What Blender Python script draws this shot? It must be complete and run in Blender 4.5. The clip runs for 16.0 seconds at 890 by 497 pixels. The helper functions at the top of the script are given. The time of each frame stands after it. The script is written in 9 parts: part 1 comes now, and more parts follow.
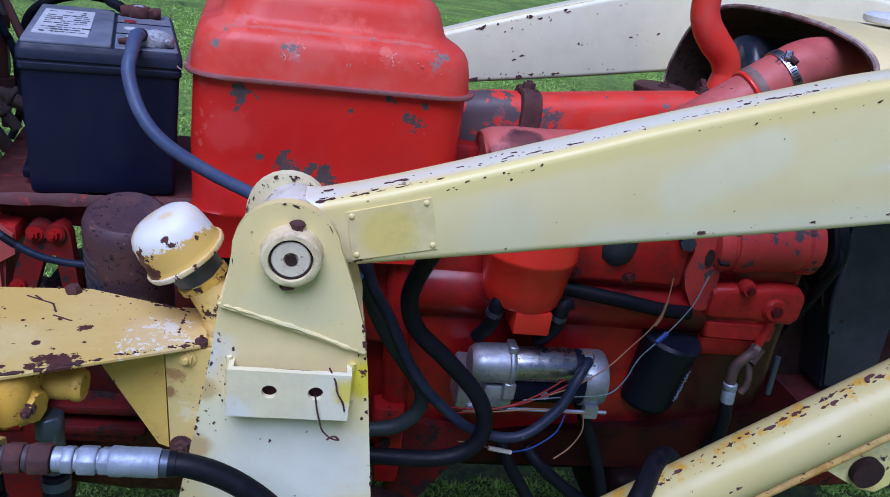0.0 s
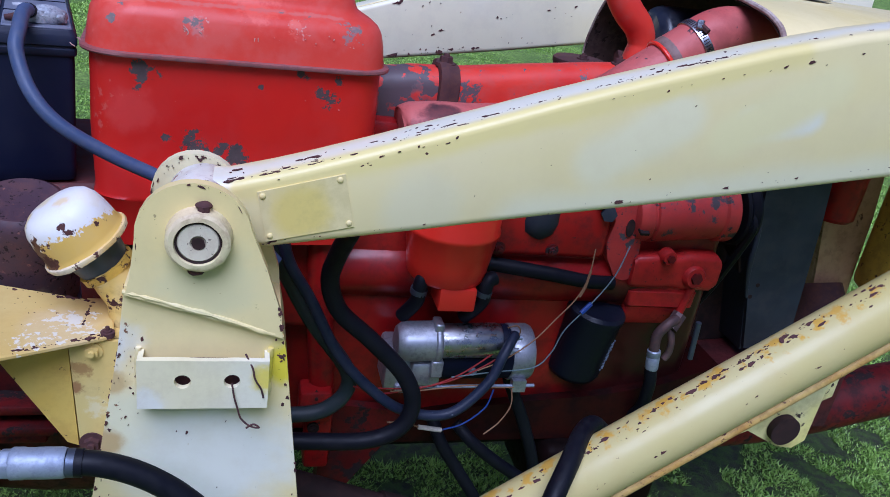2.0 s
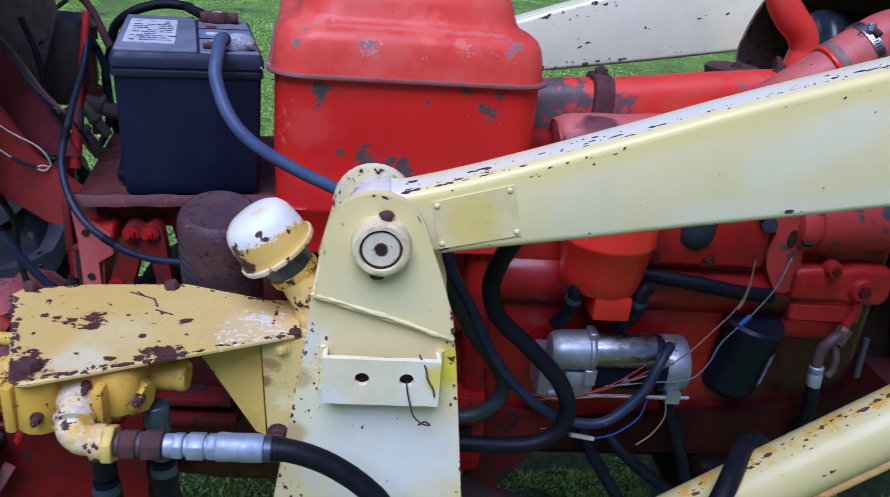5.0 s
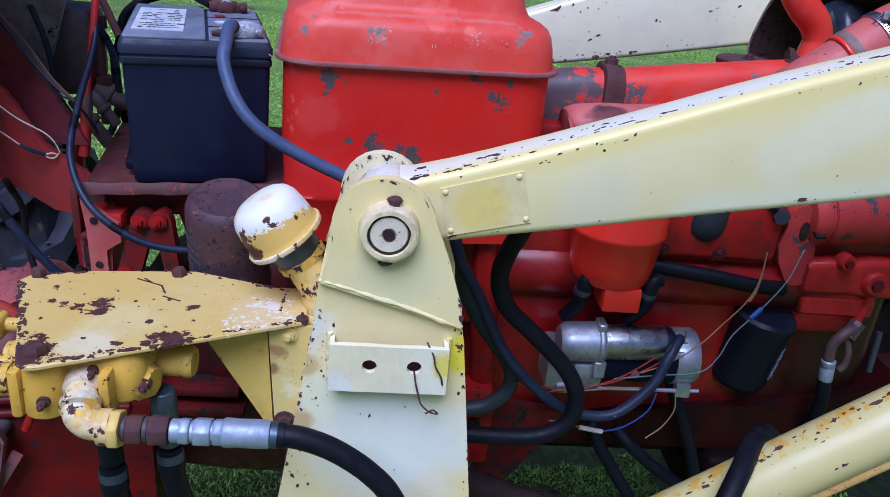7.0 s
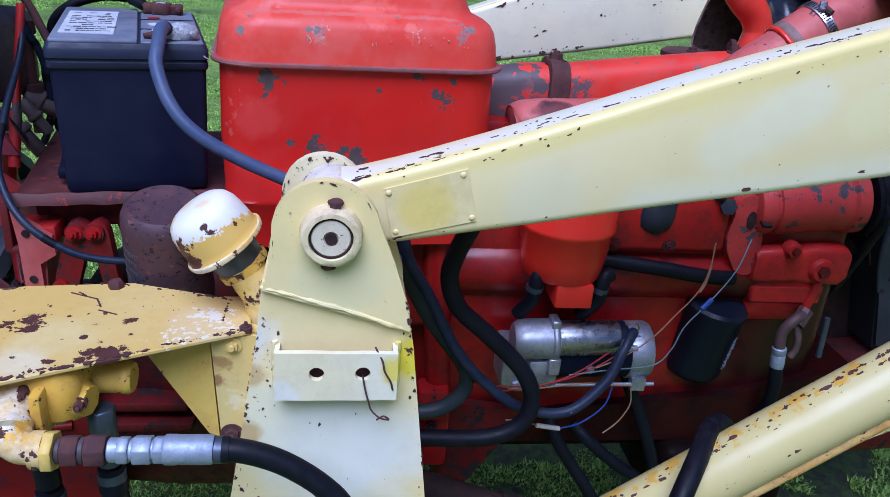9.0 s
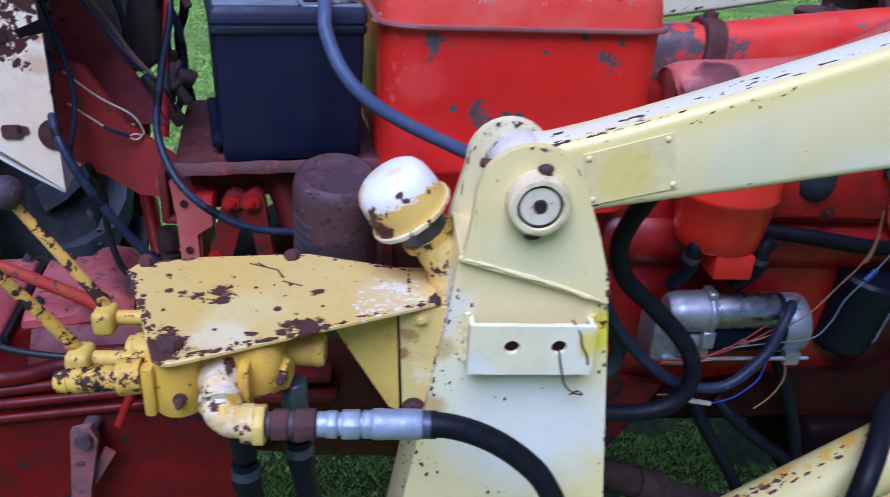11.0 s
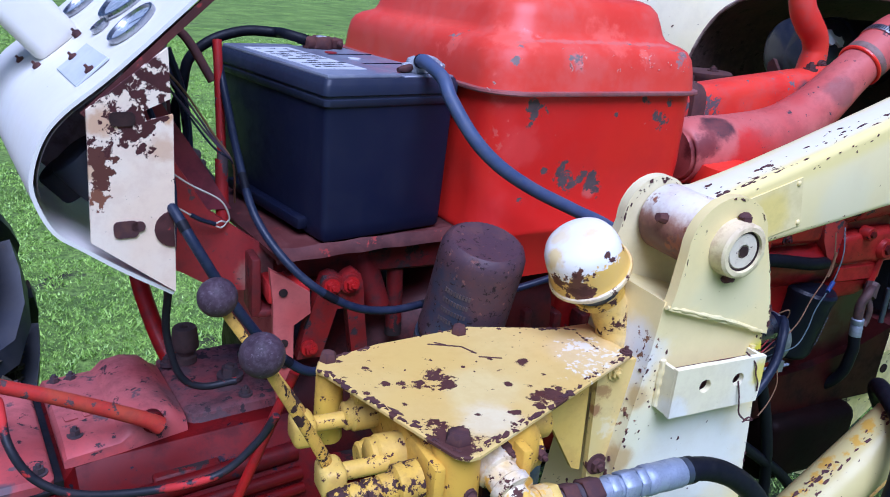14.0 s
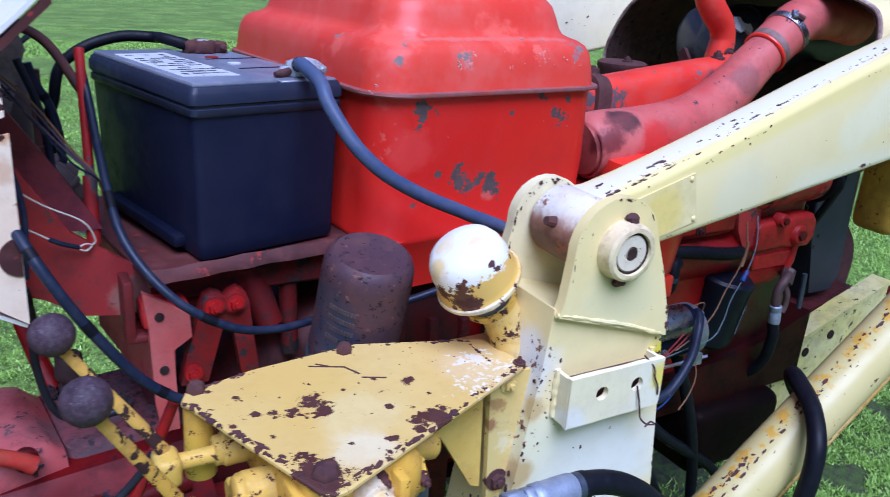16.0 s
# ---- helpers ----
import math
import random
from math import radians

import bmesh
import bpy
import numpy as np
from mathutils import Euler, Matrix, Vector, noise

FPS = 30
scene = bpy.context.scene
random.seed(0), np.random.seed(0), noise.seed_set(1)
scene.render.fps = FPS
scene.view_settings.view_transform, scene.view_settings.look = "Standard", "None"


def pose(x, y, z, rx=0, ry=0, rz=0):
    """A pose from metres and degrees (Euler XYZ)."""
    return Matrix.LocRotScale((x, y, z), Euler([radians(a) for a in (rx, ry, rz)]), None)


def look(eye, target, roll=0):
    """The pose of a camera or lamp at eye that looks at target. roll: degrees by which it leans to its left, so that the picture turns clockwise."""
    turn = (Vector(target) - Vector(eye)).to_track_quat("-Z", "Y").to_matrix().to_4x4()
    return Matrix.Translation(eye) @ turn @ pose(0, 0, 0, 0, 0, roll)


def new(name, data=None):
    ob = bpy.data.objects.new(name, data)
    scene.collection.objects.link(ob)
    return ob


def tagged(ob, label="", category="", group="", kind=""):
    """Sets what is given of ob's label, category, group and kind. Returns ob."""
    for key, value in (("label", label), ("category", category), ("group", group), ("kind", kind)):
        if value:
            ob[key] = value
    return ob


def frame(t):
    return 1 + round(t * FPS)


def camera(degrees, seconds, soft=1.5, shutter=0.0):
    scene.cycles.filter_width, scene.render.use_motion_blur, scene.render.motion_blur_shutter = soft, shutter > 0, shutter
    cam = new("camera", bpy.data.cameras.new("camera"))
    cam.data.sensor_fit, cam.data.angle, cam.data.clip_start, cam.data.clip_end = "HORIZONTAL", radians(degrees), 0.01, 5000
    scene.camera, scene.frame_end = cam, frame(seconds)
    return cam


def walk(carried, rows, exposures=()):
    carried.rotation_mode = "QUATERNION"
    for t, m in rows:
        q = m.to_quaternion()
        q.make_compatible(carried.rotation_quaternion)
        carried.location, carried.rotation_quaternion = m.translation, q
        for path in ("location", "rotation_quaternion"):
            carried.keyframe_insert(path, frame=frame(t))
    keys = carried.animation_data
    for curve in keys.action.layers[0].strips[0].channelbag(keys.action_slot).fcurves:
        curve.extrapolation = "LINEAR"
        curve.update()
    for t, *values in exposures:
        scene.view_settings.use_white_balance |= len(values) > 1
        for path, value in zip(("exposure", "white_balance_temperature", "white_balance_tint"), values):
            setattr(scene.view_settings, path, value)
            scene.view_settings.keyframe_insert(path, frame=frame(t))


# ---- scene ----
cam = camera(59.8, 16.0, soft=0.8, shutter=0.4)
PATH = [
    (0, (0.02, 0.035, 1.533), (0.361, 1.848, 0.762), 9.0),
    (0.5, (0.03, 0.04, 1.528), (0.407, 1.839, 0.739), 9.2),
    (1, (0.041, 0.041, 1.526), (0.473, 1.826, 0.734), 9.0),
    (1.5, (0.043, 0.043, 1.526), (0.533, 1.814, 0.735), 9.0),
    (2, (0.041, 0.047, 1.524), (0.553, 1.811, 0.732), 9.1),
    (2.5, (0.037, 0.048, 1.524), (0.542, 1.814, 0.734), 9.0),
    (3, (0.034, 0.044, 1.524), (0.529, 1.815, 0.738), 9.1),
    (3.5, (0.024, 0.044, 1.522), (0.502, 1.821, 0.738), 8.7),
    (4, (0.015, 0.038, 1.525), (0.445, 1.826, 0.738), 8.1),
    (4.5, (0.001, 0.033, 1.525), (0.288, 1.845, 0.729), 6.2),
    (5, (-0.011, 0.023, 1.527), (0.182, 1.845, 0.726), 5.5),
    (5.2, (-0.015, 0.021, 1.53), (0.144, 1.845, 0.726), 5.1),
    (7.3, (-0.006, 0.025, 1.507), (0.172, 1.847, 0.703), 5.7),
    (7.5, (0.002, 0.029, 1.505), (0.218, 1.845, 0.697), 5.9),
    (8, (0.011, 0.039, 1.504), (0.272, 1.845, 0.687), 5.5),
    (8.2, (0.013, 0.039, 1.509), (0.275, 1.846, 0.694), 5.0),
    (10.3, (-0.053, 0.039, 1.5), (0.23, 1.86, 0.723), 4.9),
    (10.5, (-0.074, 0.046, 1.502), (0.163, 1.867, 0.708), 4.7),
    (11, (-0.16, 0.086, 1.478), (0.021, 1.879, 0.609), 3.5),
    (11.5, (-0.251, 0.176, 1.446), (-0.142, 1.964, 0.558), 2.1),
    (12, (-0.362, 0.242, 1.439), (-0.326, 2.033, 0.548), 1.0),
    (12.5, (-0.518, 0.229, 1.436), (-0.301, 2.04, 0.614), 3.8),
    (13, (-0.639, 0.222, 1.436), (-0.144, 2.0, 0.667), 3.9),
    (13.5, (-0.65, 0.226, 1.437), (0.103, 1.936, 0.722), 4.5),
    (14, (-0.647, 0.216, 1.447), (0.212, 1.891, 0.772), 5.3),
    (14.5, (-0.637, 0.21, 1.46), (0.242, 1.882, 0.803), 4.8),
    (15, (-0.618, 0.213, 1.459), (0.279, 1.881, 0.815), 4.6),
    (15.5, (-0.602, 0.215, 1.46), (0.316, 1.867, 0.806), 4.2),
    (16, (-0.555, 0.224, 1.457), (0.408, 1.839, 0.775), 4.0),
]
EXPOSURES = [(t, e, k, 27) for t, e, k in ((0.0, -0.22, 4720), (1.0, -0.23, 4720), (2.0, -0.16, 4740), (3.5, -0.13, 4740), (5.2, -0.12, 4680), (7.5, 0.0, 4680), (10.3, 0.05, 4640), (12.0, 0.10, 4600), (13.5, 0.24, 4630), (16.0, 0.26, 4650))]
walk(cam, [(t, look(eye, target, roll)) for t, eye, target, roll in PATH], EXPOSURES)

# ---- light ----
world = bpy.data.worlds.new("sky")
scene.world = world
world.use_nodes = True
_wn = world.node_tree.nodes
_wn.clear()
_sky = _wn.new("ShaderNodeTexSky")
_sky.sky_type = "NISHITA"
_sky.sun_disc = False
_sky.sun_elevation = radians(57)
_sky.sun_rotation = radians(200)
_sky.air_density = 1.0
_sky.dust_density = 3.0
_bg = _wn.new("ShaderNodeBackground")
_bg.inputs["Strength"].default_value = 0.042
_out = _wn.new("ShaderNodeOutputWorld")
world.node_tree.links.new(_sky.outputs[0], _bg.inputs[0])
world.node_tree.links.new(_bg.outputs[0], _out.inputs[0])

sun_data = bpy.data.lights.new("sun", "SUN")
sun_data.energy = 3.85
sun_data.angle = radians(42)
sun_data.color = (1.0, 0.97, 0.93)
sun = new("sun", sun_data)
sun.matrix_world = look((-1.5, -3.6, 8.4), (0, 1.0, 0.8))


# ---- mesh helpers ----
def V(*a):
    return Vector(a)


def frame_to(axis):
    return Vector(axis).to_track_quat("Z", "Y").to_matrix().to_4x4()


def box(bm, c, s, m=None):
    t = Matrix.Translation(c) @ (m or Matrix()) @ Matrix.Diagonal((*s, 1))
    return bmesh.ops.create_cube(bm, size=1, matrix=t)["verts"]


def cyl(bm, p0, p1, r0, r1=None, seg=24):
    p0, p1 = Vector(p0), Vector(p1)
    d = p1 - p0
    m = Matrix.Translation((p0 + p1) / 2) @ frame_to(d)
    return bmesh.ops.create_cone(bm, cap_ends=True, segments=seg, radius1=r0, radius2=r0 if r1 is None else r1, depth=d.length, matrix=m)["verts"]


def ball(bm, c, s, m=None, seg=24):
    t = Matrix.Translation(c) @ (m or Matrix()) @ Matrix.Diagonal((*s, 1))
    return bmesh.ops.create_uvsphere(bm, u_segments=seg, v_segments=seg // 2, radius=1, matrix=t)["verts"]


def clod(bm, at, s, rnd):
    """A small uneven lump of eight faces."""
    vs = [bm.verts.new(at + s * rnd.uniform(0.6, 1.4) * d) for d in (V(1, 0, 0), V(0, 1, 0), V(-1, 0, 0), V(0, -1, 0), V(0, 0, 1), V(0, 0, -1))]
    for k in range(4):
        bm.faces.new((vs[k], vs[(k + 1) % 4], vs[4]))
        bm.faces.new((vs[(k + 1) % 4], vs[k], vs[5]))


def spline(pts, n=8):
    """Points of a smooth line through pts."""
    p = [Vector(q) for q in pts]
    if len(p) == 2:
        return p
    p = [2 * p[0] - p[1]] + p + [2 * p[-1] - p[-2]]
    out = []
    for k in range(1, len(p) - 2):
        a, b, c, d = p[k - 1:k + 3]
        for i in range(n):
            t = i / n
            out.append(0.5 * (2 * b + (c - a) * t + (2 * a - 5 * b + 4 * c - d) * t * t + (3 * b - a - 3 * c + d) * t ** 3))
    out.append(p[-2])
    return out


def loft(bm, rings, cap=True, closed=True):
    vs = [[bm.verts.new(q) for q in ring] for ring in rings]
    n = len(vs[0])
    for a, b in zip(vs, vs[1:]):
        for i in range(n if closed else n - 1):
            bm.faces.new((a[i], a[(i + 1) % n], b[(i + 1) % n], b[i]))
    if cap:
        bm.faces.new(vs[0][::-1])
        bm.faces.new(vs[-1])
    return [v for r in vs for v in r]


def tube(bm, pts, r, seg=12, n=8, flat=1.0):
    """A round tube along a smooth line; r is one radius or one for each point of pts."""
    line = spline(pts, n)
    m = len(line)
    rad = [r] * m if isinstance(r, (int, float)) else [float(np.interp(i / (m - 1) * (len(pts) - 1), range(len(pts)), r)) for i in range(m)]
    d0 = (line[1] - line[0]).normalized()
    side = d0.orthogonal().normalized()
    rings = []
    for i, q in enumerate(line):
        d = (line[min(i + 1, m - 1)] - line[max(i - 1, 0)]).normalized()
        side = (side - d * side.dot(d)).normalized()
        up = d.cross(side)
        rings.append([q + rad[i] * (math.cos(a) * side + flat * math.sin(a) * up) for a in (2 * math.pi * k / seg for k in range(seg))])
    return loft(bm, rings)


def prism(bm, poly, lo, hi, axis="y"):
    """A flat outline with thickness, from lo to hi along an axis. The outline is in the two other axes, in the order x, y, z."""
    put = {"y": lambda a, b, h: (a, h, b), "z": lambda a, b, h: (a, b, h), "x": lambda a, b, h: (h, a, b)}[axis]
    return loft(bm, [[Vector(put(a, b, h)) for a, b in poly] for h in (lo, hi)])


def lathe(bm, prof, origin, axis, seg=28):
    """A turned form: prof holds (radius, height along the axis)."""
    m = Matrix.Translation(origin) @ frame_to(axis)
    rings = [[m @ Vector((max(r, 1e-4) * math.cos(a), max(r, 1e-4) * math.sin(a), z)) for a in (2 * math.pi * k / seg for k in range(seg))] for r, z in prof]
    return loft(bm, rings)


def rrect(cx, cy, hx, hy, r, n=5):
    out = []
    for k, (sx, sy) in enumerate(((1, 1), (-1, 1), (-1, -1), (1, -1))):
        for i in range(n + 1):
            a = math.pi / 2 * (k + i / n)
            out.append((cx + sx * (hx - r) + r * math.cos(a), cy + sy * (hy - r) + r * math.sin(a)))
    return out


def arc(cx, cy, r, a0, a1, n=10):
    return [(cx + r * math.cos(radians(a0 + (a1 - a0) * i / n)), cy + r * math.sin(radians(a0 + (a1 - a0) * i / n))) for i in range(n + 1)]


def soften(bm, w, seg=2, angle=35):
    es = [e for e in bm.edges if len(e.link_faces) == 2 and e.calc_face_angle(0) > radians(angle)]
    bmesh.ops.bevel(bm, geom=es, offset=w, segments=seg, affect="EDGES", profile=0.5, clamp_overlap=True)
    return bm


def rough_up(bm, amount, scale=20.0, cuts=0):
    if cuts:
        bmesh.ops.subdivide_edges(bm, edges=bm.edges[:], cuts=cuts, use_grid_fill=True)
    bm.normal_update()
    for v in bm.verts:
        v.co += v.normal * amount * noise.noise(v.co * scale)
    return bm


def mesh_of(name, bm, material, shift=None, sharp=38):
    bmesh.ops.recalc_face_normals(bm, faces=bm.faces[:])
    if shift is not None:
        bmesh.ops.translate(bm, verts=bm.verts[:], vec=-Vector(shift))
    me = bpy.data.meshes.new(name)
    bm.to_mesh(me)
    bm.free()
    me.polygons.foreach_set("use_smooth", [True] * len(me.polygons))
    me.set_sharp_from_angle(angle=radians(sharp))
    me.materials.append(material)
    return me


def root_place(ob):
    while ob.parent:
        ob = ob.parent
    return ob.location


def part(name, bm, material, parent, label="", sharp=38):
    """One mesh object under a thing or under a part; bm is in the world's metres."""
    ob = new(name, mesh_of(name, bm, material, root_place(parent), sharp))
    ob.parent = parent
    if label:
        tagged(ob, label)
    return ob


def thing(name, at, label, category, group="", kind=""):
    ob = new(name)
    ob.location = at
    ob.empty_display_size = 0.02
    return tagged(ob, label, category, group, kind)


def single(name, bm, material, label, category, group="", kind="", sharp=38):
    """A thing of one mesh."""
    bm.verts.ensure_lookup_table()
    lo = min((v.co for v in bm.verts), key=lambda c: c.z)
    at = Vector(lo)
    ob = new(name, mesh_of(name, bm, material, at, sharp))
    ob.location = at
    return tagged(ob, label, category, group, kind)


def hexbolt(parent, at, axis, r=0.009, h=0.008, material=None, name="bolt", label=""):
    bm = bmesh.new()
    a = Vector(axis).normalized()
    at = Vector(at)
    cyl(bm, at - a * 0.004, at + a * 0.002, r * 1.45, seg=18)
    cyl(bm, at + a * 0.0015, at + a * h, r, r * 0.93, seg=6)
    cyl(bm, at + a * (h - 0.001), at + a * (h + 0.004), r * 0.5, r * 0.42, seg=10)
    return part(name, bm, material, parent, label)


def flakes(bm, line, count, size, spread, across, normal, seed, stretch=2.0):
    """Paint chips: small ragged flat bits strewn along a line, thrown aside by spread in the direction across, lying on the surface."""
    rnd = random.Random(seed)
    pts = spline(line, 10)
    heaps = [rnd.random() for _ in range(7)]
    across, normal = Vector(across).normalized(), Vector(normal).normalized()
    for _ in range(count):
        k = rnd.uniform(0, len(pts) - 1.001) if rnd.random() < 0.45 else min(max(rnd.gauss(rnd.choice(heaps), 0.03) * len(pts), 0), len(pts) - 1.002)
        i = int(k)
        d = (pts[i + 1] - pts[i]).normalized()
        s = size * (0.2 + 1.5 * rnd.random() ** 3)
        c = pts[i].lerp(pts[i + 1], k - i) + across * spread * (rnd.random() ** 1.7) + normal * rnd.uniform(0.0002, 0.0008)
        n = rnd.randint(6, 9)
        ln = rnd.uniform(0.8, stretch)
        ring = []
        for q in range(n):
            a = 2 * math.pi * q / n
            r = s * rnd.uniform(0.3, 1.15)
            ring.append(c + d * (ln * r * math.cos(a)) + across * (r * math.sin(a)))
        low = [bm.verts.new(v - normal * 0.0012) for v in ring]
        top = [bm.verts.new(v) for v in ring]
        bm.faces.new(top)
        for q in range(n):
            bm.faces.new((low[q], low[(q + 1) % n], top[(q + 1) % n], top[q]))
    return bm


# ---- materials ----
def nodes_of(name):
    m = bpy.data.materials.new(name)
    m.use_nodes = True
    nt = m.node_tree
    return m, nt, nt.nodes["Principled BSDF"]


def N(nt, kind, **inputs):
    nd = nt.nodes.new(kind)
    for k, v in inputs.items():
        key = k.replace("_", " ")
        if isinstance(v, bpy.types.NodeSocket):
            nt.links.new(v, nd.inputs[key])
        else:
            nd.inputs[key].default_value = v
    return nd


def math_node(nt, op, a, b=None, clamp=False):
    nd = nt.nodes.new("ShaderNodeMath")
    nd.operation, nd.use_clamp = op, clamp
    for i, v in enumerate((a, b)):
        if v is None:
            continue
        if isinstance(v, bpy.types.NodeSocket):
            nt.links.new(v, nd.inputs[i])
        else:
            nd.inputs[i].default_value = v
    return nd.outputs[0]


def mix(nt, f, a, b):
    nd = nt.nodes.new("ShaderNodeMix")
    nd.data_type = "RGBA"
    for key, v in ((0, f), (6, a), (7, b)):
        if isinstance(v, bpy.types.NodeSocket):
            nt.links.new(v, nd.inputs[key])
        else:
            nd.inputs[key].default_value = (*v, 1) if isinstance(v, tuple) and len(v) == 3 else v
    return nd.outputs[2]


def step(nt, v, lo, hi):
    nd = nt.nodes.new("ShaderNodeMapRange")
    nd.interpolation_type = "SMOOTHSTEP"
    nt.links.new(v, nd.inputs[0])
    nd.inputs[1].default_value, nd.inputs[2].default_value = lo, hi
    return nd.outputs[0]


def tex(nt, pos, scale, detail=4.0, rough=0.6, stretch=None):
    if stretch:
        mp = nt.nodes.new("ShaderNodeMapping")
        mp.inputs["Scale"].default_value = stretch
        nt.links.new(pos, mp.inputs[0])
        pos = mp.outputs[0]
    nd = N(nt, "ShaderNodeTexNoise", Vector=pos, Scale=scale, Detail=detail, Roughness=rough)
    return nd.outputs[0]


def paint(name, c1, c2, scale=5.0, rough=0.45, dirt=(0.1, 0.07, 0.05), dirt_amount=0.25, chips=None, chip_at=0.7, chip_scale=35.0,
          chips2=None, chip2_at=0.72, chip2_scale=12.0, spots=(), spot_colour=None, spot_edge=0.6, tints=(), tint_edge=1.0, bands=(), slabs=(), zones=(), specular=0.28, metallic=0.0, bump=0.12, bump_scale=120.0, coat=0.0, stretch=None):
    """Old paint: two tints in clouds, grime, fine chips, larger bare patches, and spots (x, y, z, radius) with ragged edges.
    bands: (start, end, radius, colour) along a line; slabs: (normal, origin, width, raggedness, colour) on one side of a plane;
    zones: (x, y, z, radius, colour, scale, share) where small flakes of another colour lie close together."""
    m, nt, b = nodes_of(name)
    geo = nt.nodes.new("ShaderNodeNewGeometry")
    pos = geo.outputs["Position"]
    clouds = step(nt, tex(nt, pos, scale, 3, 0.55, stretch), 0.35, 0.65)
    col = mix(nt, clouds, c1, c2)
    for x, y, z, r, colour in tints:
        d = nt.nodes.new("ShaderNodeVectorMath")
        d.operation = "DISTANCE"
        nt.links.new(pos, d.inputs[0])
        d.inputs[1].default_value = (x, y, z)
        wob = math_node(nt, "MULTIPLY_ADD", tex(nt, pos, 0.8 / r, 5, 0.65), 2.0 * tint_edge)
        wob.node.inputs[2].default_value = -tint_edge
        col = mix(nt, step(nt, math_node(nt, "ADD", math_node(nt, "DIVIDE", d.outputs["Value"], r), wob), 1.25, 0.55), col, colour)
    def vec(op, a, b):
        nd = nt.nodes.new("ShaderNodeVectorMath")
        nd.operation = op
        for i, v in enumerate((a, b)):
            if isinstance(v, bpy.types.NodeSocket):
                nt.links.new(v, nd.inputs[i])
            else:
                nd.inputs[i].default_value = v
        return nd
    for p0, p1, r, colour in bands:
        along = Vector(p1) - Vector(p0)
        rel = vec("SUBTRACT", pos, tuple(p0)).outputs[0]
        t = math_node(nt, "DIVIDE", vec("DOT_PRODUCT", rel, tuple(along)).outputs["Value"], along.length_squared, True)
        sc = vec("SCALE", tuple(along), (0, 0, 0))
        nt.links.new(t, sc.inputs["Scale"])
        d = vec("DISTANCE", rel, sc.outputs[0]).outputs["Value"]
        wob = math_node(nt, "MULTIPLY_ADD", tex(nt, pos, 0.35 / r, 5, 0.6), 2.0 * tint_edge)
        wob.node.inputs[2].default_value = -tint_edge
        col = mix(nt, step(nt, math_node(nt, "ADD", math_node(nt, "DIVIDE", d, r), wob), 1.35, 0.45), col, colour)
    for normal, origin, width, ragged, colour in slabs:
        h = vec("DOT_PRODUCT", vec("SUBTRACT", pos, tuple(origin)).outputs[0], tuple(Vector(normal).normalized())).outputs["Value"]
        wob = math_node(nt, "MULTIPLY_ADD", tex(nt, pos, 45.0, 6, 0.7), 2.0 * ragged)
        wob.node.inputs[2].default_value = -ragged
        col = mix(nt, step(nt, math_node(nt, "ADD", h, wob), width * 0.5, -width * 0.5), col, colour)
    grime = step(nt, tex(nt, pos, scale * 4.3, 6, 0.7), 0.42, 0.68)
    col = mix(nt, math_node(nt, "MULTIPLY", grime, dirt_amount), col, dirt)
    grain = tex(nt, pos, bump_scale, 4, 0.6)
    height = math_node(nt, "MULTIPLY", grain, 0.25)
    rgh = math_node(nt, "MULTIPLY_ADD", grime, 0.2)
    rgh.node.inputs[2].default_value = rough
    warp = tex(nt, pos, 55.0, 6, 0.75)
    for colour, at, sc, soft in ((chips, chip_at, chip_scale, 0.012), (chips2, chip2_at, chip2_scale, 0.02)):
        if colour is None:
            continue
        mask = step(nt, tex(nt, pos, sc, 7, 0.68), at - 0.075 - soft, at - 0.075 + soft)
        shade = mix(nt, tex(nt, pos, sc * 3, 3, 0.6), tuple(0.6 * v for v in colour), tuple(min(1, 1.5 * v) for v in colour))
        col = mix(nt, mask, col, shade)
        height = math_node(nt, "SUBTRACT", height, math_node(nt, "MULTIPLY", mask, 0.35))
        rgh = math_node(nt, "MAXIMUM", rgh, math_node(nt, "MULTIPLY", mask, 0.8))
    for x, y, z, r, colour, sc, share in zones:
        near = step(nt, vec("DISTANCE", pos, (x, y, z)).outputs["Value"], r * 1.2, r * 0.3)
        field = math_node(nt, "MULTIPLY_ADD", near, 0.22)
        nt.links.new(tex(nt, pos, sc, 6, 0.65), field.node.inputs[2])
        mask = math_node(nt, "MULTIPLY", step(nt, field, 0.86 - share * 0.4, 0.88 - share * 0.4), step(nt, near, 0.0, 0.25))
        col = mix(nt, mask, col, colour)
        height = math_node(nt, "SUBTRACT", height, math_node(nt, "MULTIPLY", mask, 0.2))
    if spots:
        total = None
        for x, y, z, r in spots:
            d = nt.nodes.new("ShaderNodeVectorMath")
            d.operation = "DISTANCE"
            nt.links.new(pos, d.inputs[0])
            d.inputs[1].default_value = (x, y, z)
            ragged = math_node(nt, "MULTIPLY_ADD", warp, 7.0 * spot_edge)
            ragged.node.inputs[2].default_value = -3.5 * spot_edge
            v = math_node(nt, "ADD", math_node(nt, "DIVIDE", d.outputs["Value"], r), ragged)
            k = step(nt, v, 1.04, 0.96)
            total = k if total is None else math_node(nt, "MAXIMUM", total, k)
        shade = mix(nt, tex(nt, pos, 70, 4, 0.7), tuple(0.55 * v for v in spot_colour), tuple(min(1, 1.5 * v) for v in spot_colour))
        col = mix(nt, total, col, shade)
        height = math_node(nt, "SUBTRACT", height, math_node(nt, "MULTIPLY", total, 0.35))
        rgh = math_node(nt, "MAXIMUM", rgh, math_node(nt, "MULTIPLY", total, 0.75))
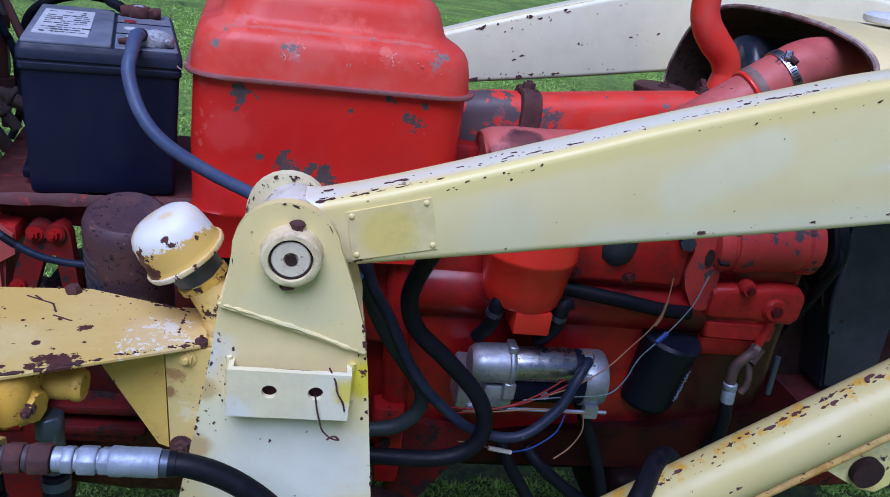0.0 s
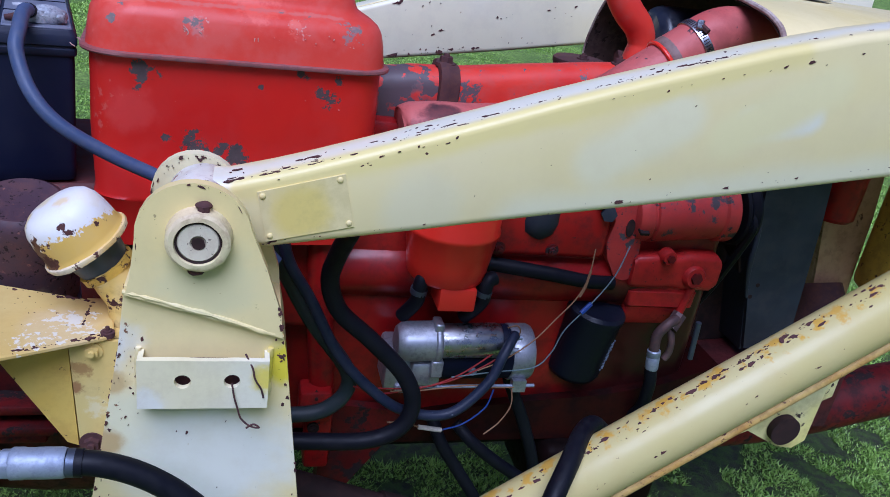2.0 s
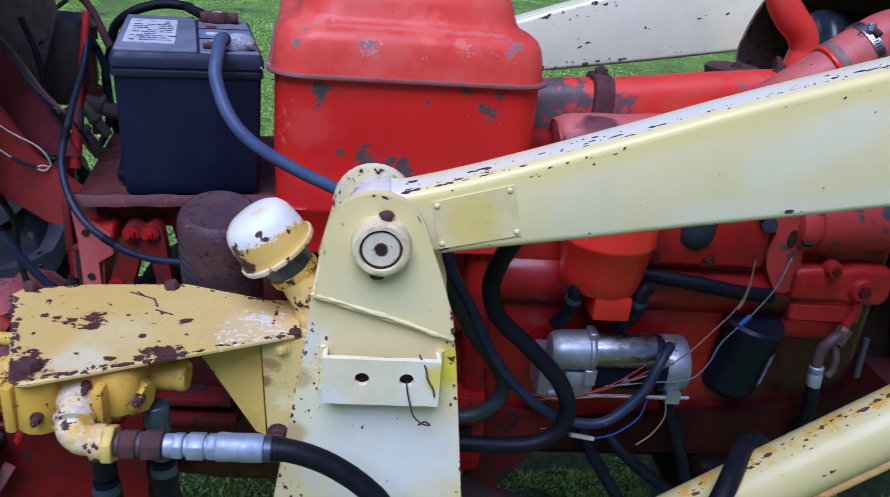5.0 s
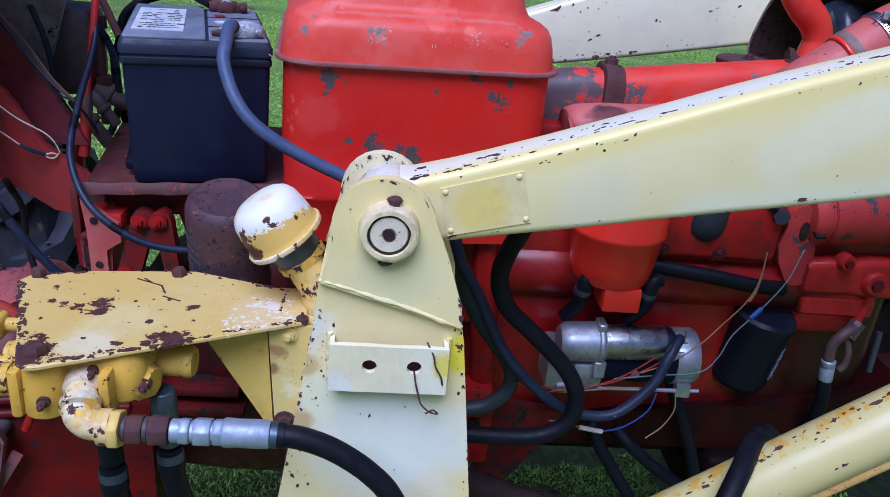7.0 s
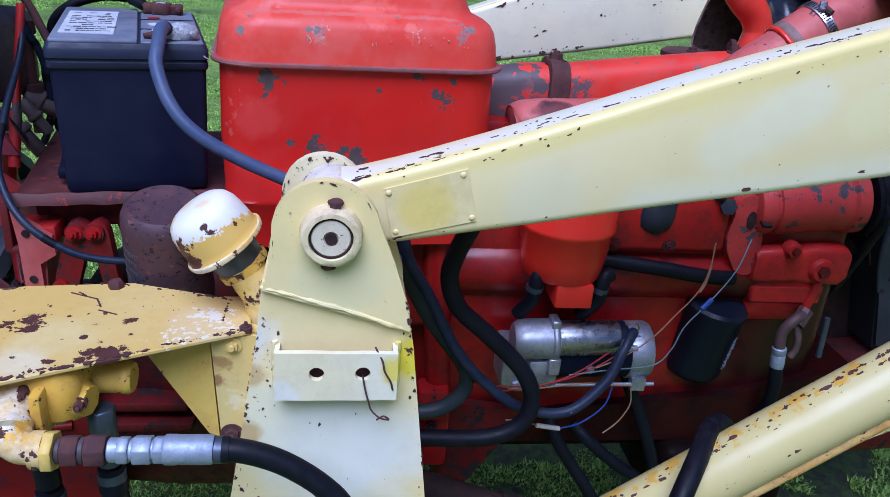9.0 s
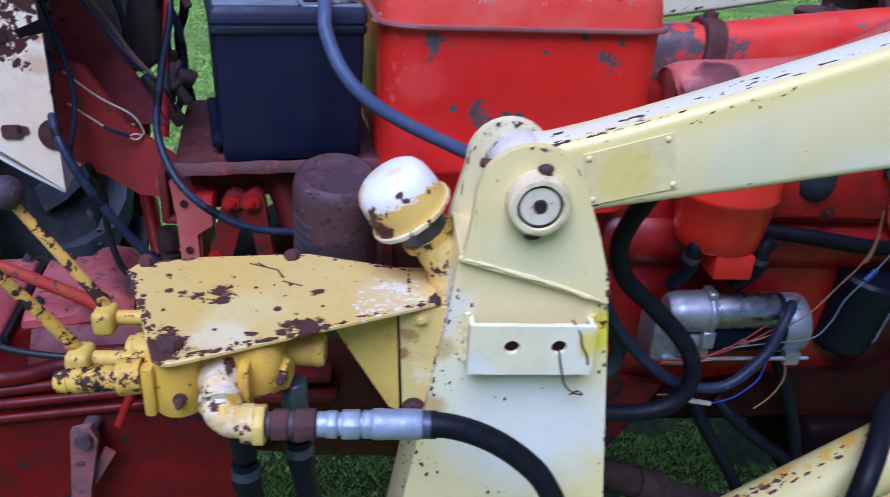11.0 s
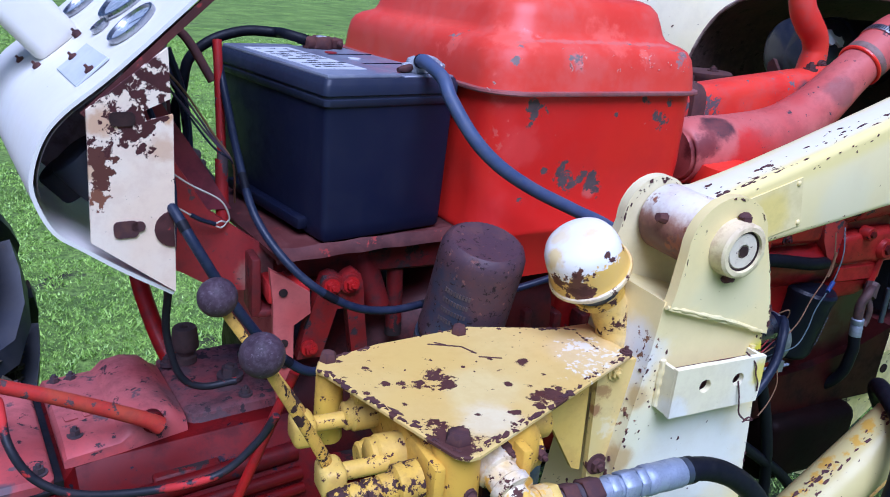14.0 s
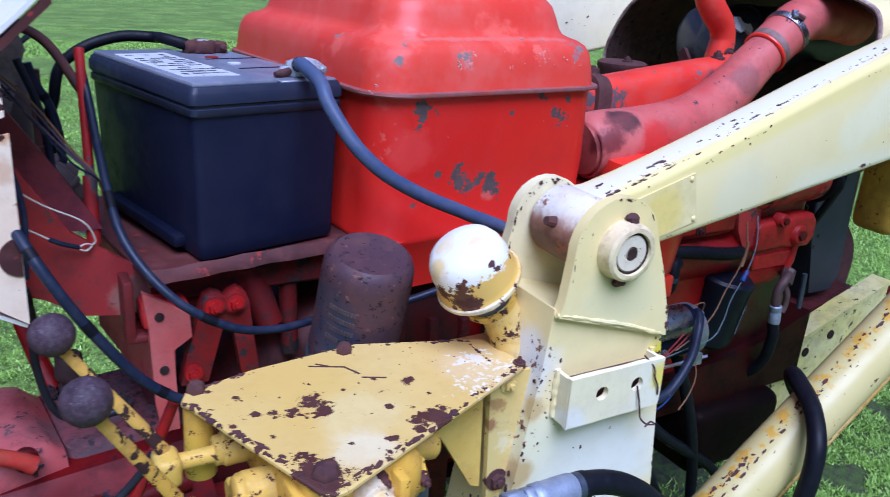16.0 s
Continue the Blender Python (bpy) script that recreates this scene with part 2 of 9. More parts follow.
    nt.links.new(col, b.inputs["Base Color"])
    nt.links.new(rgh, b.inputs["Roughness"])
    b.inputs["Metallic"].default_value = metallic
    b.inputs["Specular IOR Level"].default_value = specular
    b.inputs["Coat Weight"].default_value = coat
    b.inputs["Coat Roughness"].default_value = 0.25
    bp = N(nt, "ShaderNodeBump", Strength=bump, Distance=0.002, Height=height)
    nt.links.new(bp.outputs[0], b.inputs["Normal"])
    return m


RUST = (0.075, 0.028, 0.022)
CREAM_A, CREAM_B = (0.81, 0.665, 0.27), (0.815, 0.69, 0.34)

# the tractor stands turned a little against the loader frame
TANK = Matrix.Translation((-0.087, 1.083, 0)) @ pose(0, 0, 0, 0, 0, 6) @ Matrix.Translation((0.087, -1.083, 0))


def tank_spots(rows):
    return tuple((*(TANK @ Vector(r[:3])), *r[3:]) for r in rows)


M = {}
M["tank"] = paint("tank_red", (0.64, 0.019, 0.008), (0.57, 0.015, 0.008), 4, 0.34, (0.45, 0.03, 0.02), 0.18, chips=(0.12, 0.08, 0.085), chip_at=0.80, chip_scale=45,
                  spots=tank_spots(((-0.090, 1.084, 1.290, 0.010), (-0.088, 1.084, 1.280, 0.012), (-0.096, 1.084, 1.284, 0.008), (-0.092, 1.084, 1.266, 0.004), (-0.028, 1.084, 1.208, 0.006), (-0.030, 1.084, 1.194, 0.011), (-0.022, 1.084, 1.182, 0.012), (-0.008, 1.084, 1.176, 0.009), (0.010, 1.084, 1.184, 0.009), (0.028, 1.084, 1.178, 0.013), (-0.179, 1.084, 1.192, 0.010), (-0.165, 1.084, 1.185, 0.010),
                         (0.150, 1.084, 1.265, 0.009), (0.141, 1.084, 1.270, 0.006), (0.113, 1.084, 1.298, 0.007), (0.165, 1.084, 1.29, 0.005), (-0.06, 1.084, 1.20, 0.004), (-0.095, 1.084, 1.16, 0.005), (0.06, 1.084, 1.275, 0.003))),
                  spot_colour=(0.085, 0.060, 0.056), spot_edge=1.2, specular=0.35, tint_edge=1.0, tints=tank_spots(((-0.10, 1.083, 1.234, 0.030, (0.60, 0.040, 0.030)), (-0.15, 1.090, 1.289, 0.018, (0.62, 0.060, 0.045)), (0.03, 1.084, 1.165, 0.012, (0.55, 0.09, 0.07)))),
                  zones=tank_spots(((-0.15, 1.084, 1.23, 0.06, (0.58, 0.07, 0.05), 80, 0.20),)))
M["red"] = paint("engine_red", (0.36, 0.009, 0.006), (0.28, 0.007, 0.006), 7, 0.34, (0.07, 0.012, 0.012), 0.6, chips=(0.05, 0.025, 0.025), chip_at=0.755, chip_scale=40)
M["red_dark"] = paint("grimy_red", (0.09, 0.004, 0.004), (0.14, 0.005, 0.005), 8, 0.55, (0.02, 0.010, 0.010), 0.8, chips=(0.02, 0.012, 0.012), chip_at=0.66, chip_scale=18)
M["red_worn"] = paint("worn_red", (0.50, 0.026, 0.02), (0.40, 0.016, 0.014), 6, 0.46, (0.20, 0.035, 0.035), 0.4, chips=(0.09, 0.07, 0.075), chip_at=0.735, chip_scale=34, chips2=(0.10, 0.075, 0.08), chip2_at=0.70, chip2_scale=12)
M["red_pink"] = paint("faded_red", (0.50, 0.135, 0.115), (0.46, 0.065, 0.055), 5, 0.48, (0.26, 0.06, 0.055), 0.45, tint_edge=1.1, tints=((0.33, 1.17, 1.24, 0.028, (0.07, 0.03, 0.032)), (0.30, 1.16, 1.21, 0.03, (0.16, 0.03, 0.03)), (0.62, 1.18, 1.30, 0.03, (0.30, 0.10, 0.09)), (0.40, 1.15, 1.19, 0.06, (0.50, 0.03, 0.022))), chips=(0.07, 0.045, 0.05), chip_at=0.725, chip_scale=70, chips2=(0.10, 0.08, 0.085), chip2_at=0.745, chip2_scale=14)
M["cream"] = paint("cream_paint", CREAM_A, CREAM_B, 2.6, 0.36, (0.5, 0.42, 0.2), 0.16, chips=RUST, chip_at=0.80, chip_scale=85, chips2=(0.46, 0.37, 0.16), chip2_at=0.765, chip2_scale=70, coat=0.15, tint_edge=0.6,
                   zones=((-0.080, 0.815, 1.07, 0.035, (0.22, 0.11, 0.055), 120, 0.20), (-0.094, 0.815, 0.98, 0.035, (0.24, 0.12, 0.06), 110, 0.22), (-0.108, 0.815, 0.89, 0.035, (0.16, 0.07, 0.04), 100, 0.22)), tints=((0.098, 0.80, 1.035, 0.028, (0.74, 0.62, 0.03)), (-0.06, 0.80, 0.95, 0.06, (0.79, 0.74, 0.48)), (0.03, 0.80, 0.90, 0.10, (0.79, 0.775, 0.645)), (-0.085, 0.84, 1.05, 0.05, (0.78, 0.77, 0.70)), (0.01, 0.78, 1.14, 0.05, (0.74, 0.66, 0.34)), (-0.098, 0.80, 0.93, 0.022, (0.56, 0.40, 0.18)), (-0.085, 0.80, 1.01, 0.016, (0.60, 0.45, 0.20)), (-0.10, 0.86, 0.97, 0.03, (0.62, 0.52, 0.34)), (-0.085, 0.87, 1.06, 0.025, (0.60, 0.48, 0.28))))
M["cream_arm"] = paint("cream_arm_paint", (0.80, 0.68, 0.32), (0.80, 0.685, 0.36), 3.0, 0.34, (0.6, 0.5, 0.25), 0.12, chips=RUST, chip_at=0.80, chip_scale=90, coat=0.2, stretch=(1, 1, 2), tint_edge=0.35,
                       bands=(((0.36, 0.843, 1.198), (0.95, 0.843, 1.305), 0.040, (0.79, 0.735, 0.48)), ((0.44, 0.843, 1.285), (0.53, 0.843, 1.345), 0.034, (0.79, 0.72, 0.44)), ((0.62, 0.843, 1.345), (0.70, 0.843, 1.36), 0.020, (0.79, 0.76, 0.60)), ((0.60, 0.843, 1.33), (0.72, 0.843, 1.40), 0.030, (0.80, 0.71, 0.36)),
                              ((0.04, 0.843, 1.224), (0.66, 0.843, 1.436), 0.019, (0.78, 0.655, 0.25)), ((0.0, 0.875, 1.235), (0.9, 0.875, 1.497), 0.020, (0.79, 0.745, 0.56))),
                       tints=((0.02, 0.86, 1.235, 0.035, (0.79, 0.77, 0.68)), (0.037, 0.843, 1.2285, 0.006, (0.70, 0.42, 0.06)), (0.24, 0.84, 1.21, 0.05, (0.76, 0.68, 0.40))))
M["cream_far"] = paint("faded_cream", (0.80, 0.745, 0.50), (0.80, 0.76, 0.57), 3.0, 0.36, (0.55, 0.5, 0.36), 0.22, chips=(0.42, 0.30, 0.14), chip_at=0.775, chip_scale=60, coat=0.15, stretch=(1, 1, 2))
M["bracket_cream"] = paint("bracket_cream", (0.79, 0.72, 0.44), (0.79, 0.75, 0.55), 7, 0.40, (0.45, 0.36, 0.2), 0.2, chips=RUST, chip_at=0.775, chip_scale=80, tint_edge=0.8, tints=((0.075, 0.776, 1.03, 0.018, (0.74, 0.62, 0.10)), (-0.05, 0.78, 1.0, 0.02, (0.78, 0.76, 0.62))))
M["cream_edge"] = paint("chipped_cream", (0.79, 0.72, 0.44), (0.78, 0.67, 0.32), 4, 0.42, (0.4, 0.3, 0.14), 0.2, chips=RUST, chip_at=0.765, chip_scale=95)
M["yellow"] = paint("valve_yellow", (0.66, 0.43, 0.06), (0.69, 0.51, 0.13), 8, 0.40, (0.30, 0.16, 0.04), 0.35, chips=RUST, chip_at=0.69, chip_scale=85, chips2=RUST, chip2_at=0.72, chip2_scale=30)
M["yellow_fresh"] = paint("bright_yellow", (0.68, 0.44, 0.045), (0.64, 0.38, 0.04), 6, 0.4, (0.26, 0.13, 0.04), 0.4, chips=RUST, chip_at=0.70, chip_scale=75, chips2=(0.12, 0.05, 0.03), chip2_at=0.74, chip2_scale=28)
M["yellow_chipped"] = paint("flaked_yellow", (0.66, 0.46, 0.06), (0.64, 0.40, 0.05), 12, 0.45, (0.2, 0.1, 0.04), 0.4, chips=(0.05, 0.022, 0.02), chip_at=0.60, chip_scale=70)
M["elbow"] = paint("flaked_elbow", (0.66, 0.47, 0.16), (0.74, 0.69, 0.56), 24, 0.42, (0.3, 0.16, 0.05), 0.4, chips=RUST, chip_at=0.665, chip_scale=70, chips2=(0.66, 0.40, 0.06), chip2_at=0.66, chip2_scale=40)
M["plate"] = paint("rust_spotted_yellow", (0.64, 0.475, 0.155), (0.63, 0.43, 0.11), 5, 0.36, (0.5, 0.3, 0.08), 0.2, chips=RUST, chip_at=0.735, chip_scale=85,
                   tint_edge=0.6, tints=((-0.14, 0.83, 1.058, 0.045, (0.66, 0.50, 0.22)), (-0.29, 0.80, 1.058, 0.04, (0.66, 0.52, 0.20)), (-0.31, 0.75, 1.058, 0.03, (0.70, 0.60, 0.34))),
                   zones=((-0.135, 0.835, 1.058, 0.055, (0.72, 0.66, 0.50), 95, 0.34), (-0.17, 0.803, 1.058, 0.035, (0.74, 0.68, 0.52), 110, 0.36), (-0.23, 0.765, 1.058, 0.035, RUST, 55, 0.40), (-0.33, 0.83, 1.058, 0.035, RUST, 60, 0.36), (-0.36, 0.735, 1.058, 0.035, RUST, 60, 0.44)),
                   spots=tuple((x, y, 1.058, r) for x, y, r in ((-0.33, 0.835, 0.010), (-0.345, 0.829, 0.006), (-0.321, 0.82, 0.006), (-0.363, 0.829, 0.006), (-0.38, 0.837, 0.004), (-0.389, 0.873, 0.005), (-0.415, 0.862, 0.004), (-0.404, 0.827, 0.004), (-0.376, 0.795, 0.003), (-0.409, 0.895, 0.003), (-0.317, 0.761, 0.004), (-0.281, 0.753, 0.004), (-0.253, 0.854, 0.003), (-0.221, 0.836, 0.006), (-0.261, 0.801, 0.004),
                         (-0.249, 0.769, 0.006), (-0.229, 0.769, 0.009), (-0.22, 0.762, 0.007), (-0.252, 0.756, 0.006), (-0.214, 0.779, 0.004), (-0.194, 0.768, 0.004), (-0.351, 0.727, 0.016), (-0.363, 0.743, 0.008), (-0.365, 0.715, 0.012), (-0.393, 0.785, 0.005), (-0.291, 0.735, 0.004), (-0.213, 0.808, 0.0025), (-0.289, 0.847, 0.0025), (-0.316, 0.869, 0.0025), (-0.352, 0.900, 0.0025))), spot_colour=RUST, spot_edge=1.0)
M["white_worn"] = paint("worn_white_on_rust", (0.79, 0.76, 0.68), (0.78, 0.70, 0.56), 9, 0.42, (0.5, 0.3, 0.16), 0.25, chips=RUST, chip_at=0.745, chip_scale=75, chips2=(0.26, 0.10, 0.05), chip2_at=0.72, chip2_scale=20, slabs=(((-0.45, 0, 0.89), (-0.03, 0.86, 1.208), 0.018, 0.018, (0.30, 0.13, 0.09)), ((-0.45, 0, 0.89), (-0.03, 0.86, 1.196), 0.018, 0.016, (0.13, 0.048, 0.036))),
                       tints=((-0.05, 0.84, 1.175, 0.042, (0.40, 0.18, 0.11)), (-0.04, 0.86, 1.16, 0.042, (0.26, 0.11, 0.07)), (-0.045, 0.885, 1.17, 0.03, (0.34, 0.15, 0.09)), (-0.045, 0.85, 1.160, 0.030, (0.13, 0.045, 0.035)), (-0.045, 0.82, 1.168, 0.026, (0.22, 0.09, 0.06)), (-0.040, 0.88, 1.155, 0.034, (0.12, 0.045, 0.035))))
M["cap"] = paint("white_over_yellow", (0.80, 0.79, 0.76), (0.80, 0.77, 0.70), 9, 0.40, (0.6, 0.45, 0.2), 0.15, chips=RUST, chip_at=0.765, chip_scale=70,
                 slabs=(((-0.42, 0.12, 0.88), (-0.130, 0.874, 1.161), 0.002, 0.045, (0.70, 0.45, 0.09)),), tint_edge=1.0, tints=((-0.145, 0.858, 1.200, 0.012, (0.78, 0.62, 0.36)), (-0.160, 0.885, 1.180, 0.014, (0.77, 0.66, 0.42)), (-0.172, 0.870, 1.160, 0.014, (0.74, 0.58, 0.27)), (-0.115, 0.868, 1.195, 0.014, (0.79, 0.74, 0.61))),
                 zones=((-0.160, 0.845, 1.136, 0.030, (0.10, 0.036, 0.024), 60, 0.52), (-0.172, 0.862, 1.128, 0.020, (0.10, 0.036, 0.024), 75, 0.52)),
                 spots=((-0.163, 0.846, 1.134, 0.007), (-0.150, 0.839, 1.130, 0.006), (-0.168, 0.862, 1.128, 0.006), (-0.128, 0.834, 1.168, 0.005), (-0.134, 0.834, 1.176, 0.003), (-0.111, 0.843, 1.184, 0.003), (-0.116, 0.840, 1.179, 0.003), (-0.153, 0.842, 1.166, 0.002), (-0.118, 0.836, 1.158, 0.002), (-0.166, 0.843, 1.150, 0.0028), (-0.142, 0.833, 1.150, 0.0024), (-0.105, 0.846, 1.176, 0.002), (-0.175, 0.868, 1.142, 0.003), (-0.155, 0.836, 1.146, 0.003)), spot_colour=RUST, spot_edge=1.3)
M["cap_rim"] = paint("worn_rim", (0.78, 0.70, 0.50), (0.72, 0.50, 0.16), 14, 0.45, (0.3, 0.15, 0.07), 0.4, chips=RUST, chip_at=0.68, chip_scale=80)
M["white"] = paint("white_paint", (0.75, 0.73, 0.67), (0.74, 0.71, 0.63), 4, 0.38, (0.55, 0.48, 0.38), 0.12, chips=(0.14, 0.09, 0.08), chip_at=0.785, chip_scale=110)
M["rust"] = paint("bare_rust", (0.085, 0.035, 0.032), (0.06, 0.028, 0.03), 20, 0.8, (0.14, 0.06, 0.04), 0.5, bump=0.5, bump_scale=220)
# rusty can; grey-brown tints low on its face paint in a reflection
M["filter"] = paint("rusty_filter_can", (0.085, 0.040, 0.046), (0.062, 0.034, 0.044), 9, 0.50, (0.12, 0.05, 0.042), 0.5, chips=(0.022, 0.012, 0.014), chip_at=0.665, chip_scale=130, chips2=(0.17, 0.075, 0.06), chip2_at=0.71, chip2_scale=90, bump=0.45, bump_scale=260, tint_edge=0.7, tints=((-0.215, 0.945, 1.018, 0.024, (0.26, 0.19, 0.11)), (-0.190, 0.950, 1.020, 0.020, (0.26, 0.19, 0.11)), (-0.26, 0.965, 1.09, 0.032, (0.040, 0.040, 0.058)), (-0.262, 0.96, 1.05, 0.036, (0.036, 0.040, 0.062)), (-0.262, 0.965, 1.02, 0.030, (0.05, 0.055, 0.075))))
M["black"] = paint("black_plastic", (0.0045, 0.0058, 0.017), (0.0065, 0.0080, 0.021), 6, 0.42, (0.012, 0.013, 0.022), 0.25, bump=0.1, bump_scale=300, specular=0.14)
M["case_black"] = paint("battery_case", (0.0075, 0.0095, 0.027), (0.0105, 0.0125, 0.032), 6, 0.40, (0.018, 0.020, 0.034), 0.25, bump=0.1, bump_scale=300, specular=0.16)
M["rubber"] = paint("black_rubber", (0.0035, 0.004, 0.008), (0.006, 0.0065, 0.011), 14, 0.48, (0.014, 0.014, 0.016), 0.3, bump=0.15, bump_scale=260, specular=0.18)
M["cable"] = paint("blue_grey_cable", (0.050, 0.072, 0.145), (0.070, 0.094, 0.175), 16, 0.42, (0.13, 0.13, 0.15), 0.3, bump=0.1, bump_scale=260)
M["tyre_lug"] = paint("dusty_lug", (0.020, 0.022, 0.032), (0.036, 0.039, 0.054), 5, 0.42, (0.07, 0.065, 0.065), 0.35, chips2=(0.08, 0.06, 0.045), chip2_at=0.70, chip2_scale=9, bump=0.4, bump_scale=80)
M["tyre"] = paint("muddy_tyre", (0.018, 0.019, 0.027), (0.034, 0.036, 0.048), 7, 0.5, (0.09, 0.08, 0.075), 0.4, chips2=(0.10, 0.075, 0.055), chip2_at=0.70, chip2_scale=9, bump=0.5, bump_scale=70)
M["zinc"] = paint("zinc_plated", (0.30, 0.34, 0.42), (0.38, 0.42, 0.50), 24, 0.52, (0.16, 0.17, 0.2), 0.35, metallic=0.55, bump=0.15)
M["alloy"] = paint("cast_aluminium", (0.40, 0.42, 0.47), (0.48, 0.50, 0.55), 16, 0.42, (0.12, 0.11, 0.12), 0.4, metallic=0.85, bump=0.25, bump_scale=200)
M["steel"] = paint("bright_steel", (0.45, 0.46, 0.48), (0.38, 0.39, 0.42), 14, 0.26, (0.25, 0.25, 0.26), 0.15, metallic=1.0)
M["dark_metal"] = paint("dark_sheet", (0.020, 0.024, 0.036), (0.030, 0.034, 0.046), 6, 0.5, (0.06, 0.055, 0.055), 0.4, bump=0.2)
M["tan"] = paint("tan_paint", (0.52, 0.29, 0.15), (0.58, 0.36, 0.19), 7, 0.5, (0.2, 0.1, 0.05), 0.4, chips=RUST, chip_at=0.70, chip_scale=30)
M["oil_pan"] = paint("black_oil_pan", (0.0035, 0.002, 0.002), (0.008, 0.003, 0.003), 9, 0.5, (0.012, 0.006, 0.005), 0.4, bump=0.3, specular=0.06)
M["soot"] = paint("sooty_inside", (0.016, 0.010, 0.010), (0.030, 0.017, 0.015), 10, 0.75, (0.06, 0.03, 0.025), 0.6, bump=0.4, specular=0.2)
M["lead"] = paint("grey_lead", (0.34, 0.36, 0.39), (0.48, 0.50, 0.53), 60, 0.6, (0.10, 0.10, 0.12), 0.6, metallic=0.25, bump=0.6)
M["label"] = paint("paper_label", (0.60, 0.62, 0.64), (0.50, 0.52, 0.55), 20, 0.45, (0.3, 0.3, 0.3), 0.2, chips=(0.10, 0.11, 0.14), chip_at=0.72, chip_scale=60)
# dusty lid top, its base colour raised to paint in the sky's sheen
M["lid"] = paint("dusty_lid_with_sheen", (0.140, 0.152, 0.205), (0.180, 0.192, 0.245), 11, 0.30, (0.26, 0.27, 0.30), 0.40, bump=0.10, bump_scale=240, specular=0.6)
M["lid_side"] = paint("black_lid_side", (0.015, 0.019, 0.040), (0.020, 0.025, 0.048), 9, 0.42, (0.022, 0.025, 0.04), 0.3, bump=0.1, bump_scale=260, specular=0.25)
M["ink"] = paint("printed_ink", (0.05, 0.05, 0.06), (0.07, 0.07, 0.08), 20, 0.5)
M["wire_white"] = paint("white_wire", (0.62, 0.58, 0.48), (0.55, 0.50, 0.40), 30, 0.45)
M["wire_tan"] = paint("tan_wire", (0.27, 0.15, 0.075), (0.23, 0.12, 0.06), 30, 0.45)
M["wire_red"] = paint("red_wire", (0.30, 0.02, 0.02), (0.25, 0.02, 0.02), 30, 0.4)
M["wire_blue"] = paint("blue_wire", (0.025, 0.07, 0.30), (0.025, 0.06, 0.26), 30, 0.4)
M["wire_grey"] = paint("grey_green_wire", (0.10, 0.15, 0.16), (0.12, 0.17, 0.19), 30, 0.45)
M["glass"] = paint("gauge_face", (0.42, 0.47, 0.50), (0.50, 0.55, 0.58), 25, 0.15, (0.3, 0.3, 0.28), 0.3, coat=1.0)
M["deck"] = paint("grimy_deck", (0.30, 0.075, 0.075), (0.20, 0.09, 0.095), 9, 0.5, (0.09, 0.05, 0.055), 0.6, chips=(0.05, 0.035, 0.045), chip_at=0.69, chip_scale=30)
M["post"] = paint("galvanised_white", (0.7, 0.7, 0.7), (0.65, 0.66, 0.68), 10, 0.5)


SOIL = (0.036, 0.028, 0.021)


def grass_material(name, dark, light, dry):
    m, nt, b = nodes_of(name)
    pos = nt.nodes.new("ShaderNodeNewGeometry").outputs["Position"]
    a = step(nt, tex(nt, pos, 1.3, 5, 0.65), 0.35, 0.68)
    c = mix(nt, a, dark, light)
    # fine dark flecks stand for the shaded gaps between blades
    c = mix(nt, math_node(nt, "MULTIPLY", step(nt, tex(nt, pos, 34, 8, 0.8), 0.40, 0.58), 0.8), c, tuple(0.4 * v for v in dark))
    c = mix(nt, math_node(nt, "MULTIPLY", step(nt, tex(nt, pos, 7, 8, 0.8), 0.55, 0.68), 0.6), c, tuple(1.3 * v for v in light))
    c = mix(nt, math_node(nt, "MULTIPLY", step(nt, tex(nt, pos, 2.7, 6, 0.7), 0.60, 0.75), 0.7), c, dry)
    c = mix(nt, step(nt, tex(nt, pos, 1.9, 8, 0.7), 0.34, 0.42), SOIL, c)
    # ellipse of worn soil that also paints the tractor's shade into the turf
    squash = nt.nodes.new("ShaderNodeMapping")
    squash.inputs["Location"].default_value = (-1.35 / 2.2, -2.0 / 1.15, 0.0)
    squash.inputs["Scale"].default_value = (1 / 2.2, 1 / 1.15, 1.0)
    nt.links.new(pos, squash.inputs[0])
    d = nt.nodes.new("ShaderNodeVectorMath")
    d.operation = "LENGTH"
    nt.links.new(squash.outputs[0], d.inputs[0])
    worn = step(nt, math_node(nt, "ADD", d.outputs["Value"], math_node(nt, "MULTIPLY", tex(nt, pos, 4.0, 8, 0.75), 1.2)), 1.9, 1.3)
    c = mix(nt, math_node(nt, "MULTIPLY", worn, 0.85), c, mix(nt, step(nt, tex(nt, pos, 30, 6, 0.7), 0.4, 0.6), SOIL, tuple(0.45 * v for v in dark)))
    nt.links.new(c, b.inputs["Base Color"])
    b.inputs["Roughness"].default_value = 0.75
    bp = N(nt, "ShaderNodeBump", Strength=0.8, Distance=0.03, Height=tex(nt, pos, 55, 6, 0.75))
    nt.links.new(bp.outputs[0], b.inputs["Normal"])
    return m


M["ground"] = grass_material("turf", (0.15, 0.26, 0.035), (0.34, 0.52, 0.085), (0.24, 0.22, 0.13))


def blade_material(name):
    m, nt, b = nodes_of(name)
    g = nt.nodes.new("ShaderNodeNewGeometry")
    c = mix(nt, g.outputs["Random Per Island"], (0.16, 0.30, 0.035), (0.42, 0.63, 0.11))
    c = mix(nt, math_node(nt, "MULTIPLY", step(nt, tex(nt, g.outputs["Position"], 1.6, 4, 0.6), 0.5, 0.75), 0.6), c, (0.10, 0.17, 0.03))
    nt.links.new(c, b.inputs["Base Color"])
    b.inputs["Roughness"].default_value = 0.5
    return m


M["blade"] = blade_material("grass_blades")

